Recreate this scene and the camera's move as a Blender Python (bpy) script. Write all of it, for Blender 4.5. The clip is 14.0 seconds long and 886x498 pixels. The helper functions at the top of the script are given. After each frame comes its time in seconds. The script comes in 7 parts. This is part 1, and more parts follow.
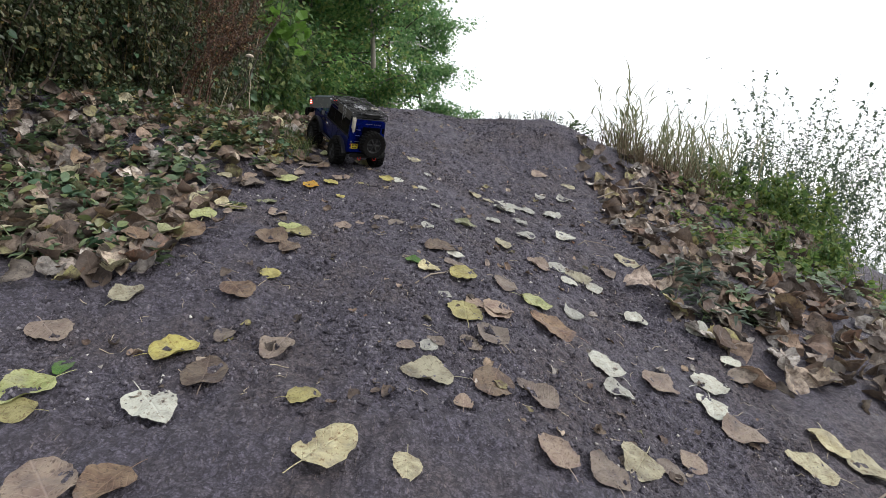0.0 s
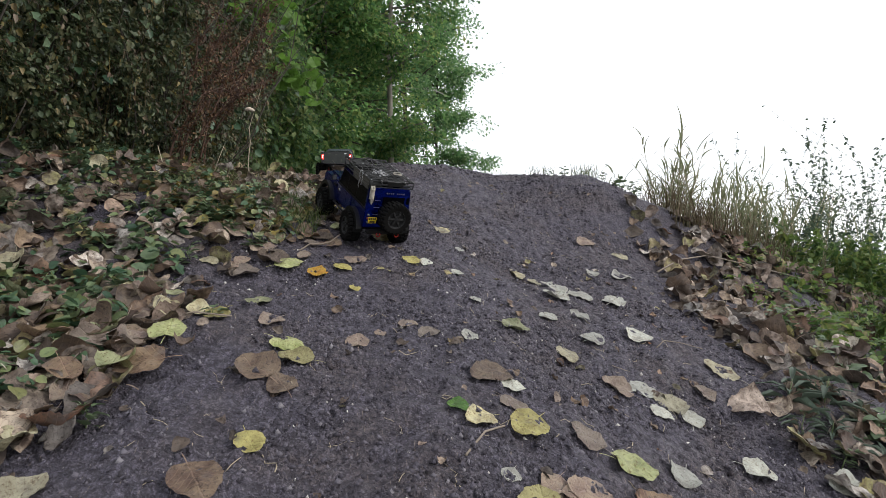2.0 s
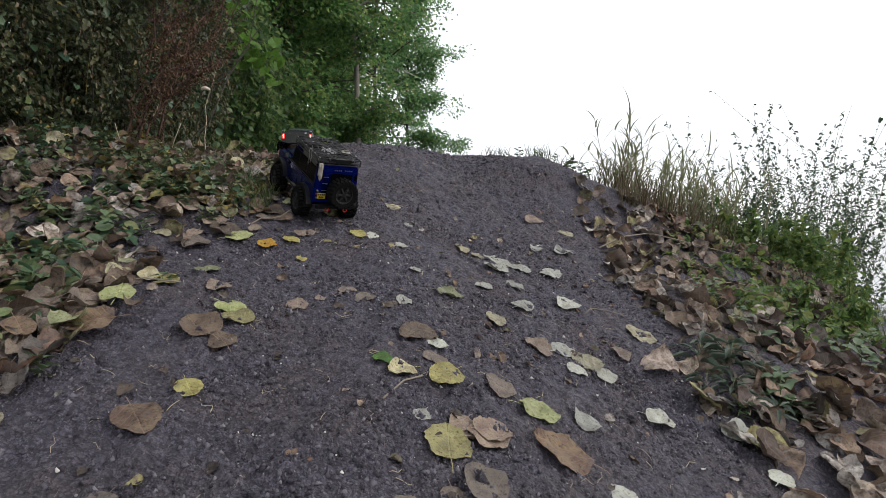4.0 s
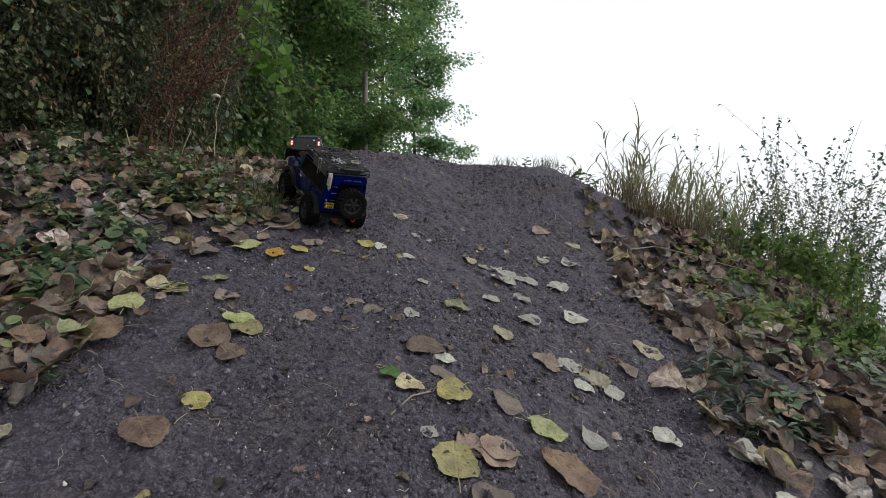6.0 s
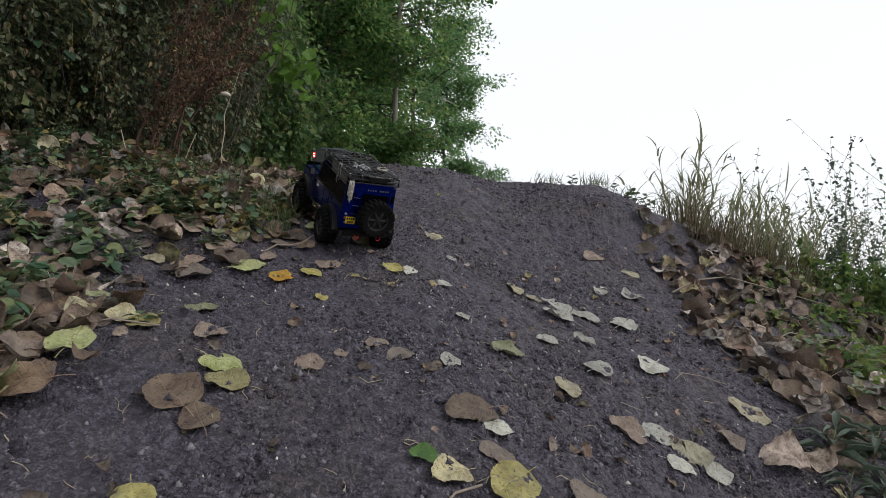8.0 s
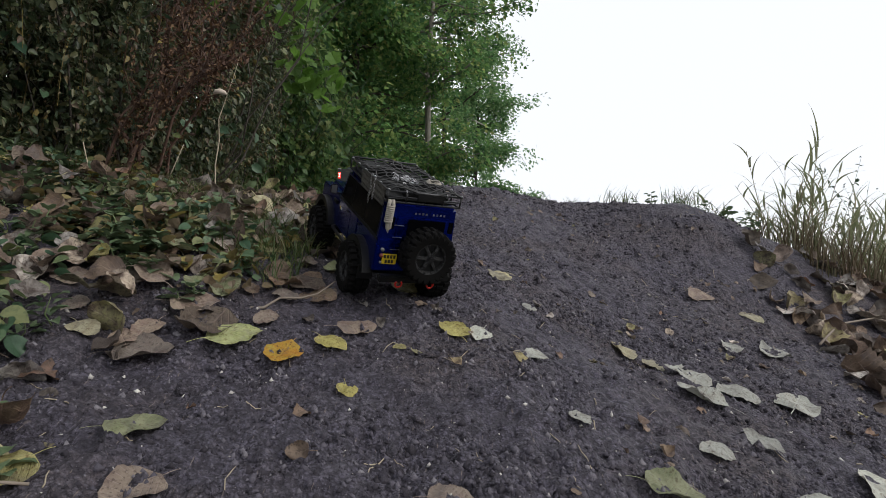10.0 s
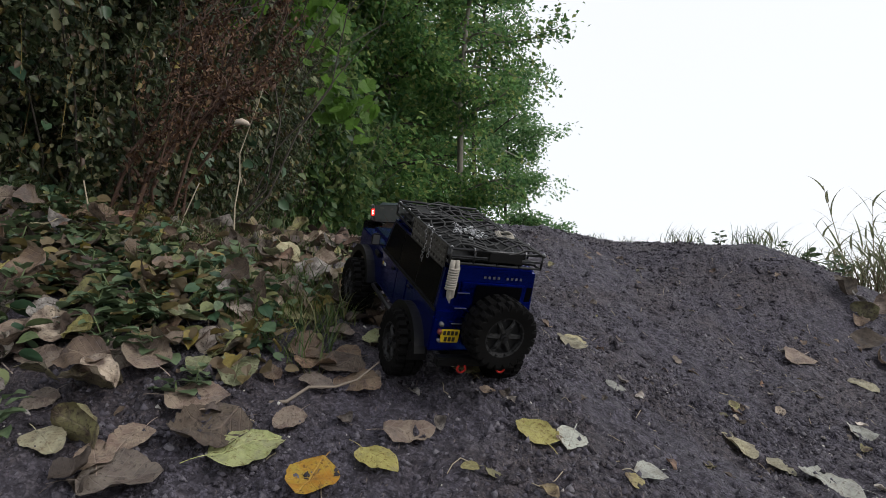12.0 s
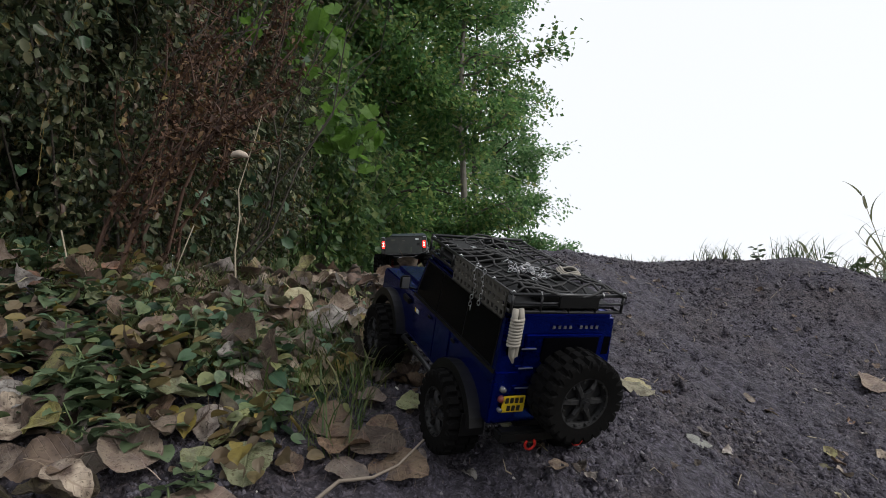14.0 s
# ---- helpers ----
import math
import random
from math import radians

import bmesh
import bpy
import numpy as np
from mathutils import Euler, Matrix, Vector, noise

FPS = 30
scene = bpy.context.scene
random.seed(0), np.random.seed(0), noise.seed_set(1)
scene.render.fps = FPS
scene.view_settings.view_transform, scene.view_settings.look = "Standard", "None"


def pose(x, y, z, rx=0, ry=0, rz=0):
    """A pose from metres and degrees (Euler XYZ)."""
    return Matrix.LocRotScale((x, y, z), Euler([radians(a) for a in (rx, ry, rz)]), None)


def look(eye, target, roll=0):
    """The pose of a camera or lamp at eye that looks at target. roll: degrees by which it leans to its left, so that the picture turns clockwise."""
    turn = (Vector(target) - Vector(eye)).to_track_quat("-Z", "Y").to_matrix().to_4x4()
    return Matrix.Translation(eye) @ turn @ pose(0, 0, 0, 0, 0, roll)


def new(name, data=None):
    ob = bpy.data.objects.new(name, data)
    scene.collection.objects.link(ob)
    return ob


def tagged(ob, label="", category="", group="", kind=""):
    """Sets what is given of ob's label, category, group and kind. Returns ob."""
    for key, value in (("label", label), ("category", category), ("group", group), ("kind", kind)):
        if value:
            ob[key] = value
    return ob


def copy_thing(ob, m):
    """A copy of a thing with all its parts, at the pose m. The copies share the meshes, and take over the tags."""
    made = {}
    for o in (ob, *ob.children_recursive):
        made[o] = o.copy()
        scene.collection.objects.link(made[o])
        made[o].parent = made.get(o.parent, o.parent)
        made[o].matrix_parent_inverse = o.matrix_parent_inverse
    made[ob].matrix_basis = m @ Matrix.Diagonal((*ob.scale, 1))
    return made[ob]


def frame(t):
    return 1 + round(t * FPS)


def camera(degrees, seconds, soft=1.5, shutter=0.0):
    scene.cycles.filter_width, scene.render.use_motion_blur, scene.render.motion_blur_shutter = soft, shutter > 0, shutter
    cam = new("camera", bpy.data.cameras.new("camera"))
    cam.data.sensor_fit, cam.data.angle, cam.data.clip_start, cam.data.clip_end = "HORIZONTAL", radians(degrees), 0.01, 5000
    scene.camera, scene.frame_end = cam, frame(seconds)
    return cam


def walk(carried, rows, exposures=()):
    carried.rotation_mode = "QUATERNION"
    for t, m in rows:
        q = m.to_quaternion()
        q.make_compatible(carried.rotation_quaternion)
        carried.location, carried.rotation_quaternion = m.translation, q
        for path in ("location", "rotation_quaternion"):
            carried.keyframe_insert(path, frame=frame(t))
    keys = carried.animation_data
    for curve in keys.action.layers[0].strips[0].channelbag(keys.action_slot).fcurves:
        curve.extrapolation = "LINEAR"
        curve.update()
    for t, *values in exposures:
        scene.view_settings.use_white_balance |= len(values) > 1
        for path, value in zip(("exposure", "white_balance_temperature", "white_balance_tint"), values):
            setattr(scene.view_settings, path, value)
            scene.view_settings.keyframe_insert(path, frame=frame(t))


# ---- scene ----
cam = camera(71.93, 14.0, soft=0.85)
PATH = [
    (0, look((0.028, -0.484, 0.497), (0.106, 1.509, 0.342), 1.0)),
    (0.5, look((-0.038, -0.277, 0.56), (-0.014, 1.719, 0.442), 1.7)),
    (1, look((-0.023, -0.117, 0.601), (0.038, 1.88, 0.516), 1.8)),
    (1.5, look((-0.029, -0.012, 0.636), (0.035, 1.986, 0.588), 1.4)),
    (2, look((-0.043, 0.033, 0.649), (-0.009, 2.033, 0.628), 1.0)),
    (2.5, look((-0.041, 0.039, 0.635), (-0.011, 2.038, 0.602), 0.9)),
    (3, look((-0.038, 0.045, 0.624), (0.001, 2.044, 0.598), 0.1)),
    (3.5, look((0.028, -0.046, 0.625), (0.122, 1.951, 0.569), 0.8)),
    (3.7, look((0.063, -0.104, 0.622), (0.179, 1.892, 0.546), 1.2)),
    (5.8, look((0.039, -0.097, 0.654), (0.139, 1.899, 0.576), 1.7)),
    (6, look((0.049, -0.1, 0.645), (0.151, 1.896, 0.586), 2.2)),
    (6.5, look((0.065, -0.101, 0.647), (0.167, 1.895, 0.575), 3.3)),
    (7, look((0.06, -0.022, 0.646), (0.134, 1.975, 0.587), 3.3)),
    (7.5, look((0.051, 0.115, 0.643), (0.085, 2.114, 0.607), 2.4)),
    (7.7, look((0.038, 0.187, 0.635), (0.065, 2.187, 0.623), 3.1)),
    (9.8, look((-0.08, 0.852, 0.668), (-0.155, 2.849, 0.753), 2.0)),
    (10, look((-0.092, 0.899, 0.685), (-0.177, 2.895, 0.783), 2.3)),
    (10.5, look((-0.125, 0.998, 0.724), (-0.22, 2.991, 0.865), 2.6)),
    (11, look((-0.151, 1.036, 0.739), (-0.26, 3.027, 0.894), 2.8)),
    (11.5, look((-0.185, 1.087, 0.754), (-0.316, 3.076, 0.923), 2.0)),
    (12, look((-0.185, 1.166, 0.764), (-0.355, 3.15, 0.951), 2.7)),
    (12.5, look((-0.191, 1.22, 0.768), (-0.374, 3.202, 0.964), 2.5)),
    (13, look((-0.204, 1.239, 0.771), (-0.383, 3.222, 0.963), 2.2)),
    (13.5, look((-0.239, 1.275, 0.787), (-0.411, 3.254, 1.013), 0.6)),
    (14, look((-0.265, 1.343, 0.805), (-0.439, 3.317, 1.076), -0.4)),
]
EXPOSURES = [(0.0, 0.55, 6280, 10), (3.0, 0.28, 6280, 10), (6.0, 0.0, 6280, 10), (10.0, -0.04, 6280, 10), (14.0, -0.06, 6280, 10)]
walk(cam, PATH, EXPOSURES)

# ---- world, sun, exposure ----
SUN_EL, SUN_AZ = 36.0, 112.0
world = bpy.data.worlds.new("overcast_sky")
scene.world = world
world.use_nodes = True
wn, wl = world.node_tree.nodes, world.node_tree.links
wn.clear()
sky = wn.new("ShaderNodeTexSky")
sky.sky_type = "NISHITA"
sky.sun_disc = False
sky.sun_elevation = radians(SUN_EL)
sky.sun_rotation = radians(SUN_AZ)
sky.dust_density = 3.0
cloud = wn.new("ShaderNodeMix")
cloud.data_type = "RGBA"
cloud.inputs[0].default_value = 0.82
cloud.inputs[7].default_value = (10.5, 10.45, 10.55, 1)
wbg = wn.new("ShaderNodeBackground")
wbg.inputs["Strength"].default_value = 0.115
wout = wn.new("ShaderNodeOutputWorld")
wl.new(sky.outputs[0], cloud.inputs[6])
wl.new(cloud.outputs[2], wbg.inputs["Color"])
wl.new(wbg.outputs[0], wout.inputs["Surface"])
sun_data = bpy.data.lights.new("sun", "SUN")
sun_data.energy, sun_data.angle, sun_data.color = 1.5, radians(13), (1.0, 0.95, 0.88)
sun = new("sun", sun_data)
sun_dir = Vector((math.sin(radians(SUN_AZ)) * math.cos(radians(SUN_EL)), math.cos(radians(SUN_AZ)) * math.cos(radians(SUN_EL)), math.sin(radians(SUN_EL))))
sun.matrix_world = look(sun_dir * 20, (0, 0, 0))


# ---- materials ----
class Nodes:
    """Shortcuts for building one material."""

    def __init__(self, name):
        self.m = bpy.data.materials.new(name)
        self.m.use_nodes = True
        self.n, self.l = self.m.node_tree.nodes, self.m.node_tree.links
        self.b = self.n["Principled BSDF"]
        self.out = self.n["Material Output"]

    def coords(self, kind="Object", scale=1.0):
        c = self.n.new("ShaderNodeTexCoord")
        if scale == 1.0:
            return c.outputs[kind]
        mp = self.n.new("ShaderNodeMapping")
        mp.inputs["Scale"].default_value = scale if isinstance(scale, tuple) else (scale,) * 3
        self.l.new(c.outputs[kind], mp.inputs["Vector"])
        return mp.outputs[0]

    def stretch(self, p, scale, turn):
        """Coordinates turned about z and scaled unevenly."""
        m = self.n.new("ShaderNodeMapping")
        m.inputs["Rotation"].default_value = (0, 0, radians(turn))
        m.inputs["Scale"].default_value = scale
        self.l.new(p, m.inputs["Vector"])
        return m.outputs[0]

    def noise(self, vec, scale, detail=4.0, rough=0.6):
        t = self.n.new("ShaderNodeTexNoise")
        t.inputs["Scale"].default_value, t.inputs["Detail"].default_value, t.inputs["Roughness"].default_value = scale, detail, rough
        if vec is not None:
            self.l.new(vec, t.inputs["Vector"])
        return t.outputs["Fac"]

    def voronoi(self, vec, scale, feature="F1"):
        t = self.n.new("ShaderNodeTexVoronoi")
        t.feature = feature
        t.inputs["Scale"].default_value = scale
        self.l.new(vec, t.inputs["Vector"])
        return t.outputs["Distance"]

    def ramp(self, fac, stops):
        r = self.n.new("ShaderNodeValToRGB")
        e = r.color_ramp.elements
        while len(e) < len(stops):
            e.new(0.5)
        for el, (p, c) in zip(e, stops):
            el.position, el.color = p, (*c, 1) if len(c) == 3 else c
        self.l.new(fac, r.inputs[0])
        return r.outputs[0]

    def mix(self, fac, a, b, blend="MIX"):
        x = self.n.new("ShaderNodeMix")
        x.data_type, x.blend_type = "RGBA", blend
        for sock, v in ((x.inputs[0], fac), (x.inputs[6], a), (x.inputs[7], b)):
            if isinstance(v, (int, float)):
                sock.default_value = v
            elif isinstance(v, tuple):
                sock.default_value = (*v, 1)
            else:
                self.l.new(v, sock)
        return x.outputs[2]

    def math(self, op, a, b=0.0):
        x = self.n.new("ShaderNodeMath")
        x.operation = op
        for sock, v in zip(x.inputs, (a, b)):
            if isinstance(v, (int, float)):
                sock.default_value = v
            else:
                self.l.new(v, sock)
        return x.outputs[0]

    def random(self, island=False):
        if island:
            return self.n.new("ShaderNodeNewGeometry").outputs["Random Per Island"]
        return self.n.new("ShaderNodeObjectInfo").outputs["Random"]

    def bump(self, height, strength, distance):
        x = self.n.new("ShaderNodeBump")
        x.inputs["Strength"].default_value, x.inputs["Distance"].default_value = strength, distance
        self.l.new(height, x.inputs["Height"])
        self.l.new(x.outputs[0], self.b.inputs["Normal"])
        return x

    def done(self, color=None, rough=0.6, metal=0.0, spec=0.5, leaf=0.0):
        if color is not None:
            if isinstance(color, tuple):
                self.b.inputs["Base Color"].default_value = (*color, 1)
            else:
                self.l.new(color, self.b.inputs["Base Color"])
        if isinstance(rough, (int, float)):
            self.b.inputs["Roughness"].default_value = rough
        else:
            self.l.new(rough, self.b.inputs["Roughness"])
        self.b.inputs["Metallic"].default_value = metal
        self.b.inputs["Specular IOR Level"].default_value = spec
        if leaf:
            tr = self.n.new("ShaderNodeBsdfTranslucent")
            if isinstance(color, tuple):
                tr.inputs["Color"].default_value = (*color, 1)
            else:
                self.l.new(color, tr.inputs["Color"])
            ms = self.n.new("ShaderNodeMixShader")
            ms.inputs[0].default_value = leaf
            self.l.new(self.b.outputs[0], ms.inputs[1])
            self.l.new(tr.outputs[0], ms.inputs[2])
            self.l.new(ms.outputs[0], self.out.inputs["Surface"])
        return self.m


def soil_material():
    """Damp sandy soil: packed grains and crumbs of several sizes, crevice shade painted into the colour, bits of straw
    and pale grit.
    """
    k = Nodes("damp_sandy_soil")
    p = k.coords()
    warp = k.n.new("ShaderNodeVectorMath")
    warp.operation = "MULTIPLY_ADD"
    tex = k.n.new("ShaderNodeTexNoise")
    tex.inputs["Scale"].default_value = 110
    tex.inputs["Detail"].default_value = 3
    k.l.new(p, tex.inputs["Vector"])
    k.l.new(tex.outputs["Color"], warp.inputs[0])
    warp.inputs[1].default_value = (0.011, 0.011, 0.011)
    k.l.new(p, warp.inputs[2])
    q = warp.outputs[0]
    big = k.noise(p, 2.2, 4)
    mid = k.noise(p, 24, 5, 0.65)
    tone = k.noise(p, 150, 5, 0.75)
    lump, grain = k.voronoi(q, 85), k.voronoi(q, 210)
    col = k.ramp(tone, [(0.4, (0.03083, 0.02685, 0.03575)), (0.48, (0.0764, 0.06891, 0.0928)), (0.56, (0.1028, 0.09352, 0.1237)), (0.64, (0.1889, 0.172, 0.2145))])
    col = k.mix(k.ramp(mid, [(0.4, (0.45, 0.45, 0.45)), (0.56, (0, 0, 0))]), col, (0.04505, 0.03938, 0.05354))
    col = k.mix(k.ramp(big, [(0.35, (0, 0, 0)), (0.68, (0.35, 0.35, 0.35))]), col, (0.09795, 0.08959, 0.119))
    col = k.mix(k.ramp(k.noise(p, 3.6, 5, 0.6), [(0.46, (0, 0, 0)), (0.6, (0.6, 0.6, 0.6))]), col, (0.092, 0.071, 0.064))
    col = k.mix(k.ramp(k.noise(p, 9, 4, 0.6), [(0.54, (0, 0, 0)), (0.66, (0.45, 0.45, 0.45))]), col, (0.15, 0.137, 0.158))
    # Painted shade: darker in the bump's hollows between lumps and grains, lighter on grain tops.
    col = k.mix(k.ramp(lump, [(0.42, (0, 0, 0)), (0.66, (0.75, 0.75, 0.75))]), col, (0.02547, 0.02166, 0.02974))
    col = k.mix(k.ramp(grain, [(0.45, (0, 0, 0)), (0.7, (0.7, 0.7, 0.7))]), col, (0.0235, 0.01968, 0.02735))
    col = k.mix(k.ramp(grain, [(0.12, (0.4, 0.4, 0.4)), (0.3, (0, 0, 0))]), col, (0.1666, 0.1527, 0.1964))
    grit = k.ramp(k.voronoi(p, 190), [(0.0, (1, 1, 1)), (0.16, (0, 0, 0))])
    col = k.mix(k.math("MULTIPLY", grit, k.ramp(k.noise(p, 30, 2), [(0.5, (0, 0, 0)), (0.64, (0.8, 0.8, 0.8))])), col, (0.4137, 0.396, 0.4249))
    straw = k.noise(k.stretch(p, (300, 26, 60), 37), 1.0, 2)
    col = k.mix(k.ramp(straw, [(0.67, (0, 0, 0)), (0.72, (0.6, 0.6, 0.6))]), col, (0.2341, 0.1917, 0.1674))
    h = k.math("SUBTRACT", k.math("MULTIPLY", tone, 0.8), k.math("ADD", k.math("MULTIPLY", lump, 0.5), k.math("MULTIPLY", grain, 0.5)))
    k.bump(h, 1.0, 0.008)
    return k.done(col, k.ramp(mid, [(0.38, (0.5, 0.5, 0.5)), (0.62, (0.85, 0.85, 0.85))]), spec=0.4)


def plain(name, color, rough=0.6, metal=0.0, spec=0.5, grain=0.25, scale=60.0, bump=0.0, island=False, leaf=0.0, vary=0.0):
    """A material with grain at two scales."""
    k = Nodes(name)
    p = k.coords()
    f = k.noise(p, scale, 5, 0.65)
    g = k.noise(p, scale / 9, 3)
    dark = tuple(c * (1 - grain) for c in color)
    light = tuple(min(1.0, c * (1 + grain)) for c in color)
    col = k.mix(f, dark, light)
    col = k.mix(k.ramp(g, [(0.35, (0, 0, 0)), (0.7, (0.5, 0.5, 0.5))]), col, tuple(c * (1 - 0.6 * grain) for c in color))
    if vary:
        hsv = k.n.new("ShaderNodeHueSaturation")
        r = k.random(island)
        k.l.new(k.math("ADD", k.math("MULTIPLY", r, 2 * vary), 1 - vary), hsv.inputs["Value"])
        k.l.new(k.math("ADD", k.math("MULTIPLY", r, 0.06), 0.47), hsv.inputs["Hue"])
        k.l.new(col, hsv.inputs["Color"])
        col = hsv.outputs[0]
    if bump:
        k.bump(f, 0.6, bump)
    return k.done(col, rough, metal, spec, leaf)


def foliage_material(name, colors, leaf=0.3, rough=0.45):
    """Leaves of one plant, each a little different in colour, with lighter and darker stretches of the crown."""
    k = Nodes(name)
    stops = [(n / max(1, len(colors) - 1), c) for n, c in enumerate(colors)]
    col = k.ramp(k.random(True), stops)
    patch = k.noise(k.coords(), 1.7, 3)
    blotch = k.noise(k.coords(), 75, 4, 0.7)
    col = k.mix(k.ramp(blotch, [(0.5, (0, 0, 0)), (0.68, (0.5, 0.5, 0.5))]), col, tuple(0.45 * c for c in colors[0]))
    hsv = k.n.new("ShaderNodeHueSaturation")
    k.l.new(k.math("ADD", k.math("MULTIPLY", patch, 0.9), 0.55), hsv.inputs["Value"])
    k.l.new(col, hsv.inputs["Color"])
    return k.done(hsv.outputs[0], rough, spec=0.4, leaf=leaf)


def litter_material(name, base, edge, vein, spots, island=False):
    """A fallen poplar leaf: veins from the midrib, blotches, a browned margin. Local x runs across, y from stalk to tip, one unit long."""
    k = Nodes(name)
    uvn = k.n.new("ShaderNodeUVMap")
    sep = k.n.new("ShaderNodeSeparateXYZ")
    k.l.new(uvn.outputs[0], sep.inputs[0])
    ax = k.math("ABSOLUTE", k.math("SUBTRACT", sep.outputs[0], 0.5))
    rib = k.math("SUBTRACT", sep.outputs[1], k.math("MULTIPLY", ax, 0.9))
    wave = k.math("ABSOLUTE", k.math("SUBTRACT", k.math("FRACT", k.math("MULTIPLY", rib, 6.5)), 0.5))
    veins = k.math("MAXIMUM", k.ramp(wave, [(0.0, (1, 1, 1)), (0.09, (0, 0, 0))]), k.ramp(ax, [(0.006, (1, 1, 1)), (0.022, (0, 0, 0))]))
    p = k.coords("Object")
    off = k.n.new("ShaderNodeVectorMath")
    off.operation = "ADD"
    r = k.random(island)
    k.l.new(p, off.inputs[0])
    cmb = k.n.new("ShaderNodeCombineXYZ")
    for s in cmb.inputs:
        k.l.new(k.math("MULTIPLY", r, 37.0), s)
    k.l.new(cmb.outputs[0], off.inputs[1])
    q = off.outputs[0]
    sc = 1.0 if not island else 14.0
    blot = k.noise(q, 2.6 * sc, 4)
    speck = k.noise(q, 14 * sc, 5, 0.7)
    if island:
        tones = [(0.0, base), (0.2, (0.295, 0.228, 0.162)), (0.34, (0.06, 0.036, 0.026)), (0.5, (0.475, 0.4, 0.315)), (0.62, (0.17, 0.085, 0.052)), (0.72, (0.6, 0.54, 0.47)), (0.8, (0.5, 0.47, 0.43)), (0.88, (0.22, 0.155, 0.115)), (0.95, (0.33, 0.31, 0.14))]
        base = k.ramp(k.math("FRACT", k.math("MULTIPLY", r, 13.7)), tones)
    col = k.mix(k.ramp(blot, [(0.42, (0, 0, 0)), (0.66, (1, 1, 1))]), base, edge)
    col = k.mix(k.math("MULTIPLY", veins, 0.42), col, vein)
    col = k.mix(k.ramp(speck, [(0.54, (0, 0, 0)), (0.64, (0.85, 0.85, 0.85))]), col, spots)
    mud = k.math("MULTIPLY", k.ramp(k.noise(q, 1.5 * sc, 5, 0.7), [(0.52, (0, 0, 0)), (0.66, (0.75, 0.75, 0.75))]), k.ramp(speck, [(0.3, (1, 1, 1)), (0.6, (0.4, 0.4, 0.4))]))
    col = k.mix(mud, col, (0.1, 0.087, 0.088))
    hsv = k.n.new("ShaderNodeHueSaturation")
    k.l.new(k.math("ADD", k.math("MULTIPLY", r, 0.55 if not island else 0.8), 0.68 if not island else 0.34), hsv.inputs["Value"])
    k.l.new(k.math("ADD", k.math("MULTIPLY", r, 0.35), 0.85 if not island else 0.8), hsv.inputs["Saturation"])
    k.l.new(col, hsv.inputs["Color"])
    k.bump(k.math("ADD", k.math("MULTIPLY", veins, -0.6), speck), 0.5, 0.02 if not island else 0.002)
    return k.done(hsv.outputs[0], 0.62, spec=0.35, leaf=0.12)


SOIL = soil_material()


def crumb_material():
    """Loose crumbs of the same soil, from damp and dark to dry and pale."""
    k = Nodes("soil_crumb")
    r = k.random(True)
    col = k.ramp(r, [(0.0, (0.022, 0.019, 0.024)), (0.4, (0.062, 0.056, 0.07)), (0.72, (0.11, 0.101, 0.124)), (0.94, (0.18, 0.167, 0.192)), (1.0, (0.27, 0.255, 0.27))])
    col = k.mix(k.math("MULTIPLY", k.noise(k.coords(), 420, 3, 0.7), 0.6), col, (0.035, 0.031, 0.038))
    k.bump(k.noise(k.coords(), 700, 3), 0.8, 0.002)
    return k.done(col, 0.85, spec=0.3)


CRUMB = crumb_material()
PEBBLE = plain("pale_pebbles", (0.42, 0.4, 0.37), 0.7, grain=0.25, scale=120, island=True, vary=0.4)
LITTER = {
    "brown": litter_material("dry_brown_leaf", (0.178, 0.133, 0.092), (0.1, 0.066, 0.05), (0.3, 0.21, 0.16), (0.045, 0.03, 0.023)),
    "tan": litter_material("dry_tan_leaf", (0.26, 0.212, 0.165), (0.17, 0.125, 0.105), (0.36, 0.295, 0.26), (0.08, 0.056, 0.045)),
    "pale": litter_material("pale_grey_leaf_underside", (0.46, 0.47, 0.41), (0.36, 0.355, 0.3), (0.54, 0.54, 0.49), (0.138, 0.103, 0.0774)),
    "cream": litter_material("cream_yellow_leaf", (0.45, 0.42, 0.28), (0.277, 0.244, 0.151), (0.479, 0.445, 0.286), (0.143, 0.0924, 0.0504)),
    "yellow": litter_material("yellow_leaf", (0.36, 0.33, 0.14), (0.23, 0.205, 0.082), (0.426, 0.394, 0.18), (0.115, 0.0656, 0.0246)),
    "lime": litter_material("yellow_green_leaf", (0.33, 0.345, 0.19), (0.187, 0.212, 0.0935), (0.399, 0.408, 0.212), (0.111, 0.085, 0.034)),
    "orange": litter_material("orange_leaf", (0.468, 0.225, 0.0225), (0.414, 0.297, 0.036), (0.45, 0.306, 0.09), (0.135, 0.063, 0.018)),
    "green": litter_material("green_leaf", (0.08, 0.17, 0.035), (0.05, 0.11, 0.03), (0.17, 0.25, 0.08), (0.05, 0.06, 0.02)),
}
LITTER_BED = litter_material("rotting_leaf_bed", (0.125, 0.085, 0.064), (0.09, 0.062, 0.048), (0.24, 0.18, 0.14), (0.05, 0.035, 0.025), island=True)
HEDGE_GREEN = foliage_material("hedge_leaves", [(0.027, 0.042, 0.021), (0.046, 0.066, 0.031), (0.07, 0.095, 0.042), (0.105, 0.122, 0.055), (0.16, 0.152, 0.08)])
TREE_GREEN = foliage_material("tree_leaves", [(0.052, 0.118, 0.05), (0.091, 0.187, 0.062), (0.13, 0.25, 0.075), (0.185, 0.3, 0.09), (0.29, 0.32, 0.11)], 0.72)
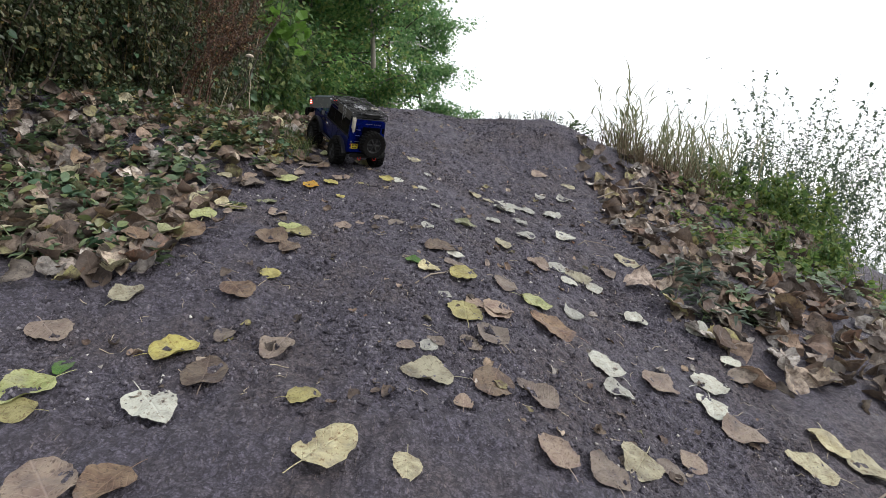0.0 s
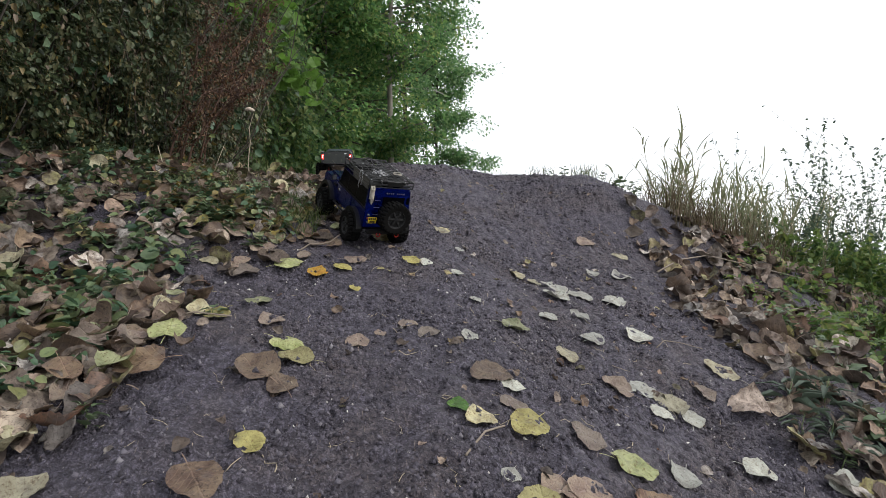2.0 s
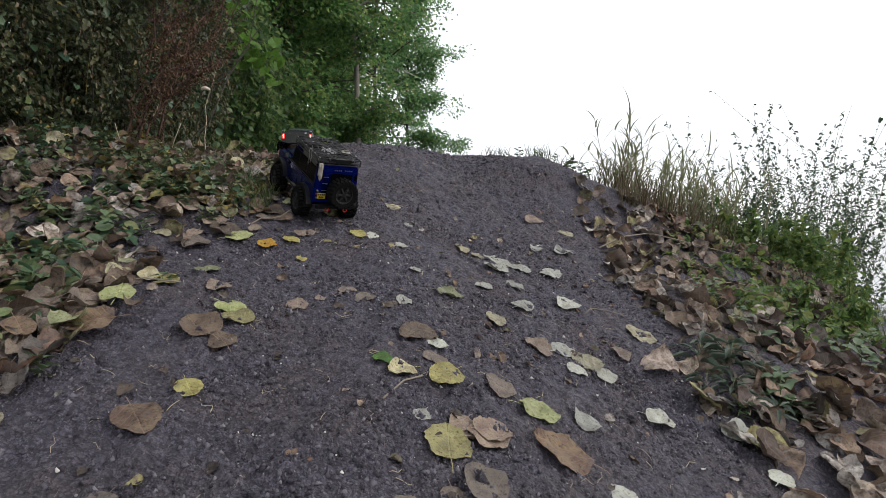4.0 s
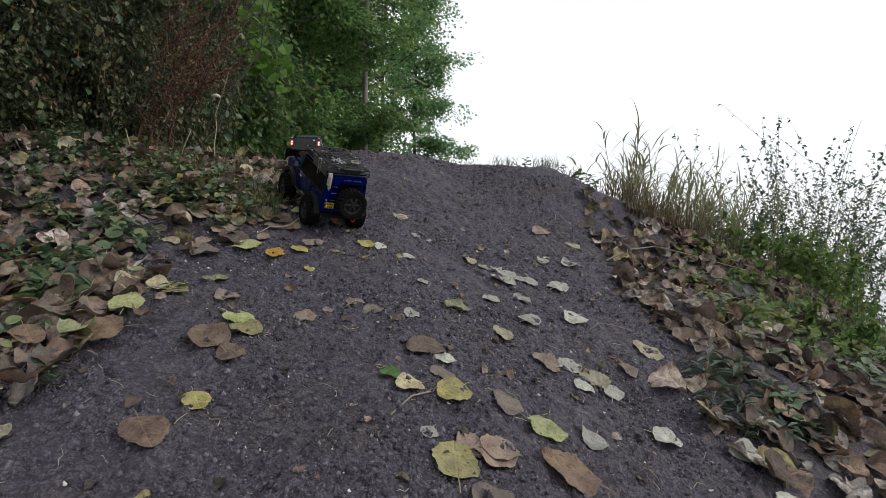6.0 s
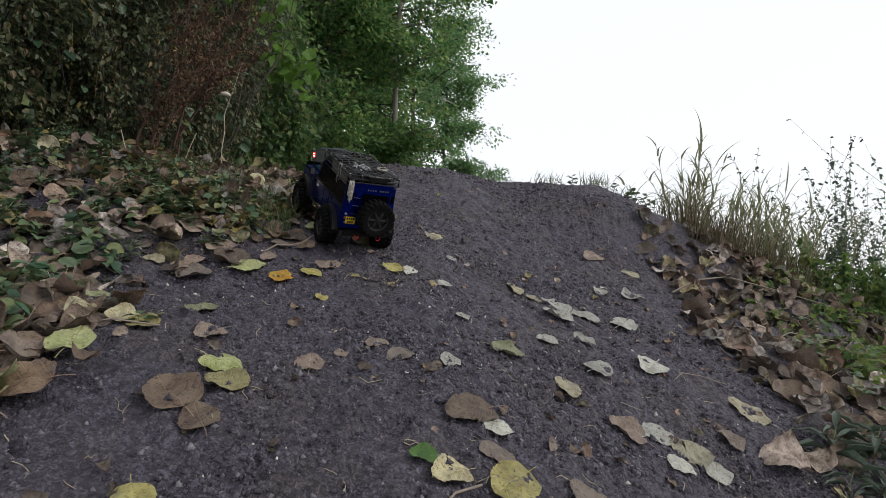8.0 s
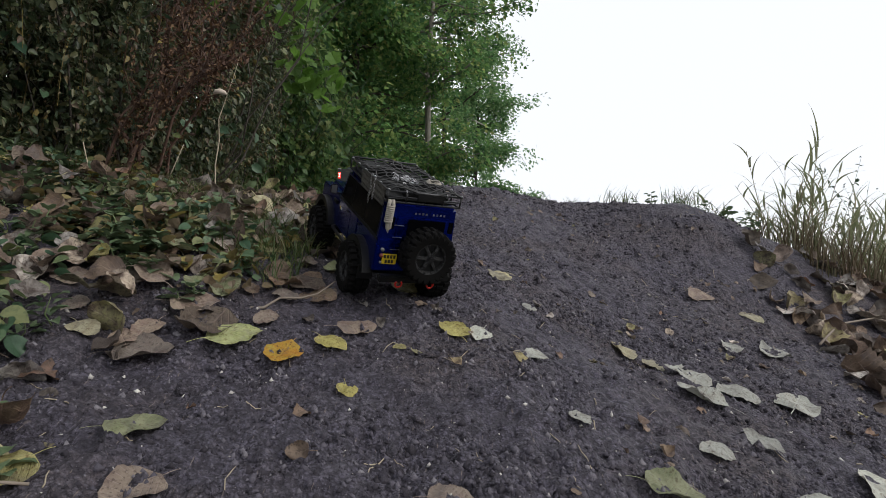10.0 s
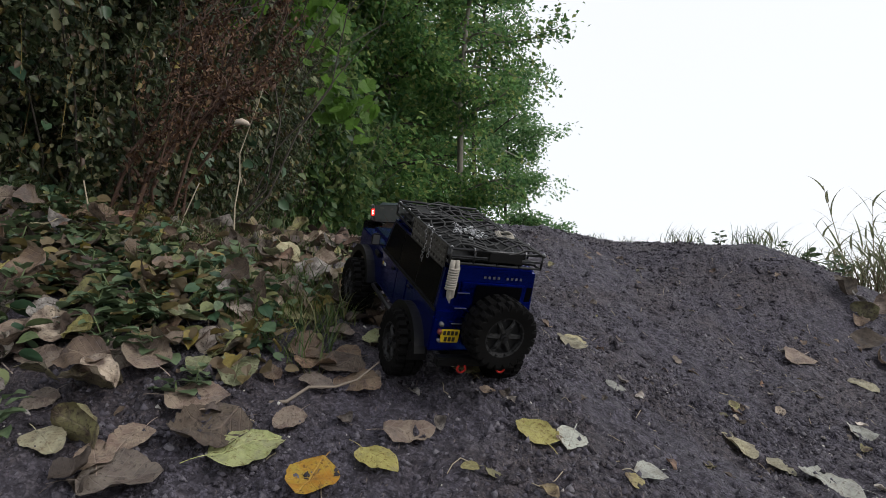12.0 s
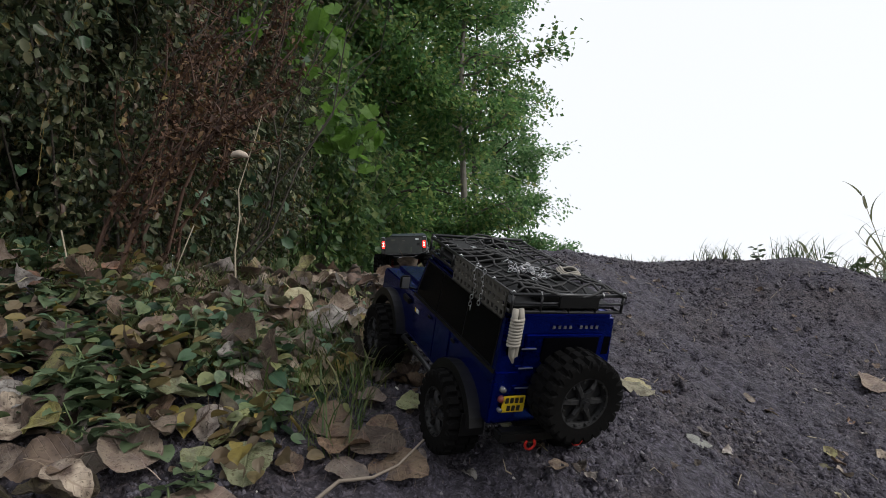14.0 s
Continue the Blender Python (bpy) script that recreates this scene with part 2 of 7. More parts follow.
FAR_GREEN = foliage_material("willow_leaves", [(0.085, 0.19, 0.075), (0.14, 0.27, 0.105), (0.21, 0.35, 0.14), (0.3, 0.42, 0.19)], 0.62)
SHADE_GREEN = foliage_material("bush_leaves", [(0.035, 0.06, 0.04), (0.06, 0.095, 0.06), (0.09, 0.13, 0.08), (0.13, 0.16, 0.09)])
MID_GREEN = foliage_material("shrub_leaves", [(0.04, 0.085, 0.038), (0.07, 0.135, 0.048), (0.105, 0.185, 0.058), (0.15, 0.23, 0.07), (0.21, 0.24, 0.09)], 0.5)
BRIGHT_GREEN = foliage_material("hazel_leaves", [(0.07, 0.15, 0.045), (0.11, 0.22, 0.04), (0.16, 0.29, 0.045), (0.215, 0.33, 0.06), (0.18, 0.25, 0.15), (0.09, 0.18, 0.055)], 0.55)
HEDGE_DRY = foliage_material("yellowed_hedge_leaves", [(0.17, 0.128, 0.0612), (0.111, 0.085, 0.0561), (0.204, 0.162, 0.112), (0.255, 0.204, 0.051), (0.085, 0.051, 0.0408)], 0.3)
WEED_GREEN = foliage_material("weed_leaves", [(0.0331, 0.0718, 0.0396), (0.0497, 0.0994, 0.0522), (0.0718, 0.128, 0.0664), (0.111, 0.155, 0.079), (0.14, 0.18, 0.07), (0.19, 0.19, 0.08)], 0.25)
BRIGHT_WEED = foliage_material("sunlit_weed_leaves", [(0.051, 0.102, 0.0331), (0.095, 0.16, 0.0442), (0.15, 0.225, 0.055), (0.22, 0.25, 0.07)], 0.5)
GREY_GREEN = foliage_material("mugwort_leaves", [(0.0298, 0.0595, 0.0298), (0.0425, 0.0765, 0.0382), (0.0935, 0.119, 0.0935), (0.0255, 0.051, 0.0255)], 0.2, 0.6)
GRASS_GREEN = foliage_material("grass_blades", [(0.041, 0.0738, 0.0205), (0.0656, 0.107, 0.0287), (0.107, 0.131, 0.041), (0.18, 0.156, 0.0738)], 0.3)
DRY_GRASS = foliage_material("dry_grass_blades", [(0.0598, 0.0419, 0.0239), (0.0898, 0.0658, 0.0359), (0.12, 0.0924, 0.0539), (0.0479, 0.0598, 0.0209)], 0.25, 0.6)
REED_GREEN = foliage_material("reed_blades", [(0.1, 0.15, 0.07), (0.155, 0.185, 0.095), (0.21, 0.22, 0.12), (0.085, 0.15, 0.05)], 0.5, 0.55)
DEAD_LEAF = foliage_material("withered_leaves", [(0.032, 0.017, 0.012), (0.055, 0.028, 0.018), (0.085, 0.042, 0.024), (0.14, 0.075, 0.04), (0.2, 0.125, 0.06)], 0.25, 0.7)
BARK = plain("grey_brown_bark", (0.06, 0.05, 0.04), 0.9, grain=0.5, scale=40, bump=0.006)
YOUNG_BARK = plain("smooth_grey_bark", (0.2, 0.185, 0.155), 0.85, grain=0.4, scale=30, bump=0.004)
BIRCH = plain("pale_bark", (0.4, 0.38, 0.33), 0.85, grain=0.35, scale=30, bump=0.004)
RED_STEM = plain("red_brown_stem", (0.085, 0.046, 0.03), 0.75, grain=0.4, scale=70)
STRAW = plain("straw_stem", (0.33, 0.28, 0.2), 0.7, grain=0.3, scale=80)
REED_STEM = plain("reed_stem", (0.3, 0.25, 0.16), 0.7, grain=0.3, scale=80)
GREEN_STEM = plain("green_stem", (0.1, 0.14, 0.05), 0.6, grain=0.3, scale=80)
TWIG = plain("dry_twig", (0.2, 0.165, 0.13), 0.8, grain=0.35, scale=90)


# ---- geometry helpers ----
class Geo:
    """Collects vertices and faces for one mesh."""

    def __init__(self):
        self.v, self.f, self.uv = [], [], []

    def add(self, verts, faces):
        o = len(self.v)
        self.v += [tuple(p) for p in verts]
        self.f += [tuple(i + o for i in q) for q in faces]
        return self

    def tube(self, pts, radii, sides=6, cap=True):
        pts = [Vector(p) for p in pts]
        if isinstance(radii, (int, float)):
            radii = [radii] * len(pts)
        rings = []
        up = Vector((0.31, 0.17, 0.93))
        for n, p in enumerate(pts):
            d = (pts[min(n + 1, len(pts) - 1)] - pts[max(n - 1, 0)]).normalized()
            a = d.cross(up)
            if a.length < 0.05:
                a = d.cross(Vector((1, 0, 0)))
            a.normalize()
            b = d.cross(a)
            rings.append([p + (a * math.cos(t) + b * math.sin(t)) * radii[n] for t in (2 * math.pi * s / sides for s in range(sides))])
        verts = [q for r in rings for q in r]
        faces = [(n * sides + s, n * sides + (s + 1) % sides, (n + 1) * sides + (s + 1) % sides, (n + 1) * sides + s) for n in range(len(pts) - 1) for s in range(sides)]
        if cap:
            faces += [tuple(range(sides - 1, -1, -1)), tuple((len(pts) - 1) * sides + s for s in range(sides))]
        return self.add(verts, faces)

    def mesh(self, name, smooth=True):
        me = bpy.data.meshes.new(name)
        me.from_pydata(self.v, [], self.f)
        me.update()
        if smooth:
            me.shade_smooth()
        return me


def part(name, shape, material, parent=None, label="", smooth=True):
    """Links a Geo, a bmesh or a mesh as one object, under parent if there is one."""
    if isinstance(shape, Geo):
        me = shape.mesh(name, smooth)
    elif isinstance(shape, bmesh.types.BMesh):
        me = bpy.data.meshes.new(name)
        shape.to_mesh(me)
        shape.free()
        if smooth:
            me.shade_smooth()
    else:
        me = shape
    if material is not None and not me.materials:
        me.materials.append(material)
    ob = new(name, me)
    if parent is not None:
        ob.parent = parent
    if label:
        ob["label"] = label
    return ob


def small_leaves(name, P, D, N, S, width=0.5, fold=0.12):
    """Like leaf_cloud, for far crowns: each leaf is two blades folded along the midrib."""
    P, D, N, S = np.asarray(P, float), np.asarray(D, float), np.asarray(N, float), np.asarray(S, float)[:, None]
    D = D / np.linalg.norm(D, axis=1, keepdims=True)
    A = np.cross(D, N)
    A /= np.linalg.norm(A, axis=1, keepdims=True) + 1e-9
    N = np.cross(A, D)
    n = len(P)
    V = np.stack([P, P + D * S * 0.45 - A * S * width * 0.5 + N * S * fold, P + D * S * 0.45 + A * S * width * 0.5 + N * S * fold, P + D * S], 1)
    F = (np.array([(0, 3, 1), (0, 2, 3)])[None] + 4 * np.arange(n)[:, None, None]).reshape(-1, 3)
    me = bpy.data.meshes.new(name)
    me.vertices.add(4 * n)
    me.vertices.foreach_set("co", V.ravel())
    me.loops.add(F.size)
    me.loops.foreach_set("vertex_index", F.ravel().astype(np.int32))
    me.polygons.add(len(F))
    me.polygons.foreach_set("loop_start", np.arange(0, F.size, 3, dtype=np.int32))
    me.update(calc_edges=True)
    return me


def round_leaf(size, width, direction, fold=0.12):
    """One oval leaf with a rounded, slightly wavy margin, folded along its midrib and arched."""
    D = Vector(direction).normalized()
    A = D.cross(Vector((0, 0, 1))).normalized()
    N = A.cross(D)
    V, F = [], []
    for s, w in enumerate((0.05, 0.74, 1.0, 0.86, 0.46, 0.03)):
        t = (0, 0.16, 0.4, 0.65, 0.88, 1.0)[s]
        for c in (-1, -0.5, 0, 0.5, 1):
            z = fold * abs(c) * w * 0.7 + 0.25 * t * (1 - t) - 0.12 * t * t + 0.025 * (-1) ** s * (abs(c) == 1)
            V.append(tuple((D * t + A * (c * w * width / 2) + N * z) * size))
    for s in range(5):
        for c in range(4):
            i = 5 * s + c
            F.append((i, i + 1, i + 6, i + 5))
    me = bpy.data.meshes.new("leaf")
    me.from_pydata(V, [], F)
    me.shade_smooth()
    return me


def leaf_cloud(name, P, D, N, S, width=0.5, fold=0.12, outline=((0.24, 0.9), (0.68, 0.86))):
    """Many leaves in one mesh: places, directions, normals and lengths as arrays. Each leaf is folded along its midrib and bent at the tip."""
    P, D, N, S = np.asarray(P, float), np.asarray(D, float), np.asarray(N, float), np.asarray(S, float)[:, None]
    D = D / np.linalg.norm(D, axis=1, keepdims=True)
    A = np.cross(D, N)
    A /= np.linalg.norm(A, axis=1, keepdims=True) + 1e-9
    N = np.cross(A, D)
    n = len(P)
    w = S * width * 0.5
    m = len(outline)
    c = 2 * m + 2
    V = np.empty((n, c, 3))
    V[:, 0] = P
    V[:, m + 1] = P + D * S - N * S * fold * 0.8
    for q, (t, half) in enumerate(outline):
        lift = N * S * fold * (1 - 0.5 * t) * half
        V[:, 1 + q] = P + D * S * t - A * w * half + lift
        V[:, c - 1 - q] = P + D * S * t + A * w * half + lift
    F = np.array([(0, q + 1, q) for q in range(1, c - 1)])
    faces = (F[None] + c * np.arange(n)[:, None, None]).reshape(-1, 3)
    me = bpy.data.meshes.new(name)
    me.vertices.add(c * n)
    me.vertices.foreach_set("co", V.ravel())
    me.loops.add(faces.size)
    me.loops.foreach_set("vertex_index", faces.ravel().astype(np.int32))
    me.polygons.add(len(faces))
    me.polygons.foreach_set("loop_start", np.arange(0, faces.size, 3, dtype=np.int32))
    me.update(calc_edges=True)
    me.validate()
    return me


def blades(name, base, lean, length, width, seed, segs=4, droop=0.6):
    """Grass or reed blades in one mesh: base places, a lean direction each, lengths; the blades curve over."""
    rng = np.random.default_rng(seed)
    base, lean = np.asarray(base, float), np.asarray(lean, float)
    n = len(base)
    length = np.broadcast_to(np.asarray(length, float), (n,))
    width = np.broadcast_to(np.asarray(width, float), (n,))
    side = np.cross(lean, [0, 0, 1.0]) + rng.normal(0, 0.15, (n, 3))
    side /= np.linalg.norm(side, axis=1, keepdims=True) + 1e-9
    V = np.empty((n, 2 * segs + 1, 3))
    for s in range(segs + 1):
        t = s / segs
        mid = base + lean * (length * (0.25 * t + droop * t * t))[:, None]
        mid[:, 2] += length * (t - 0.35 * droop * t**3)
        w = width * (1 - t**1.6) * (0.6 + 0.8 * t * (1 - t) * 2)
        if s < segs:
            V[:, 2 * s] = mid - side * w[:, None] / 2
            V[:, 2 * s + 1] = mid + side * w[:, None] / 2
        else:
            V[:, 2 * segs] = mid
    q = []
    for s in range(segs - 1):
        a = 2 * s
        q += [(a, a + 1, a + 3), (a, a + 3, a + 2)]
    a = 2 * (segs - 1)
    q.append((a, a + 1, a + 2))
    faces = (np.array(q)[None] + (2 * segs + 1) * np.arange(n)[:, None, None]).reshape(-1, 3)
    me = bpy.data.meshes.new(name)
    me.from_pydata(V.reshape(-1, 3).tolist(), [], faces.tolist())
    me.update()
    return me


def lattice(x, y, cell, seed):
    """Smooth noise from -1 to 1 over a plane."""
    c, s = math.cos(0.7 * seed), math.sin(0.7 * seed)
    x, y = np.asarray(x, float) / cell, np.asarray(y, float) / cell
    x, y = c * x - s * y, s * x + c * y
    xi, yi = np.floor(x).astype(np.int64), np.floor(y).astype(np.int64)
    u, v = x - xi, y - yi
    u, v = u * u * (3 - 2 * u), v * v * (3 - 2 * v)

    def h(a, b):
        k = ((a * 73856093) ^ (b * 19349663) ^ (seed * 83492791)) & 0x7FFFFFFF
        k = ((k ^ (k >> 13)) * 1274126177) & 0x7FFFFFFF
        return ((k ^ (k >> 16)) & 0xFFFF) / 32767.5 - 1

    return (h(xi, yi) * (1 - u) + h(xi + 1, yi) * u) * (1 - v) + (h(xi, yi + 1) * (1 - u) + h(xi + 1, yi + 1) * u) * v


def ease(a, b, t):
    u = np.clip((t - a) / (b - a), 0, 1)
    return u * u * (3 - 2 * u)


def slope(x, y):
    """Height of the hillside without its small relief."""
    x, y = np.asarray(x, float), np.asarray(y, float)
    yn = np.clip(y, -2.5, 60)
    z = 0.583 + 0.28 * (yn - 2.16) + 0.14 * ease(2.9, 4.0, y) - 0.27 * np.clip(x, 0, 2.2) - 0.42 * np.clip(x - 2.2, 0, 3.5)
    left = np.clip(-x, 0, 2.5)
    z = z + left * (0.05 + 0.15 * ease(1.69, 2.33, y) - 0.08 * ease(2.5, 3.2, y))
    z = z + 0.2 * ease(3.05, 3.7, y) * ease(0.3, 0.95, x) - 0.42 * ease(3.2, 4.3, y) * ease(1.2, 1.8, x)
    z = z - 0.045 * np.exp(-(((x - 0.4) / 0.28) ** 2) - ((y - 2.45) / 0.4) ** 2)
    z = z - 0.065 * ease(0.15, 0.7, x) * (1 - ease(1.3, 1.9, y)) + 0.035 * np.exp(-(((x + 0.6) / 0.25) ** 2) - ((y - 1.55) / 0.25) ** 2)
    cap = 1.125 - 0.125 * ease(0.26, 0.58, -x) - 0.05 * np.clip(x, 0, 2) - 0.035 * np.clip(y - 3.9, 0, 40) - 0.42 * np.clip(x - 0.9, 0, 4)
    return cap - np.log1p(np.exp(np.clip(-(z - cap) * 25, -60, 60))) / 25


def ground_height(x, y):
    x, y = np.asarray(x, float), np.asarray(y, float)
    near = np.exp(-((np.hypot(x, y - 2) / 6) ** 4))
    fine = np.exp(-((np.hypot(x * 0.9, y - 2.2) / 2.7) ** 6))
    z = slope(x, y)
    z = z + near * (0.012 * lattice(x, y, 0.33, 3) + 0.008 * lattice(x, y, 0.13, 4)) + fine * (0.008 * lattice(x, y, 0.055, 5) + 0.008 * lattice(x, y, 0.027, 6) + 0.01 * (0.5 - np.abs(lattice(x, y, 0.021, 8))) * (0.4 + 0.6 * ease(-0.3, 0.4, lattice(x, y, 0.11, 9))) + 0.004 * lattice(x, y, 0.0095, 10))
    return z


def gh(x, y):
    return float(ground_height(x, y))


def slope_turn(x, y):
    """The turn that lays a flat thing on the hillside."""
    e = 0.04
    n = Vector((float(slope(x - e, y) - slope(x + e, y)), float(slope(x, y - e) - slope(x, y + e)), 2 * e)).normalized()
    return Vector((0, 0, 1)).rotation_difference(n).to_matrix().to_4x4()


# ---- ground and water ----
def spread(lo, hi, step, far, grow=1.35):
    core = list(np.arange(lo, hi + step / 2, step))
    out, d, p = [], step * 1.6, hi
    while p < far:
        p += d
        d *= grow if d > 0.15 else 1.06
        out.append(p)
    back, d, p = [], step * 1.6, lo
    while p > -far:
        p -= d
        d *= grow if d > 0.15 else 1.06
        back.append(p)
    return np.array(back[::-1] + core + out)


def build_ground():
    xs, ys = spread(-0.75, 0.95, 0.0065, 2500), spread(0.65, 3.2, 0.0065, 2500)
    X, Y = np.meshgrid(xs, ys)
    Z = ground_height(X, Y)
    V = np.stack([X, Y, Z], -1).reshape(-1, 3)
    w = len(xs)
    i = (np.arange(len(ys) - 1)[:, None] * w + np.arange(w - 1)[None]).ravel()
    F = np.stack([i, i + 1, i + 1 + w, i + w], 1)
    me = bpy.data.meshes.new("ground")
    me.vertices.add(len(V))
    me.vertices.foreach_set("co", V.ravel())
    me.loops.add(F.size)
    me.loops.foreach_set("vertex_index", F.ravel().astype(np.int32))
    me.polygons.add(len(F))
    me.polygons.foreach_set("loop_start", np.arange(0, F.size, 4, dtype=np.int32))
    me.update(calc_edges=True)
    me.shade_smooth()
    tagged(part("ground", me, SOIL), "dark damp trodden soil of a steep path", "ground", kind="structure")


build_ground()
k = Nodes("lake_water")
k.bump(k.noise(k.coords(), 3.0, 3), 0.15, 0.05)
k.b.inputs["IOR"].default_value = 1.33
WATER = k.done((0.16, 0.18, 0.18), 0.08, spec=0.6)
g = Geo().add([(4.2, -2500, -0.75), (2500, -2500, -0.75), (2500, 2500, -0.75), (4.2, 2500, -0.75)], [(0, 1, 2, 3)])
tagged(part("water", g, WATER), "calm pale lake water below the bank", "water", kind="structure")

# ---- trees and hedge ----
def unit(rng, n, flat=1.0):
    d = rng.normal(0, 1, (n, 3))
    d[:, 2] *= flat
    return d / np.linalg.norm(d, axis=1, keepdims=True)


def tree(name, label, x, y, height, spread_r, low, bark, leaves, count, leaf_size, seed, trunk_r=0.06, lean=(0, 0), loose=0.1):
    """A broadleaf tree: tapered trunk, limbs that fork, and leaves in sprays along the twigs."""
    rng = np.random.default_rng(seed)
    z0 = gh(x, y) - 0.08
    top = new(name)
    top.location = (x, y, z0)
    pts = []
    for s in range(9):
        t = s / 8
        pts.append((lean[0] * t * t + rng.normal(0, 0.03) * (s > 0), lean[1] * t * t + rng.normal(0, 0.03) * (s > 0), height * 0.93 * t))
    part("trunk", Geo().tube(pts, [trunk_r * (1 - 0.85 * s / 8) * (1.35 if s == 0 else 1) for s in range(9)], 8), bark, top)
    twigs, limbs = [], Geo()
    for _ in range(int(height * 6)):
        t = rng.uniform(low, 0.97)
        i = min(7, int(t * 8))
        p = Vector(pts[i]).lerp(Vector(pts[i + 1]), t * 8 - i)
        a = rng.uniform(0, 2 * math.pi)
        shape = math.sin(math.pi * min(1, 0.18 + 0.8 * (t - low) / (1.001 - low))) ** 0.6
        ln = spread_r * shape * rng.uniform(0.35, 1.2)
        d = Vector((math.cos(a), math.sin(a), rng.uniform(-0.05, 0.55)))
        line = [p]
        for s in range(1, 6):
            line.append(line[-1] + (d + Vector(rng.normal(0, 0.16, 3)) + Vector((0, 0, -0.06 * s))).normalized() * ln / 5)
        limbs.tube(line, [trunk_r * 0.34 * (1 - 0.8 * s / 5) + 0.002 for s in range(6)], 5, False)
        twigs += [(line[s], line[s + 1]) for s in range(1, 5)]
        for _ in range(3):
            s = int(rng.integers(1, 6))
            tip = line[s] + (d + Vector(rng.normal(0, 0.7, 3))).normalized() * ln * rng.uniform(0.15, 0.38)
            limbs.tube([line[s], (line[s] + tip) / 2 + Vector(rng.normal(0, 0.02, 3)), tip], [0.006, 0.004, 0.002], 4, False)
            twigs += [(line[s], tip), (line[s], tip)]
    part("branchwork", limbs, bark, top)["kind"] = "stuff"
    a = np.array([tuple(t[0]) for t in twigs])
    b = np.array([tuple(t[1]) for t in twigs])
    # The leaves hang in flat clumps round the ends of twigs, with gaps between them.
    groups = max(40, count // 26)
    home = rng.integers(0, len(twigs), groups)
    core = a[home] + (b - a)[home] * rng.uniform(0.4, 1.15, (groups, 1)) + rng.normal(0, loose * spread_r, (groups, 3))
    ball = rng.integers(0, groups, count)
    pick = home[ball]
    P = core[ball] + rng.normal(0, 1, (count, 3)) * (leaf_size * rng.uniform(0.9, 2.0, (groups, 1))[ball]) * [1, 1, 0.55]
    D = (b - a)[pick] / (np.linalg.norm((b - a)[pick], axis=1, keepdims=True) + 1e-6) + unit(rng, count) * 0.9 + [0, 0, -0.45]
    N = unit(rng, count) * 0.7 + [0, 0, 0.8]
    me = small_leaves("crown", P, D, N, leaf_size * rng.uniform(0.6, 1.25, count), 0.66)
    part("crown", me, leaves, top)
    return tagged(top, label, "tree", group="trees on the bank")


HAZEL = "leafy green hazel growing beside the path"
WILLOW = "light green willow with loose airy crown"
tree("hazel_tree", HAZEL, -1.95, 6.4, 5.8, 1.45, 0.02, BARK, TREE_GREEN, 30000, 0.066, 11, 0.06, (0, 0), 0.08)
tree("hazel_tree", HAZEL, -1.75, 8.3, 6.8, 1.5, 0.02, BARK, TREE_GREEN, 30000, 0.07, 12, 0.06, (0, 0), 0.08)
tree("hazel_tree", HAZEL, -1.25, 6.7, 6.2, 0.75, 0.02, BARK, TREE_GREEN, 22000, 0.058, 21, 0.05, (0.1, 0), 0.09)
tree("young_tree", "young tree with a pale slender trunk at the crest", -0.6, 7.3, 6.2, 1.15, 0.14, YOUNG_BARK, TREE_GREEN, 20000, 0.054, 20, 0.042, (0.2, 0), 0.07)
tree("hazel_tree", HAZEL, -3.4, 7.2, 6.8, 2.2, 0.05, BARK, TREE_GREEN, 24000, 0.09, 13)
tree("birch_tree", "tree with a pale slender trunk among green leaves", -1.5, 13.6, 9.0, 1.9, 0.2, BIRCH, FAR_GREEN, 15000, 0.085, 14, 0.11, (0, 0), 0.06)
tree("willow_tree", WILLOW, -0.6, 11.2, 9.0, 1.45, 0.02, BARK, FAR_GREEN, 23000, 0.066, 15, 0.05, (0.15, 0), 0.07)
tree("willow_tree", WILLOW, 0.0, 14.2, 5.8, 1.4, 0.02, BARK, FAR_GREEN, 26000, 0.072, 16, 0.05, (0, 0), 0.07)
tree("hazel_tree", HAZEL, -3.0, 11.0, 8.5, 2.3, 0.04, BARK, TREE_GREEN, 32000, 0.1, 17, 0.1)
tree("hazel_tree", HAZEL, -4.6, 5.2, 6.0, 2.2, 0.05, BARK, HEDGE_GREEN, 16000, 0.11, 18)
tree("hazel_tree", HAZEL, -3.0, 4.4, 5.5, 1.7, 0.05, BARK, HEDGE_GREEN, 24000, 0.08, 19)


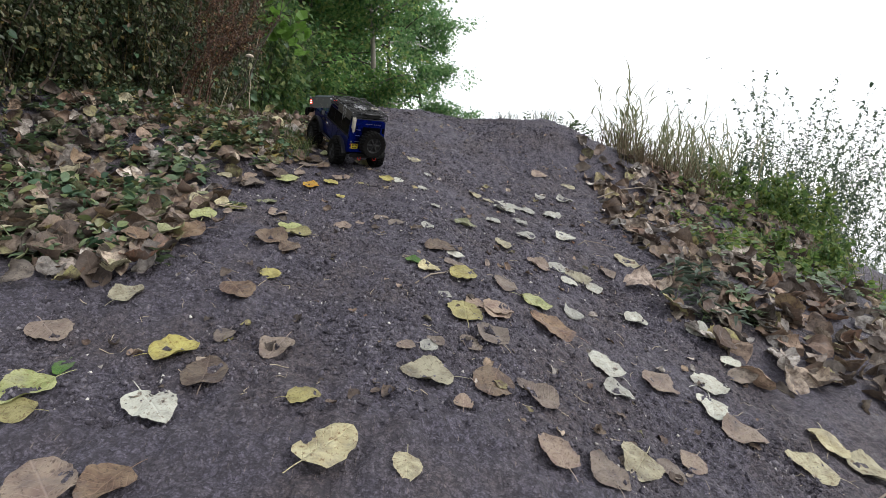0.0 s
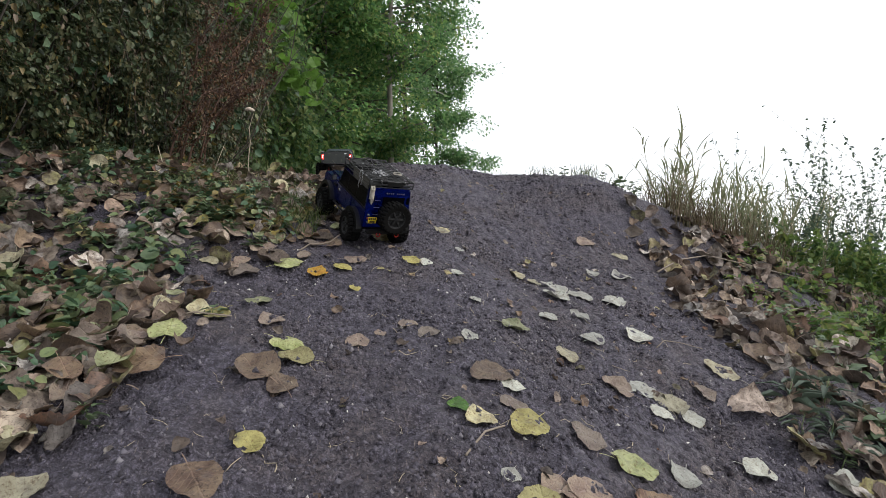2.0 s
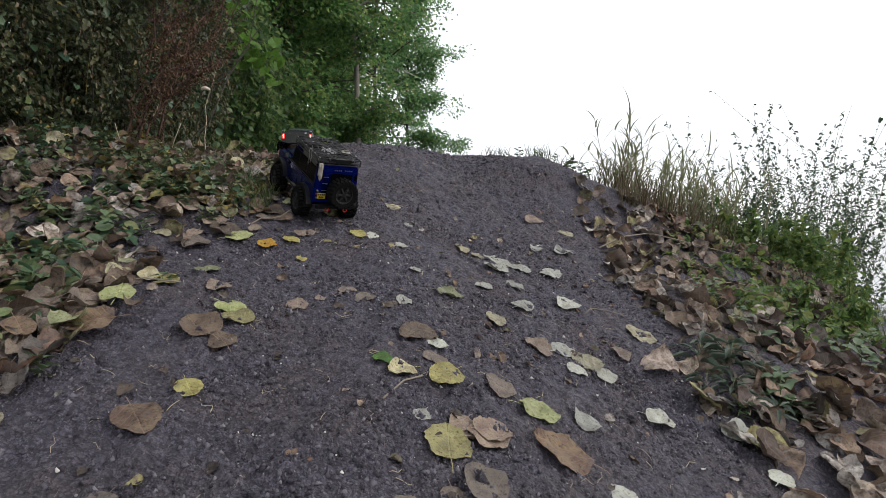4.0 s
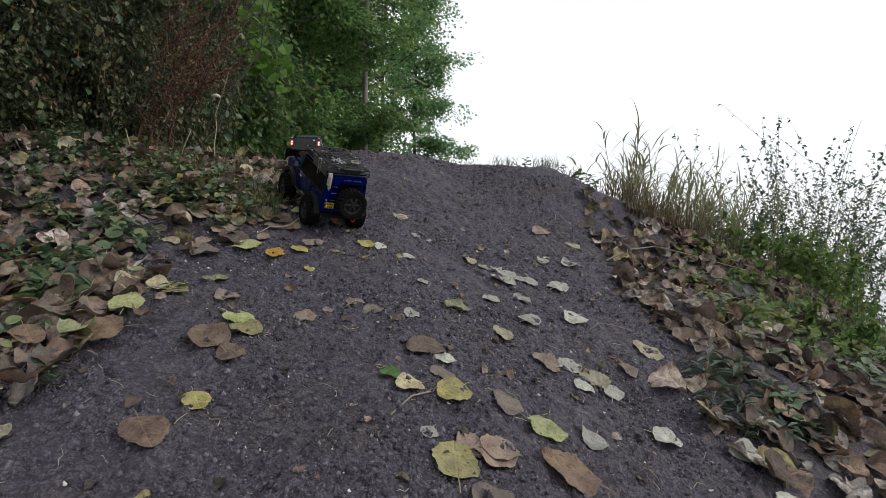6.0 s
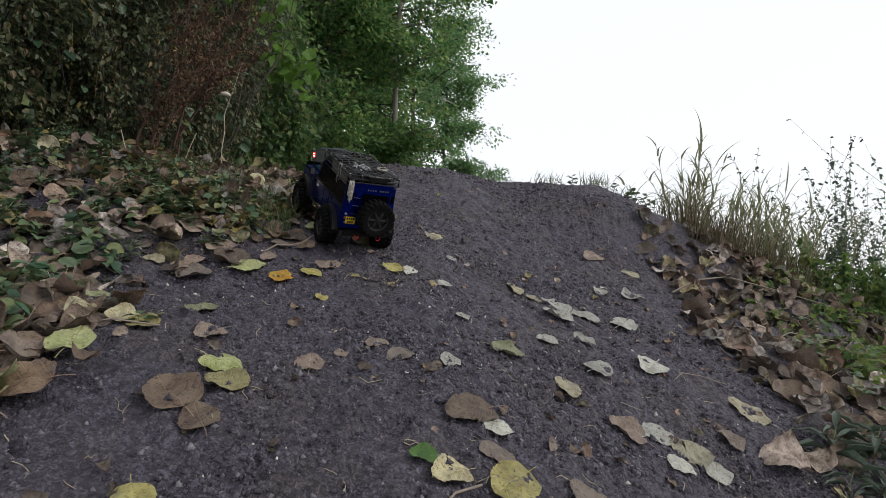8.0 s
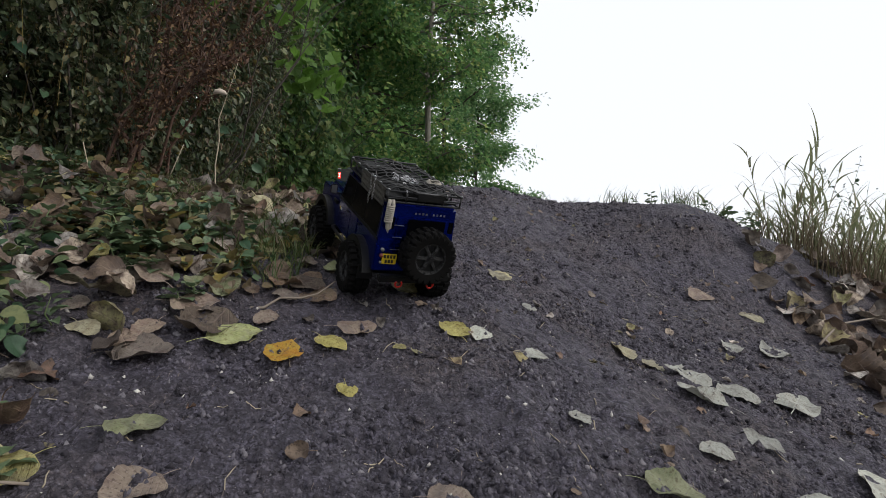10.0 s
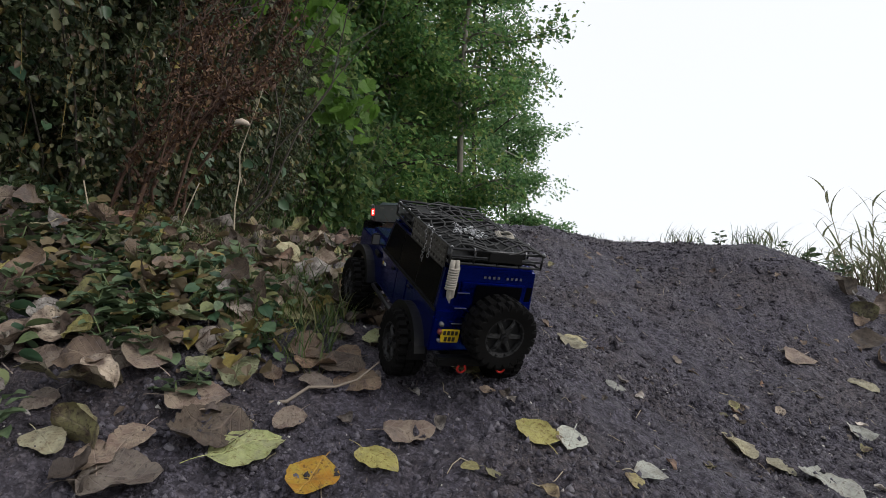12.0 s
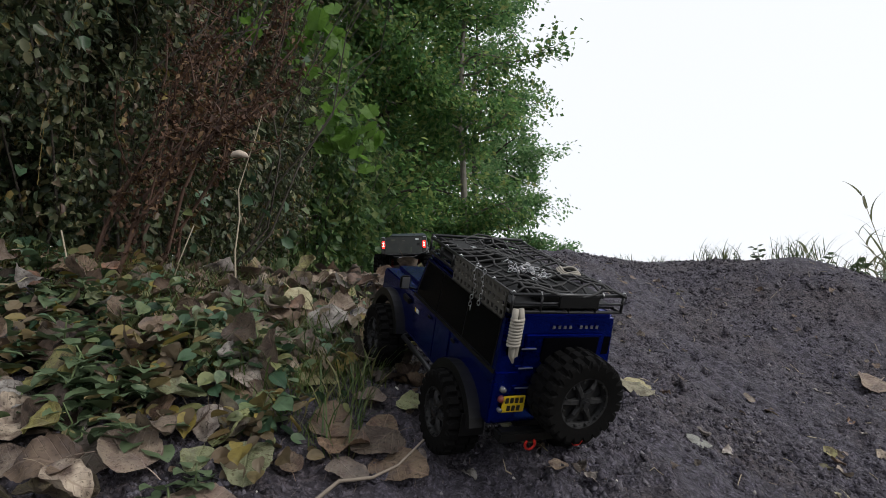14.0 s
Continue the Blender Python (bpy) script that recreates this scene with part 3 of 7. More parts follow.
def hedge_shrub(x, y, w, h, count, seed, leaves, size=0.0195, label="dense dark green shrub overgrown with ivy and bramble"):
    """A tangle of thin stems, covered from the ground up with small leaves that hang over each other."""
    rng = np.random.default_rng(seed)
    top = new("shrub")
    z0 = gh(x, y) - 0.05
    top.location = (x, y, z0)
    stems, seg = Geo(), []
    for _ in range(34):
        a, r = rng.uniform(0, 2 * math.pi), rng.uniform(0.05, 0.35) * w
        p = Vector((math.cos(a) * r, math.sin(a) * r, 0))
        d = Vector((math.cos(a) * 0.3, math.sin(a) * 0.3, 1.0))
        line = [p]
        for s in range(6):
            line.append(line[-1] + (d + Vector(rng.normal(0, 0.25, 3)) + Vector((math.cos(a), math.sin(a), -0.5)) * 0.05 * s).normalized() * h * rng.uniform(0.1, 0.155))
        stems.tube(line, [0.0045 - 0.0005 * s for s in range(7)], 5, False)
        seg += [(line[s], line[s + 1]) for s in range(6)]
    part("tangle", stems, BARK, top)["kind"] = "stuff"
    count = int(count * (3.2 if size < 0.03 else 2.0))
    u = unit(rng, count)
    rad = rng.uniform(0.45, 1.0, (count, 1)) ** 0.45
    lump = 1 + 0.22 * np.sin(u[:, :1] * 7 + seed) * np.cos(u[:, 2:] * 8 + u[:, 1:2] * 5)
    P = u * rad * lump * [w * 0.62, w * 0.62, h * 0.56] + [0, 0, h * 0.47]
    if size < 0.03:
        # The leaves sit in hanging sprays with gaps between them.
        pick = rng.integers(0, count // 34, count)
        P = P[pick] + rng.normal(0, 1, (count, 3)) * [0.03, 0.03, 0.055]
        u = u[pick] + unit(rng, count) * 0.4
    keep = P[:, 2] > 0.0
    P, u = P[keep], u[keep]
    n = len(P)
    D = u * [0.6, 0.6, 0] + unit(rng, n) * 0.8 + [0, 0, -0.7]
    N = u * 0.6 + unit(rng, n) + [0, 0, 0.5]
    part("foliage", (leaf_cloud if y < 4 and x > -2.3 else small_leaves)("foliage", P, D, N, size * rng.uniform(0.3, 1.75, n), rng.uniform(0.32, 0.75, (n, 1))), leaves, top)
    if leaves is HEDGE_GREEN and size < 0.03:
        # Yellowed and dry leaves caught in it, and thin pale stems that hang out.
        m = n // 11
        Q, v = P[:m] * [1.04, 1.04, 1.0], u[:m]
        part("yellowed_leaves", leaf_cloud("yellowed_leaves", Q, v + unit(rng, m) * 0.8 + [0, 0, -0.9], v + unit(rng, m) * 0.5, rng.uniform(0.01, 0.032, m), rng.uniform(0.35, 0.75, (m, 1)), 0.3), HEDGE_DRY, top)["kind"] = "stuff"
        m = 260
        Q, v = P[-m:] * [1.02, 1.02, 0.75], u[-m:]
        part("broad_leaves", leaf_cloud("broad_leaves", Q, v + unit(rng, m) * 0.7 + [0, 0, -0.6], v * 0.8 + unit(rng, m) * 0.5 + [0, 0, 0.4], rng.uniform(0.028, 0.06, m), rng.uniform(0.6, 0.95, (m, 1)), 0.16), WEED_GREEN, top)["kind"] = "stuff"
        m = 620
        Q, v = P[m : 2 * m] * [0.98, 0.98, 0.85], u[m : 2 * m] * [1, 1, 0] + unit(rng, m) * 0.3
        part("straw_tangle", blades("straw_tangle", Q, v * 0.4, rng.uniform(0.08, 0.4, m), 0.0024, seed, 5, 0.7), HEDGE_DRY, top)["kind"] = "stuff"
    return tagged(top, label, "shrub", group="shrubs of the hedge")


hedge_shrub(-2.15, 1.75, 1.0, 1.5, 7500, 31, HEDGE_GREEN)
hedge_shrub(-1.9, 2.35, 1.0, 1.9, 9500, 32, HEDGE_GREEN)
hedge_shrub(-1.62, 2.95, 0.95, 1.75, 9500, 33, HEDGE_GREEN)
hedge_shrub(-1.55, 3.5, 0.85, 2.0, 9500, 34, HEDGE_GREEN)
hedge_shrub(-1.78, 4.3, 0.95, 2.3, 9000, 35, HEDGE_GREEN)
hedge_shrub(-1.6, 5.3, 0.9, 1.7, 7000, 36, MID_GREEN, 0.05, "low green shrub at the foot of the trees")
hedge_shrub(-2.5, 3.4, 1.4, 3.2, 11000, 37, HEDGE_GREEN, 0.06)
hedge_shrub(-2.9, 2.3, 1.4, 2.8, 9000, 38, HEDGE_GREEN, 0.06)
hedge_shrub(-1.15, 6.3, 0.7, 0.9, 2600, 39, TREE_GREEN, 0.055, "low green shrub at the foot of the trees")
hedge_shrub(-0.9, 8.0, 0.8, 0.9, 2600, 40, TREE_GREEN, 0.06, "low green shrub at the foot of the trees")


def tall_weeds(x, y, w, h, stems, seed, leaves, size, label, bare=0.15):
    """A loose stand of upright leafy stems of uneven height, with side shoots and gaps."""
    rng = np.random.default_rng(seed)
    top = new("tall_weeds")
    z0 = gh(x, y)
    top.location = (x, y, z0)
    g, P, D, N = Geo(), [], [], []
    for _ in range(stems):
        a, r = rng.uniform(0, 6.3), w * rng.uniform(0, 1) ** 0.6 / 2
        px, py = math.cos(a) * r, math.sin(a) * r
        ln = h * rng.uniform(0.35, 1.0) ** 1.3
        p = Vector((px, py, gh(x + px, y + py) - z0 - 0.01))
        d = Vector((rng.normal(0, 0.3), rng.normal(0, 0.3), 1))
        line = [p]
        for s in range(5):
            line.append(line[-1] + (d + Vector(rng.normal(0, 0.12, 3))).normalized() * ln / 5)
        g.tube(line, [0.003, 0.0028, 0.0024, 0.002, 0.0014, 0.0008], 4, False)
        segs = [(line[s], line[s + 1]) for s in range(5)]
        for s in (2, 3, 3, 4):
            tip = line[s] + Vector((*rng.normal(0, 0.2 * ln, 2), 0.16 * ln))
            g.tube([line[s], tip], [0.0016, 0.0008], 4, False)
            segs.append((line[s], tip))
        for _ in range(int(100 * ln / h) + 10):
            t = rng.uniform(bare, 1)
            k0 = int(rng.integers(len(segs))) if rng.uniform() < 0.6 else min(4, int(t * 5))
            q = segs[k0][0].lerp(segs[k0][1], rng.uniform(0, 1.05))
            P.append(tuple(q))
    n = len(P)
    part("stems", g, GREEN_STEM, top)["kind"] = "stuff"
    part("foliage", leaf_cloud("foliage", P, unit(rng, n) + [0, 0, -0.1], unit(rng, n) + [0, 0, 0.9], size * rng.uniform(0.4, 1.3, n), 0.5, 0.15), leaves, top)
    return tagged(top, label, "weeds", group="weeds above the water")


DARK_STAND = "loose dark weeds and bush standing above the water"
GREEN_STAND = "bright green leafy weeds beside dry reeds"
tall_weeds(3.15, 4.5, 0.8, 1.55, 28, 41, SHADE_GREEN, 0.03, DARK_STAND)
tall_weeds(3.9, 5.4, 1.3, 2.1, 56, 42, SHADE_GREEN, 0.032, DARK_STAND)
tall_weeds(5.2, 6.6, 1.8, 2.9, 50, 45, SHADE_GREEN, 0.042, DARK_STAND)
tall_weeds(2.65, 4.4, 0.9, 0.95, 14, 46, SHADE_GREEN, 0.032, DARK_STAND)
tall_weeds(2.2, 4.3, 0.9, 0.6, 22, 48, SHADE_GREEN, 0.035, DARK_STAND)
tall_weeds(3.4, 4.9, 1.1, 1.7, 50, 49, SHADE_GREEN, 0.036, DARK_STAND)
tall_weeds(2.42, 3.55, 0.6, 0.42, 18, 43, BRIGHT_WEED, 0.045, GREEN_STAND, 0.05)
tall_weeds(2.85, 3.9, 0.8, 0.62, 24, 44, BRIGHT_WEED, 0.045, GREEN_STAND, 0.05)
tall_weeds(2.0, 2.75, 0.5, 0.2, 9, 47, BRIGHT_WEED, 0.04, GREEN_STAND, 0.05)


# ---- dead stalks, overhanging sprays ----
def dead_shrub(x, y, rise, seed, stalks=1):
    """Withered dock: red-brown stalks that lean over in a bow, shaggy from the foot up, with side branches of dry husks."""
    rng = np.random.default_rng(seed)
    top = new("withered_dock")
    top.location = (x, y, gh(x, y) - 0.03)
    for n in range(stalks):
        off = Vector((*rng.normal(0, 0.05 * (n > 0), 2), 0))
        r = Vector(rise) * rng.uniform(0.85, 1.05) + Vector(rng.normal(0, 0.07 * (n > 0), 3))
        line = [off + Vector((r.x * t ** 1.35, r.y * t, r.z * (1.18 * t - 0.18 * t * t))) + Vector(rng.normal(0, 0.018, 3)) * (t > 0) for t in (0, 0.12, 0.25, 0.38, 0.5, 0.62, 0.75, 0.88, 1.0)]
        stalk = part("stalk", Geo().tube(line, [0.0058 - 0.00055 * s for s in range(9)], 6), RED_STEM, top)
        segs, twig_work = [(line[s], line[s + 1]) for s in range(8)], Geo()
        segs = segs * 2
        for s in (3, 4, 4, 5, 5, 6, 6, 7, 7, 8):
            d = (line[s] - line[s - 1]).normalized() + Vector((rng.normal(0.1, 0.5), rng.normal(-0.1, 0.4), rng.normal(0.25, 0.35)))
            tip = line[s] + d.normalized() * rng.uniform(0.08, 0.24)
            twig_work.tube([line[s], (line[s] + tip) / 2 + Vector(rng.normal(0, 0.012, 3)), tip], [0.0028, 0.002, 0.001], 4, False)
            segs += [(line[s], tip)] * 3
        part("branchwork", twig_work, RED_STEM, stalk)["kind"] = "stuff"
        m = 700
        a = np.array([tuple(s[0]) for s in segs])
        b = np.array([tuple(s[1]) for s in segs])
        pick = rng.integers(0, len(segs), m)
        P = a[pick] + (b - a)[pick] * rng.uniform(0, 1, (m, 1)) + rng.normal(0, 0.009, (m, 3))
        part("husk_cover", small_leaves("husk_cover", P, unit(rng, m) + [0, 0, -0.5], unit(rng, m), rng.uniform(0.006, 0.022, m), 0.5, 0.25), DEAD_LEAF, stalk)["kind"] = "stuff"
    return tagged(top, "withered red-brown dock stalks with dry husks", "dead plant", group="withered stalks")


dead_shrub(-1.2, 2.62, (0.34, 0.02, 0.5), 60)
dead_shrub(-1.12, 2.56, (0.4, 0.02, 0.46), 61)
dead_shrub(-1.16, 2.7, (0.26, 0.02, 0.66), 66)
dead_shrub(-1.24, 2.78, (0.32, 0.0, 0.85), 63, 2)
dead_shrub(-1.12, 2.88, (0.36, 0.0, 0.78), 64, 1)
dead_shrub(-1.24, 2.94, (0.2, 0.0, 1.2), 65, 1)


def lobed_leaf(width, fold, seed):
    """One hazel or vine leaf: a broad toothed outline with shallow lobes, folded along the midrib, tip hanging down."""
    rng = np.random.default_rng(seed)
    V, F = [(0.0, 0.0, 0.0), (0.0, -0.02, -0.45)], []
    n = 22
    for i in range(n + 1):
        a = math.pi * (0.06 + 1.88 * i / n)
        r = 0.5 * (1 + 0.12 * math.cos(5 * a) + (0.05 if i % 2 else -0.05) + rng.normal(0, 0.02))
        x, z = r * math.sin(a) * width, r * math.cos(a) * 1.05 - 0.5
        V.append((x, -fold * abs(x) - 0.28 * (z + 0.5) ** 2 + rng.normal(0, 0.012), z))
    F = [(1, 2 + i, 3 + i) for i in range(n)] + [(0, 2, 1), (0, 1, 2 + n)]
    me = bpy.data.meshes.new("leaf")
    me.from_pydata(V, [], F)
    me.materials.append(BRIGHT_GREEN)
    return me


LOBED = [lobed_leaf(0.82 + 0.05 * v, 0.1 + 0.08 * (v % 4), 900 + v) for v in range(8)]


def spray(x, y, z, reach, seed, leaves=16, lo=0.055, hi=0.085, start=0.35):
    """A branch that hangs out from the hedge, with broad toothed leaves that droop over one another."""
    rng = np.random.default_rng(seed)
    top = new("overhanging_branch")
    top.location = (x, y, z)
    r = Vector(reach)
    line = [r * t + Vector((0, 0, 0.1 * math.sin(2.7 * t))) + Vector(rng.normal(0, 0.012, 3)) for t in (0, 0.2, 0.4, 0.6, 0.8, 1.0)]
    part("twig", Geo().tube(line, [0.007, 0.006, 0.005, 0.004, 0.003, 0.002], 6), BARK, top)
    for i in range(leaves):
        t = start + (1 - start) * (i + rng.uniform(0, 1)) / leaves
        k0 = min(4, int(t * 5))
        p = line[k0].lerp(line[k0 + 1], min(1, t * 5 - k0))
        ob = part("leaf", LOBED[int(rng.integers(8))], None, top)
        s = rng.uniform(lo, hi)
        ob.matrix_basis = Matrix.Translation(p + Vector((rng.normal(0, 0.03), rng.normal(-0.02, 0.05), rng.normal(-0.01, 0.045)))) @ Euler((rng.normal(-0.5, 0.5), rng.normal(0, 0.35), rng.normal(0.0, 0.8))).to_matrix().to_4x4() @ Matrix.Scale(s, 4)
    return tagged(top, "thin branch with broad fresh green leaves", "branch", group="branches over the path")


spray(-1.3, 4.0, 1.7, (0.54, -0.12, -0.04), 83, 22, 0.06, 0.09, 0.5)
spray(-1.25, 4.0, 1.6, (0.46, -0.1, -0.08), 84, 14, 0.055, 0.085, 0.5)
spray(-1.45, 3.85, 1.98, (0.58, -0.15, 0.0), 82, 24, 0.06, 0.09, 0.45)
spray(-1.4, 3.9, 1.9, (0.44, 0.05, -0.02), 81, 16, 0.055, 0.085, 0.5)
spray(-1.55, 3.8, 2.14, (0.62, -0.12, 0.02), 85, 24, 0.055, 0.09, 0.35)
spray(-1.5, 3.4, 1.82, (0.4, -0.1, 0.0), 86, 14, 0.05, 0.075, 0.35)


def straw(x, y, pts, r=0.0024, leaf=None):
    top = new("dry_stalk")
    top.location = (x, y, gh(x, y) - 0.01)
    part("stem", Geo().tube(pts, [r * (1 - 0.1 * s) for s in range(len(pts))], 6), STRAW, top)
    if leaf:
        p = Vector(leaf)
        me = Geo().tube([p, p + Vector((0.008, -0.003, 0.004)), p + Vector((0.02, -0.004, 0.005)), p + Vector((0.032, -0.002, 0.001)), p + Vector((0.038, 0, -0.002))], [0.002, 0.0065, 0.008, 0.0065, 0.002], 8)
        part("curled_leaf", me, PALE_HUSK, top)
    return tagged(top, "pale dry upright stalk in the undergrowth", "dry stalk", group="dry stalks")


PALE_HUSK = plain("pale_curled_leaf", (0.5, 0.42, 0.34), 0.8, grain=0.35, scale=90, bump=0.001)
straw(-0.815, 2.56, [(0, 0, 0), (0.012, 0, 0.06), (0.008, 0, 0.13), (0.015, 0, 0.2), (0.01, 0, 0.26), (0.03, 0, 0.33), (0.045, 0, 0.38), (0.06, 0, 0.44)], leaf=(-0.005, -0.01, 0.33))
straw(-1.12, 2.5, [(0, 0, 0), (-0.01, 0, 0.06), (-0.03, 0, 0.13)], 0.002)
straw(-0.97, 2.6, [(0, 0, 0), (0.02, 0, 0.07), (0.05, 0, 0.15)], 0.0016)


# ---- reeds and grasses of the other side ----
def reed(h, seed):
    rng = np.random.default_rng(seed)
    top = new("reed")
    bend = rng.normal(0, 0.09, 2)
    line = [Vector((bend[0] * t * t, bend[1] * t * t, h * t)) for t in (0, 0.25, 0.5, 0.75, 1.0)]
    part("stem", Geo().tube(line, [0.0024, 0.0023, 0.0021, 0.0017, 0.0009], 6), REED_STEM, top)
    for i in range(9):
        t = 0.24 + 0.09 * i
        a, lean = i * 2.4 + rng.uniform(-0.5, 0.5), rng.uniform(0.45, 1.0)
        k0 = min(3, int(t * 4))
        p = line[k0].lerp(line[k0 + 1], t * 4 - k0)
        me = blades("blade", [tuple(p)], [(lean * math.cos(a), lean * math.sin(a), 0)], rng.uniform(0.09, 0.26), rng.uniform(0.008, 0.017), seed * 10 + i, 6, rng.uniform(0.2, 1.5))
        part("blade", me, REED_GREEN, top)
    tagged(top, "tall thin dry reed with drooping blades", "reed", group="reeds on the bank")
    return top


protos = []
rng = np.random.default_rng(5)
for n in range(6):
    r = reed(0.56 + 0.03 * n, 90 + n)
    x, y = 1.5 + 0.13 * n, 3.95 + 0.05 * n
    r.matrix_basis = pose(x, y, gh(x, y) - 0.01, 0, 0, 50 * n) @ Matrix.Diagonal((0.9, 0.9, 0.8, 1))
    protos.append(r)
for n in range(150):
    x = 1.45 + 1.08 * rng.uniform(0, 1)
    y = 3.74 + 0.3 * (x - 1.44) + rng.uniform(0, 0.65)
    c = copy_thing(protos[n % 6], pose(x, y, gh(x, y) - 0.01, rng.normal(0, 8), rng.normal(0, 8), rng.uniform(0, 360)))
    # The tallest reeds stand in two clumps.
    q = x - 0.42 * (y - 4)
    crowd = math.exp(-((q - 1.43) / 0.1) ** 2) + math.exp(-((q - 1.93) / 0.13) ** 2)
    c.scale = (1.0, 1.0, rng.uniform(0.42, 0.8) * (1 + 0.22 * crowd + 0.35 * min(1.0, max(0.0, x - 1.5))))
for n in range(26):
    x, y = rng.uniform(2.3, 3.4), rng.uniform(4.0, 5.2)
    c = copy_thing(protos[n % 6], pose(x, y, gh(x, y) - 0.01, rng.normal(0, 5), rng.normal(0, 5), rng.uniform(0, 360)))
    c.scale = (1.0, 1.0, rng.uniform(0.75, 1.2))


def scatter_blades(name, label, material, xy, seed, lo, hi, width, lean=0.5):
    rng = np.random.default_rng(seed)
    x, y = np.asarray(xy).T
    base = np.stack([x, y, ground_height(x, y) - 0.005], 1)
    a = rng.uniform(0, 2 * math.pi, len(x))
    me = blades(name, base, np.stack([np.cos(a), np.sin(a), 0 * a], 1) * lean, rng.uniform(lo, hi, len(x)), width * rng.uniform(0.6, 1.3, len(x)), seed, 4, 0.7)
    return tagged(part(name, me, material), label, "grass", kind="stuff")


n = 2400
x = rng.uniform(1.3, 2.9, n)
y = 3.4 + 0.3 * (x - 1.28) + rng.uniform(0, 1, n) ** 1.5 * 0.7
scatter_blades("dry_grass", "tangled straw-coloured grass at the foot of reeds", DRY_GRASS, np.c_[x, y], 7, 0.08, 0.34, 0.0055, 0.3)
n = 450
x = rng.uniform(1.85, 3.4, n)
y = rng.uniform(2.5, 3.6, n) + 0.2 * (x - 1.5)
scatter_blades("grass", "long green grass on the lake side", GRASS_GREEN, np.c_[x, y], 8, 0.06, 0.24, 0.006)
n = 5200
x = -rng.uniform(0.45, 1.5, n)
y = 2.12 + 0.45 * (-x - 0.5) + np.abs(rng.normal(0.1, 0.35, n))
scatter_blades("grass", "short dull grass at the foot of the hedge", GRASS_GREEN, np.c_[x, y], 9, 0.025, 0.1, 0.0028, 0.7)
n = 500
x = rng.uniform(-1.5, -1.02, n)
y = rng.uniform(3.3, 5.5, n)
scatter_blades("grass", "tall green grass beside the top of the path", GRASS_GREEN, np.c_[x, y], 10, 0.08, 0.25, 0.005)
for n, (x, y, s) in enumerate([(0.6, 3.9, 0.07), (0.66, 3.94, 0.06), (0.86, 3.84, 0.08), (0.93, 3.8, 0.09), (0.27, 4.0, 0.04), (1.02, 3.72, 0.07), (0.42, 3.95, 0.035), (0.9, 3.76, 0.06), (-0.56, 2.33, 0.055), (-0.61, 2.4, 0.065), (-0.72, 2.46, 0.06), (-0.5, 2.28, 0.045), (-0.83, 2.42, 0.06)]):
    m = 34
    c = rng.normal(0, 0.035, (m, 2))
    a = rng.uniform(0, 6.3, m)
    me = blades("grass_tuft", np.c_[c, np.zeros(m)], np.stack([np.cos(a), np.sin(a), 0 * a], 1) * 0.8, rng.uniform(0.6, 1.7, m) * s, 0.0035, n, 4, 0.6)
    tuft = part("grass_tuft", me, GRASS_GREEN)
    tuft.location = (x, y, gh(x, y) - 0.004)
    tagged(tuft, "small tuft of thin grass on soil", "grass tuft", kind="stuff")


# ---- low weeds ----
def weed(seed, leaves, size, h, material, count, label, width=0.62):
    rng = np.random.default_rng(seed)
    top = new("weed")
    line = [Vector((0, 0, 0)), Vector((*rng.normal(0, 0.1, 2) * h, h * 0.5)), Vector((*rng.normal(0, 0.2, 2) * h, h))]
    part("stem", Geo().tube(line, [0.0022, 0.0018, 0.001], 5), GREEN_STEM, top)
    for i in range(count):
        t = 0.15 + 0.85 * i / count
        p = line[0].lerp(line[1], t * 2) if t < 0.5 else line[1].lerp(line[2], t * 2 - 1)
        a = i * 2.4 + rng.uniform(-0.3, 0.3)
        d = (math.cos(a), math.sin(a), rng.uniform(-0.15, 0.55))
        me = round_leaf(size * rng.uniform(0.7, 1.2) * (1.1 - 0.4 * t), width, d, rng.uniform(0.05, 0.25))
        part("leaf", me, material, top).location = p + Vector(d) * 0.012
    return tagged(top, label, "weed", group="weeds beside the path")


NETTLE = "small leafy green weed among fallen leaves"
weeds = [weed(200 + n, 0, 0.034 + 0.006 * (n % 3), 0.03 + 0.012 * n, WEED_GREEN, 9 + n, NETTLE, 0.95) for n in range(5)]
mug = [weed(220 + n, 0, 0.1, 0.09 + 0.02 * n, GREY_GREEN, 13, "grey-green mugwort with long narrow leaves", 0.22) for n in range(2)]
for n, w in enumerate(weeds + mug):
    x, y = (-0.62 - 0.07 * n, 2.0 + 0.05 * n) if n < 5 else (0.98 + 0.1 * (n - 5), 1.75)
    w.matrix_basis = pose(x, y, gh(x, y) - 0.004, 0, 0, 70 * n)


broad = [weed(230 + n, 0, 0.046 + 0.005 * n, 0.03 + 0.02 * n, WEED_GREEN, 8 + n, "low green weed with broad oval leaves", 0.6) for n in range(3)]
for n, w in enumerate(broad):
    w.matrix_basis = pose(-0.76 - 0.1 * n, 2.05 + 0.03 * n, gh(-0.76 - 0.1 * n, 2.05 + 0.03 * n) - 0.004, 0, 0, 70 * n)


def strew(protos, spots, seed, lo=0.7, hi=1.35):
    r = np.random.default_rng(seed)
    for n, (x, y) in enumerate(spots):
        c = copy_thing(protos[n % len(protos)], pose(x, y, gh(x, y) - 0.004, r.normal(0, 9), r.normal(0, 9), r.uniform(0, 360)))
        s = r.uniform(lo, hi)
        c.scale = (s, s, s)


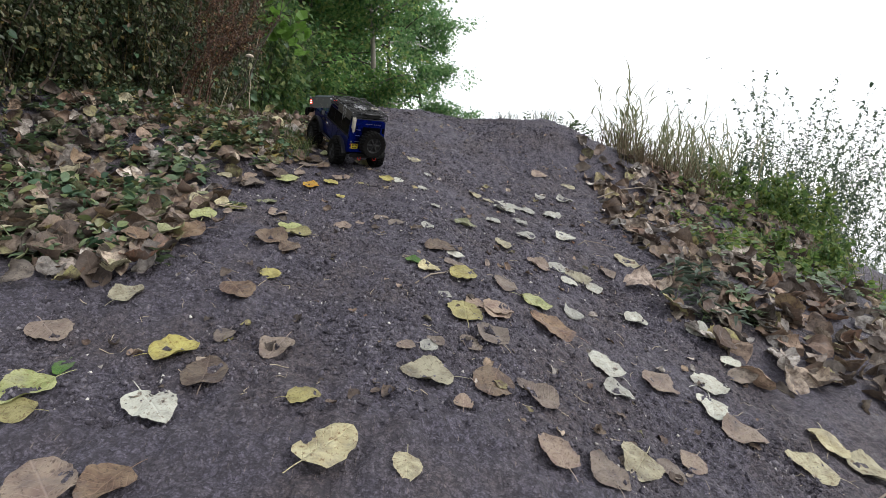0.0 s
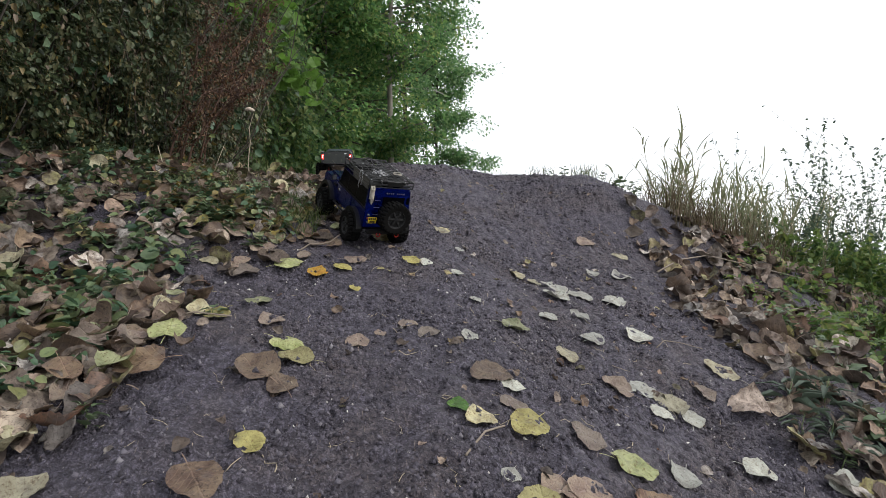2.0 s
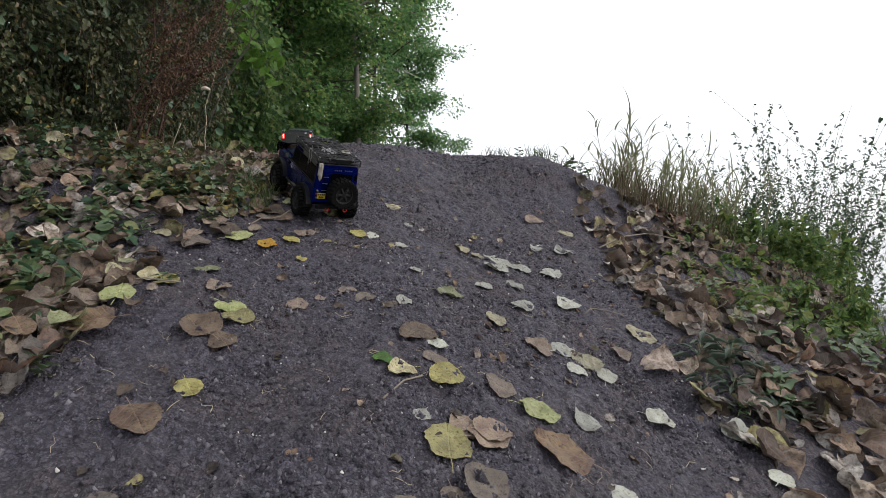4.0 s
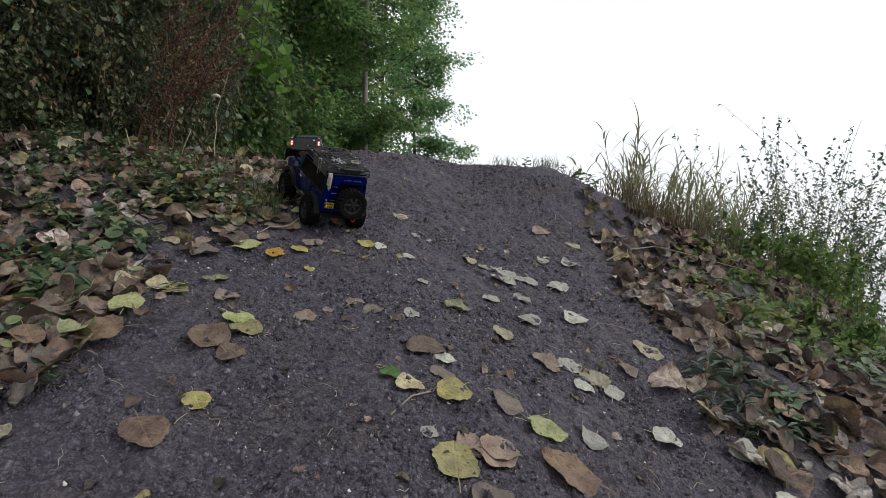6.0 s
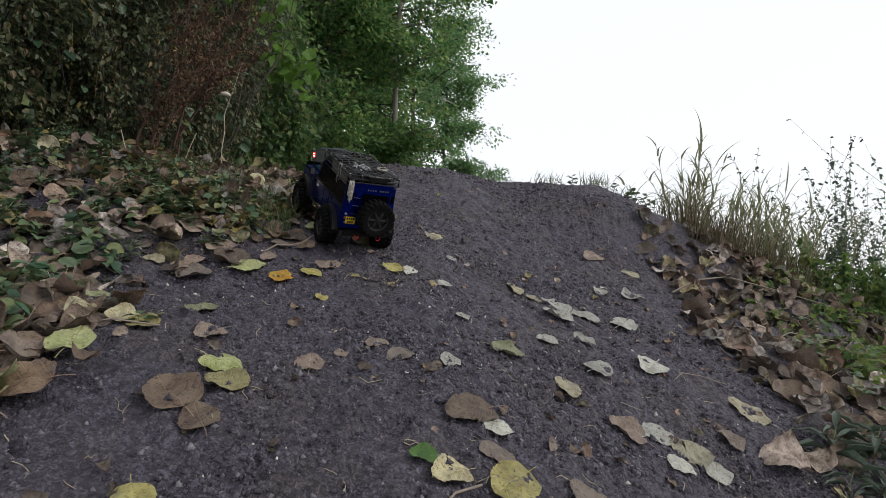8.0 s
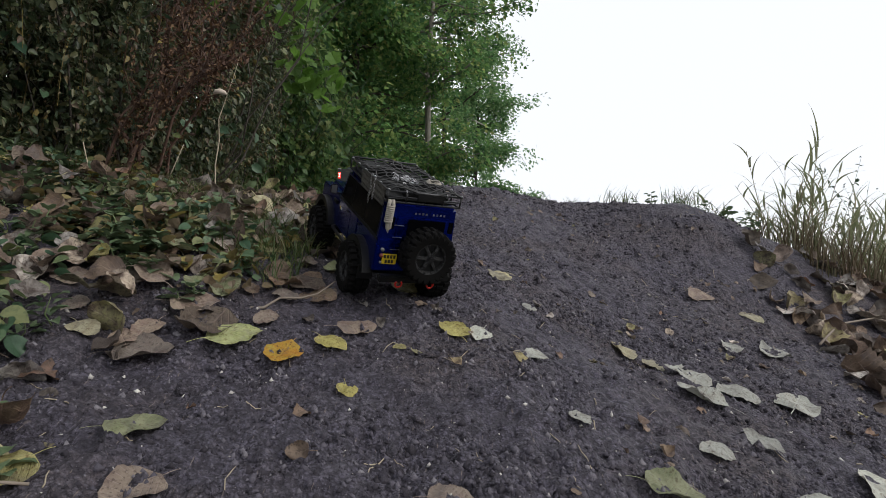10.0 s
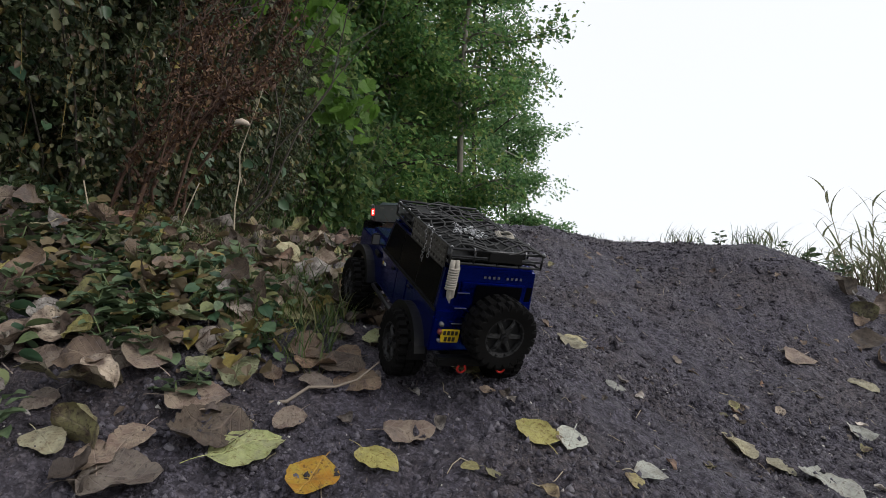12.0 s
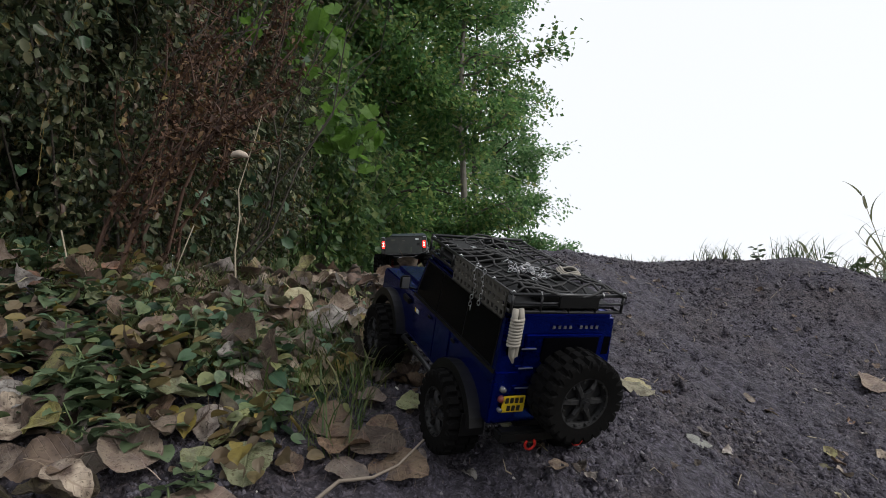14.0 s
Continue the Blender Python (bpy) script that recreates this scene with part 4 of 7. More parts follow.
spots = [(-rng.uniform(0.55, 1.45), 0) for _ in range(44)]
spots = [(x, 1.98 + 0.42 * (-x - 0.55) + abs(rng.normal(0, 0.28))) for x, _ in spots]
spots += [(rng.uniform(-1.3, -0.74), rng.uniform(1.1, 1.75)) for _ in range(30)]
spots += [(rng.uniform(-1.75, -0.84), rng.uniform(1.5, 2.15)) for _ in range(30)]
spots += [(-0.62, 1.06), (-0.57, 1.52), (-0.66, 1.62)]
strew(weeds, spots, 21, 0.55, 1.05)
strew(weeds, [(rng.uniform(-1.7, -0.95), rng.uniform(1.85, 2.5)) for _ in range(26)], 25, 0.6, 1.1)
strew(broad, [(rng.uniform(-1.3, -0.62), rng.uniform(1.96, 2.25)) for _ in range(9)] + [(rng.uniform(-1.25, -0.85), rng.uniform(1.15, 1.7)) for _ in range(8)] + [(-0.788, 2.058), (-0.84, 2.075), (-0.769, 2.123), (-0.728, 2.132), (-0.69, 2.121), (-0.795, 2.137), (-0.645, 2.283), (-0.864, 1.854), (-0.801, 1.84), (-0.764, 1.872)], 26, 0.6, 0.95)
strew(weeds, [(rng.uniform(1.35, 2.4), rng.uniform(1.9, 3.0)) for _ in range(34)] + [(rng.uniform(0.95, 1.3), rng.uniform(1.5, 1.9)) for _ in range(8)], 22)
strew(broad, [(rng.uniform(-1.2, -0.84), rng.uniform(1.02, 1.6)) for _ in range(10)], 27, 0.9, 1.4)
strew(mug, [(1.04, 1.66), (1.12, 1.58), (1.2, 1.74), (0.95, 1.62), (1.08, 1.8)], 23, 0.6, 0.95)
strew([weeds[3], weeds[4]], [(0.78, 3.86), (0.98, 3.76), (1.05, 3.7), (1.12, 3.64), (0.88, 3.82), (1.17, 3.66), (0.7, 3.9), (1.08, 3.74)], 24, 0.6, 1.1)


def ground_cover(name, label, material, clumps, seed, place, lo, hi, rise, per=(9, 26)):
    """Low herbs that cover the soil: clumps of small oval leaves on short unseen stalks."""
    r = np.random.default_rng(seed)
    P, D, N, S = [], [], [], []
    for _ in range(clumps):
        x, y = place(r)
        rad, top, size = r.uniform(0.02, 0.06), rise * r.uniform(0.3, 1), r.uniform(lo, hi)
        for _ in range(int(r.integers(*per))):
            a, q = r.uniform(0, 6.3), rad * math.sqrt(r.uniform(0, 1))
            px, py = x + q * math.cos(a), y + q * math.sin(a)
            P.append((px, py, gh(px, py) + top * r.uniform(0.1, 1)))
            D.append((math.cos(a) + r.normal(0, 0.4), math.sin(a) + r.normal(0, 0.4), r.normal(-0.25, 0.5)))
            N.append((0.5 * math.cos(a) + r.normal(0, 0.4), 0.5 * math.sin(a) + r.normal(-0.2, 0.4), 0.8))
            S.append(size * r.uniform(0.6, 1.3))
    me = leaf_cloud(name, P, D, N, S, r.uniform(0.6, 0.95, (len(P), 1)), 0.14, ((0.03, 0.4), (0.16, 0.82), (0.36, 1.0), (0.58, 0.92), (0.78, 0.64), (0.92, 0.3)))
    tagged(part(name, me, material), label, "weeds", kind="stuff")


def bank_spot(r):
    x = -r.uniform(0.52, 1.5)
    return x, 2.02 + 0.4 * (-x - 0.55) + abs(r.normal(0.08, 0.28))


ground_cover("ground_weeds", "low tangled green weeds at the foot of the hedge", WEED_GREEN, 72, 431, bank_spot, 0.014, 0.034, 0.08)
ground_cover("ground_weeds", "withered brown weeds at the foot of the hedge", HEDGE_DRY, 130, 432, bank_spot, 0.012, 0.034, 0.06)
ground_cover("ground_weeds", "low green weeds beside the path", WEED_GREEN, 46, 433, lambda r: (-0.8 - abs(r.normal(0, 0.22)), r.uniform(1.15, 2.0)), 0.022, 0.044, 0.09)
ground_cover("ground_weeds", "low dull weeds on the bank below the hedge", WEED_GREEN, 60, 435, lambda r: (r.uniform(-1.9, -0.95), r.uniform(1.65, 2.5)), 0.014, 0.034, 0.08)
ground_cover("ground_weeds", "fresh green weeds among leaves on the lake side", BRIGHT_WEED, 130, 434, lambda r: (r.uniform(1.45, 2.7), r.uniform(2.3, 3.5)), 0.018, 0.04, 0.1)


# ---- fallen leaves ----
def poplar_leaf(seed):
    """One poplar leaf, one unit long, with an uneven toothed margin, a stalk and its own curl, rolls and crinkles."""
    r = np.random.default_rng(seed)
    style = seed % 4
    curl, fold, tip, roll = r.uniform(-0.3, 0.3), r.uniform(-0.12, 0.16), r.uniform(-0.3, 0.3), r.uniform(0, 0.3)
    if style == 0:
        curl, fold, tip, roll = r.uniform(0.6, 1.5) * r.choice([-1, 1]), r.uniform(0.0, 0.4), r.uniform(-1.2, 1.2), r.uniform(0.2, 0.6)
    elif style == 2:
        tip, roll = r.uniform(0.7, 1.5) * r.choice([-1, 1]), r.uniform(0.3, 0.7)
    blunt, point, ph = r.uniform(0.42, 0.7), r.uniform(0.05, 0.32), r.uniform(0, 6, 8)
    crinkle = 0.026 if style in (1, 3) else 0.045
    n, cols = 17, (-1, -0.82, -0.55, -0.27, 0, 0.27, 0.55, 0.82, 1)
    m = len(cols)
    V, F, UV = [], [], []
    for s in range(n):
        t = s / (n - 1)
        w = 0.46 * math.sin(math.pi * min(1, t**0.74)) ** blunt * (1 - point * t) + 0.004
        tear = 0.2 * (style == 0) * max(0, math.sin(5 * t + ph[6])) ** 6
        for c in cols:
            edge = abs(c) == 1
            wob = 1 + edge * (0.018 * (-1) ** s + 0.06 * math.sin(4 * t + ph[0] + 2 * c) + r.normal(0, 0.022)) * (0 < s < n - 1) - tear * (c > 0.5)
            x, y = c * w * wob, t - 0.08 * abs(c) * (1 - t) * (t < 0.2)
            side = ph[1] > 3 or c > 0
            z = curl * x * x * 0.9 + fold * abs(x) * 0.5 + tip * (t - 0.45) ** 2 * 0.6
            z += roll * side * max(0, abs(x) - 0.22) ** 1.5 * 4 * math.sin(math.pi * t)
            z += 0.022 * abs(((t - 0.9 * abs(x)) * 6.5) % 1 - 0.5) * min(1, abs(c) * 2)
            z += crinkle * (math.sin(9 * x + 5 * y + ph[2]) + math.sin(7 * y - 6 * x + ph[3]) + 0.8 * math.sin(17 * y + ph[4]) * math.sin(15 * x + ph[5])) + r.normal(0, 0.008)
            if roll > 0.3 and edge:
                x *= 0.9
            V.append((x, y - 0.5, z))
            UV.append((0.5 + c * w, y))
    for s in range(n - 1):
        for c in range(m - 1):
            i = s * m + c
            F.append((i, i + 1, i + m + 1, i + m))
    b = len(V)
    for s in range(5):
        t = s / 4
        for c in (-0.5, 0.5):
            V.append((c * 0.02 + 0.12 * curl * t * t, -0.5 - 0.42 * t, 0.1 * t * (1 - t) + 0.01))
            UV.append((0.5, 0.5))
    F += [(b + 2 * s, b + 2 * s + 1, b + 2 * s + 3, b + 2 * s + 2) for s in range(4)]
    zmin = min(v[2] for v in V)
    zmid = 0.65 * zmin + 0.35 * sum(v[2] for v in V) / len(V)
    return [(x, y, z - zmid) for x, y, z in V], F, UV


SHAPES = [poplar_leaf(300 + n) for n in range(16)]
FLAT = [n for n in range(16) if n % 2]
leaf_meshes = {}
leaf_no = 0
KIND_LABEL = {
    "brown": "dry brown poplar leaf lying on soil", "tan": "curled tan poplar leaf lying on soil", "pale": "pale grey-green upturned poplar leaf",
    "cream": "cream-yellow poplar leaf with brown specks", "yellow": "bright yellow fallen poplar leaf", "lime": "yellow-green fallen poplar leaf",
    "orange": "orange fallen poplar leaf", "green": "fresh green leaf lying on soil",
}


def leaf_mesh(shape, kind):
    if (shape, kind) not in leaf_meshes:
        V, F, UV = SHAPES[shape]
        me = bpy.data.meshes.new("fallen_leaf")
        me.from_pydata(V, [], F)
        layer = me.uv_layers.new(name="leaf")
        for loop in me.loops:
            layer.data[loop.index].uv = UV[loop.vertex_index]
        me.materials.append(LITTER[kind])
        me.shade_smooth()
        leaf_meshes[shape, kind] = me
    return leaf_meshes[shape, kind]


def fallen_leaf(x, y, size, turn, kind, lift=0.0, tilt=(0, 0), curled=False):
    global leaf_no
    leaf_no += 1
    a = np.arange(10) * 0.628
    px, py = x + size * 0.4 * np.cos(a), y + size * 0.4 * np.sin(a)
    rise = ground_height(px, py) - slope(px, py)
    lift += 0.5 * float(np.mean(rise)) + 0.5 * float(np.max(rise)) - (gh(x, y) - float(slope(x, y)))
    ob = new("fallen_leaf", leaf_mesh((leaf_no * 5 + int(turn)) % 16 if curled else FLAT[(leaf_no * 5 + int(turn)) % len(FLAT)], kind))
    ob.matrix_basis = Matrix.Translation((x, y, gh(x, y) + 0.001 + lift)) @ slope_turn(x, y) @ pose(0, 0, 0, tilt[0], tilt[1], turn) @ Matrix.Scale(size, 4)
    return tagged(ob, KIND_LABEL[kind], "leaf", group="fallen leaves")


fallen_leaf(-0.600, 2.490, 0.089, 100, "brown", 0.004, (12, 8), True)
fallen_leaf(-0.778, 2.354, 0.073, 30, "tan", 0.004, (12, 8), True)
fallen_leaf(0.193, 0.904, 0.088, 20, "tan")
fallen_leaf(0.150, 0.853, 0.062, 200, "tan")
fallen_leaf(0.375, 1.101, 0.124, 80, "brown")
fallen_leaf(0.001, 0.756, 0.040, 120, "tan")
fallen_leaf(0.064, 0.818, 0.042, 60, "tan")
fallen_leaf(0.048, 0.781, 0.046, 150, "pale")
fallen_leaf(0.229, 1.051, 0.087, 300, "tan")
fallen_leaf(0.169, 1.058, 0.058, 80, "tan")
fallen_leaf(0.431, 1.583, 0.083, 60, "tan")
fallen_leaf(0.560, 1.594, 0.077, 10, "cream")
fallen_leaf(-0.567, 1.517, 0.064, 155, "yellow")
fallen_leaf(-0.268, 1.829, 0.040, 202, "yellow")
fallen_leaf(-0.362, 1.417, 0.082, 245, "lime")
fallen_leaf(-0.336, 1.346, 0.076, 79, "yellow")
fallen_leaf(-0.406, 1.293, 0.098, 46, "brown")
fallen_leaf(-0.341, 1.249, 0.071, 34, "brown")
fallen_leaf(-0.215, 1.462, 0.062, 10, "tan")
fallen_leaf(-0.168, 1.543, 0.034, 205, "tan")
fallen_leaf(-0.100, 1.604, 0.050, 281, "tan")
fallen_leaf(-0.053, 1.548, 0.062, 148, "tan")
fallen_leaf(0.052, 1.574, 0.051, 30, "pale")
fallen_leaf(0.085, 1.855, 0.037, 113, "pale")
fallen_leaf(0.196, 1.740, 0.080, 274, "lime")
fallen_leaf(0.286, 2.374, 0.075, 184, "cream")
fallen_leaf(0.340, 2.344, 0.060, 141, "cream")
fallen_leaf(0.411, 2.326, 0.102, 88, "pale")
fallen_leaf(0.390, 2.184, 0.100, 54, "pale")
fallen_leaf(0.489, 2.246, 0.099, 134, "pale")
fallen_leaf(0.314, 1.911, 0.062, 109, "pale")
fallen_leaf(0.436, 2.022, 0.073, 13, "pale")
fallen_leaf(0.633, 2.274, 0.106, 328, "pale")
fallen_leaf(0.765, 2.655, 0.106, 133, "pale")
fallen_leaf(0.710, 3.059, 0.110, 139, "tan")
fallen_leaf(0.879, 3.040, 0.081, 84, "cream")
fallen_leaf(0.639, 2.624, 0.075, 158, "pale")
fallen_leaf(0.609, 1.950, 0.105, 148, "pale")
fallen_leaf(0.437, 1.821, 0.082, 321, "pale")
fallen_leaf(0.326, 1.671, 0.072, 190, "cream")
fallen_leaf(0.837, 1.877, 0.108, 44, "cream")
fallen_leaf(0.516, 1.616, 0.088, 310, "pale")
fallen_leaf(0.593, 1.605, 0.080, 172, "cream")
fallen_leaf(0.632, 1.592, 0.065, 343, "pale")
fallen_leaf(0.713, 1.691, 0.068, 198, "tan")
fallen_leaf(0.138, 1.375, 0.061, 259, "pale")
fallen_leaf(0.086, 1.394, 0.100, 127, "brown")
fallen_leaf(0.011, 1.222, 0.045, 91, "green")
fallen_leaf(0.051, 1.198, 0.063, 126, "cream")
fallen_leaf(0.133, 1.288, 0.060, 242, "tan")
fallen_leaf(0.146, 1.219, 0.092, 143, "yellow")
fallen_leaf(0.273, 1.254, 0.079, 45, "tan")
fallen_leaf(0.364, 1.220, 0.095, 280, "lime")
fallen_leaf(0.481, 1.282, 0.087, 153, "pale")
fallen_leaf(0.142, 0.999, 0.104, 3, "yellow")
fallen_leaf(0.169, 1.071, 0.062, 149, "tan")
fallen_leaf(0.240, 1.073, 0.085, 293, "tan")
fallen_leaf(0.093, 1.046, 0.040, 159, "pale")
fallen_leaf(0.735, 1.446, 0.077, 260, "pale")
fallen_leaf(0.954, 1.463, 0.116, 99, "pale")
fallen_leaf(-0.342, 1.058, 0.062, 211, "yellow")
fallen_leaf(-0.393, 0.956, 0.092, 216, "brown")
fallen_leaf(-0.499, 1.660, 0.069, 306, "lime")
fallen_leaf(-0.441, 1.543, 0.063, 147, "tan")
fallen_leaf(-0.639, 1.495, 0.070, 220, "tan")
fallen_leaf(-0.241, 2.264, 0.070, 41, "yellow")
fallen_leaf(-0.449, 2.592, 0.081, 320, "yellow")
fallen_leaf(-0.380, 3.188, 0.088, 143, "cream")
fallen_leaf(0.533, 1.527, 0.061, 265, "pale")
fallen_leaf(0.059, 2.423, 0.045, 34, "pale")
fallen_leaf(-0.623, 2.563, 0.103, 103, "brown")
fallen_leaf(-0.499, 2.402, 0.067, 325, "tan")
fallen_leaf(-0.704, 0.746, 0.095, 225, "tan")
fallen_leaf(-0.641, 0.541, 0.104, 141, "lime")
fallen_leaf(-0.622, 0.491, 0.068, 94, "yellow")
fallen_leaf(-0.617, 0.630, 0.042, 182, "green")
fallen_leaf(-0.418, 0.542, 0.103, 223, "pale")
fallen_leaf(-0.443, 0.709, 0.088, 301, "yellow")
fallen_leaf(-0.261, 0.739, 0.086, 164, "tan")
fallen_leaf(-0.106, 0.449, 0.103, 324, "cream")
fallen_leaf(-0.169, 0.577, 0.057, 285, "yellow")
fallen_leaf(0.041, 0.683, 0.103, 101, "cream")
fallen_leaf(0.176, 0.701, 0.103, 165, "brown")
fallen_leaf(0.267, 0.726, 0.096, 51, "tan")
fallen_leaf(0.497, 1.024, 0.110, 31, "pale")
fallen_leaf(0.493, 0.898, 0.079, 117, "pale")
fallen_leaf(0.644, 1.023, 0.110, 142, "tan")
fallen_leaf(0.829, 1.112, 0.113, 298, "pale")
fallen_leaf(0.991, 1.321, 0.078, 315, "pale")
fallen_leaf(0.798, 0.903, 0.113, 121, "tan")
fallen_leaf(0.931, 0.846, 0.112, 62, "cream")
fallen_leaf(1.067, 0.966, 0.113, 169, "cream")
fallen_leaf(1.119, 0.906, 0.113, 90, "cream")
fallen_leaf(0.452, 0.630, 0.108, 148, "cream")
fallen_leaf(0.533, 0.663, 0.063, 235, "tan")
fallen_leaf(0.359, 0.539, 0.087, 13, "tan")
fallen_leaf(0.270, 0.551, 0.086, 21, "tan")
fallen_leaf(0.014, 0.411, 0.058, 182, "cream")
fallen_leaf(0.114, 0.618, 0.043, 357, "tan")
fallen_leaf(-0.497, 0.361, 0.103, 42, "tan")
fallen_leaf(-0.409, 0.356, 0.076, 146, "brown")
fallen_leaf(-0.631, 0.924, 0.085, 345, "cream")
fallen_leaf(-0.377, 0.785, 0.050, 167, "tan")
fallen_leaf(-0.365, 0.648, 0.091, 9, "brown")
fallen_leaf(0.762, 0.973, 0.096, 165, "pale")
fallen_leaf(0.602, 0.727, 0.080, 147, "tan")

fallen_leaf(-0.731, 2.038, 0.086, 185, "tan", 0.003)
fallen_leaf(-0.838, 2.009, 0.061, 97, "tan", 0.003)
fallen_leaf(-0.773, 1.934, 0.048, 159, "tan", 0.003)
fallen_leaf(-0.706, 1.868, 0.056, 236, "cream", 0.003)
fallen_leaf(-0.648, 1.874, 0.050, 38, "tan", 0.003)
fallen_leaf(-0.626, 1.903, 0.058, 170, "tan", 0.003)
fallen_leaf(-0.598, 1.855, 0.084, 294, "tan", 0.003)
fallen_leaf(-0.543, 1.933, 0.100, 156, "brown", 0.004, (10, 8), True)
fallen_leaf(-0.481, 1.934, 0.093, 313, "lime", 0.003)
fallen_leaf(-0.581, 1.992, 0.080, 285, "tan", 0.003)
fallen_leaf(-0.457, 1.994, 0.050, 157, "tan", 0.003)
fallen_leaf(-0.561, 2.060, 0.075, 196, "lime", 0.003)
fallen_leaf(-0.616, 2.048, 0.047, 188, "lime", 0.003)
fallen_leaf(-0.320, 1.954, 0.060, 240, "yellow", 0.003)
fallen_leaf(-0.395, 1.904, 0.069, 172, "orange", 0.003)
fallen_leaf(-0.597, 2.151, 0.066, 114, "tan", 0.003)
fallen_leaf(-0.749, 2.279, 0.051, 96, "tan", 0.003)
fallen_leaf(-0.490, 2.173, 0.067, 13, "brown", 0.004, (10, 8), True)
fallen_leaf(-0.428, 2.149, 0.073, 140, "brown", 0.003)
fallen_leaf(-0.385, 2.119, 0.075, 247, "brown", 0.004, (10, 8), True)
fallen_leaf(-0.445, 2.094, 0.053, 234, "tan", 0.003)
fallen_leaf(-0.425, 2.205, 0.055, 1, "brown", 0.004, (10, 8), True)
fallen_leaf(-0.392, 2.270, 0.058, 118, "lime", 0.003)
fallen_leaf(-0.550, 2.286, 0.075, 35, "yellow", 0.003)
fallen_leaf(-0.593, 2.420, 0.085, 107, "tan", 0.003)
fallen_leaf(-0.773, 2.213, 0.038, 279, "lime", 0.003)
fallen_leaf(-0.837, 2.083, 0.042, 181, "brown", 0.003)
fallen_leaf(-0.119, 2.086, 0.070, 28, "yellow", 0.003)
fallen_leaf(-0.066, 2.081, 0.057, 165, "pale", 0.003)
fallen_leaf(-0.292, 2.035, 0.070, 292, "tan", 0.003)
fallen_leaf(-0.207, 1.963, 0.023, 109, "yellow", 0.003)
fallen_leaf(0.003, 2.596, 0.062, 6, "cream", 0.003)
fallen_leaf(0.036, 2.049, 0.050, 131, "pale", 0.003)
fallen_leaf(-0.458, 2.254, 0.048, 107, "tan", 0.003)
fallen_leaf(-0.604, 2.648, 0.061, 149, "tan", 0.003)
fallen_leaf(-0.561, 2.668, 0.055, 251, "yellow", 0.003)
fallen_leaf(-0.798, 3.136, 0.073, 258, "cream", 0.003)
fallen_leaf(-0.658, 2.911, 0.072, 5, "tan", 0.003)
fallen_leaf(-0.814, 2.840, 0.062, 322, "brown", 0.003)
fallen_leaf(-0.807, 2.609, 0.053, 329, "tan", 0.003)
fallen_leaf(-0.774, 2.434, 0.041, 356, "cream", 0.003)
fallen_leaf(-0.468, 2.128, 0.072, 148, "brown", 0.004, (10, 8), True)
fallen_leaf(-0.337, 2.190, 0.069, 179, "lime", 0.003)
fallen_leaf(-0.521, 2.092, 0.038, 33, "brown", 0.004, (10, 8), True)
fallen_leaf(-0.013, 2.546, 0.069, 57, "cream", 0.003)
fallen_leaf(-0.169, 2.405, 0.047, 349, "tan", 0.003)
fallen_leaf(-0.632, 2.193, 0.056, 211, "brown", 0.003)
fallen_leaf(-0.990, 2.243, 0.057, 340, "tan", 0.003)
fallen_leaf(-1.072, 2.315, 0.053, 27, "tan", 0.003)
fallen_leaf(-0.894, 2.194, 0.049, 174, "yellow", 0.003)
fallen_leaf(-1.094, 2.849, 0.066, 210, "tan", 0.003)
fallen_leaf(-1.110, 2.447, 0.049, 67, "cream", 0.003)
fallen_leaf(-0.187, 2.190, 0.026, 304, "tan", 0.003)

MIX = ["brown"] * 6 + ["tan"] * 6 + ["pale"] + ["cream"] + ["yellow"] + ["lime"]


def pile(n, seed, place, mix=MIX, lo=0.05, hi=0.1, rise=0.035):
    """Litter in heaps: each leaf at a place, tilted and partly on its neighbours."""
    r = np.random.default_rng(seed)
    for i in range(n):
        x, y = place(r)
        fallen_leaf(x, y, r.uniform(lo, hi), r.uniform(0, 360), mix[int(r.integers(len(mix)))], r.uniform(0, rise), (r.normal(0, 26), r.normal(0, 26)), True)


def left_edge(y):
    """How far the litter of the hedge reaches out on the path."""
    return -0.66 - 0.16 * float(ease(1.5, 1.7, y)) + 0.4 * float(ease(1.86, 2.0, y)) - 0.12 * float(ease(2.9, 3.4, y))


def left_spot(r, lo, hi, deep):
    y = r.uniform(lo, hi) + r.normal(0, 0.06)
    return left_edge(y) + r.normal(0, 0.05) - deep * r.uniform(0, 1) * r.uniform(0.7, 1.25), y


def right_spot(r, lo, hi, deep):
    y = r.uniform(lo, hi) + r.normal(0, 0.12)
    return 0.94 + 0.075 * (y - 1.4) + 0.05 * math.sin(7 * y) + abs(r.normal(0, 0.08)) * r.choice([-0.6, 1]) + deep * r.uniform(0, 1) ** 1.4 * r.uniform(0.7, 1.25), y


pile(36, 407, lambda r: (-0.62 - abs(r.normal(0, 0.16)), r.uniform(1.12, 1.62)), ["tan"] * 5 + ["brown"] * 3 + ["cream", "lime"])
pile(38, 401, lambda r: left_spot(r, 0.98, 1.75, 0.5), ["brown"] * 3 + ["tan"] * 4 + ["cream", "lime", "cream", "lime"])
pile(46, 405, lambda r: (r.uniform(-1.5, -0.58), r.uniform(2.02, 2.6)), ["tan", "brown", "tan", "yellow", "lime", "cream", "brown", "brown"], 0.045, 0.08, 0.06)


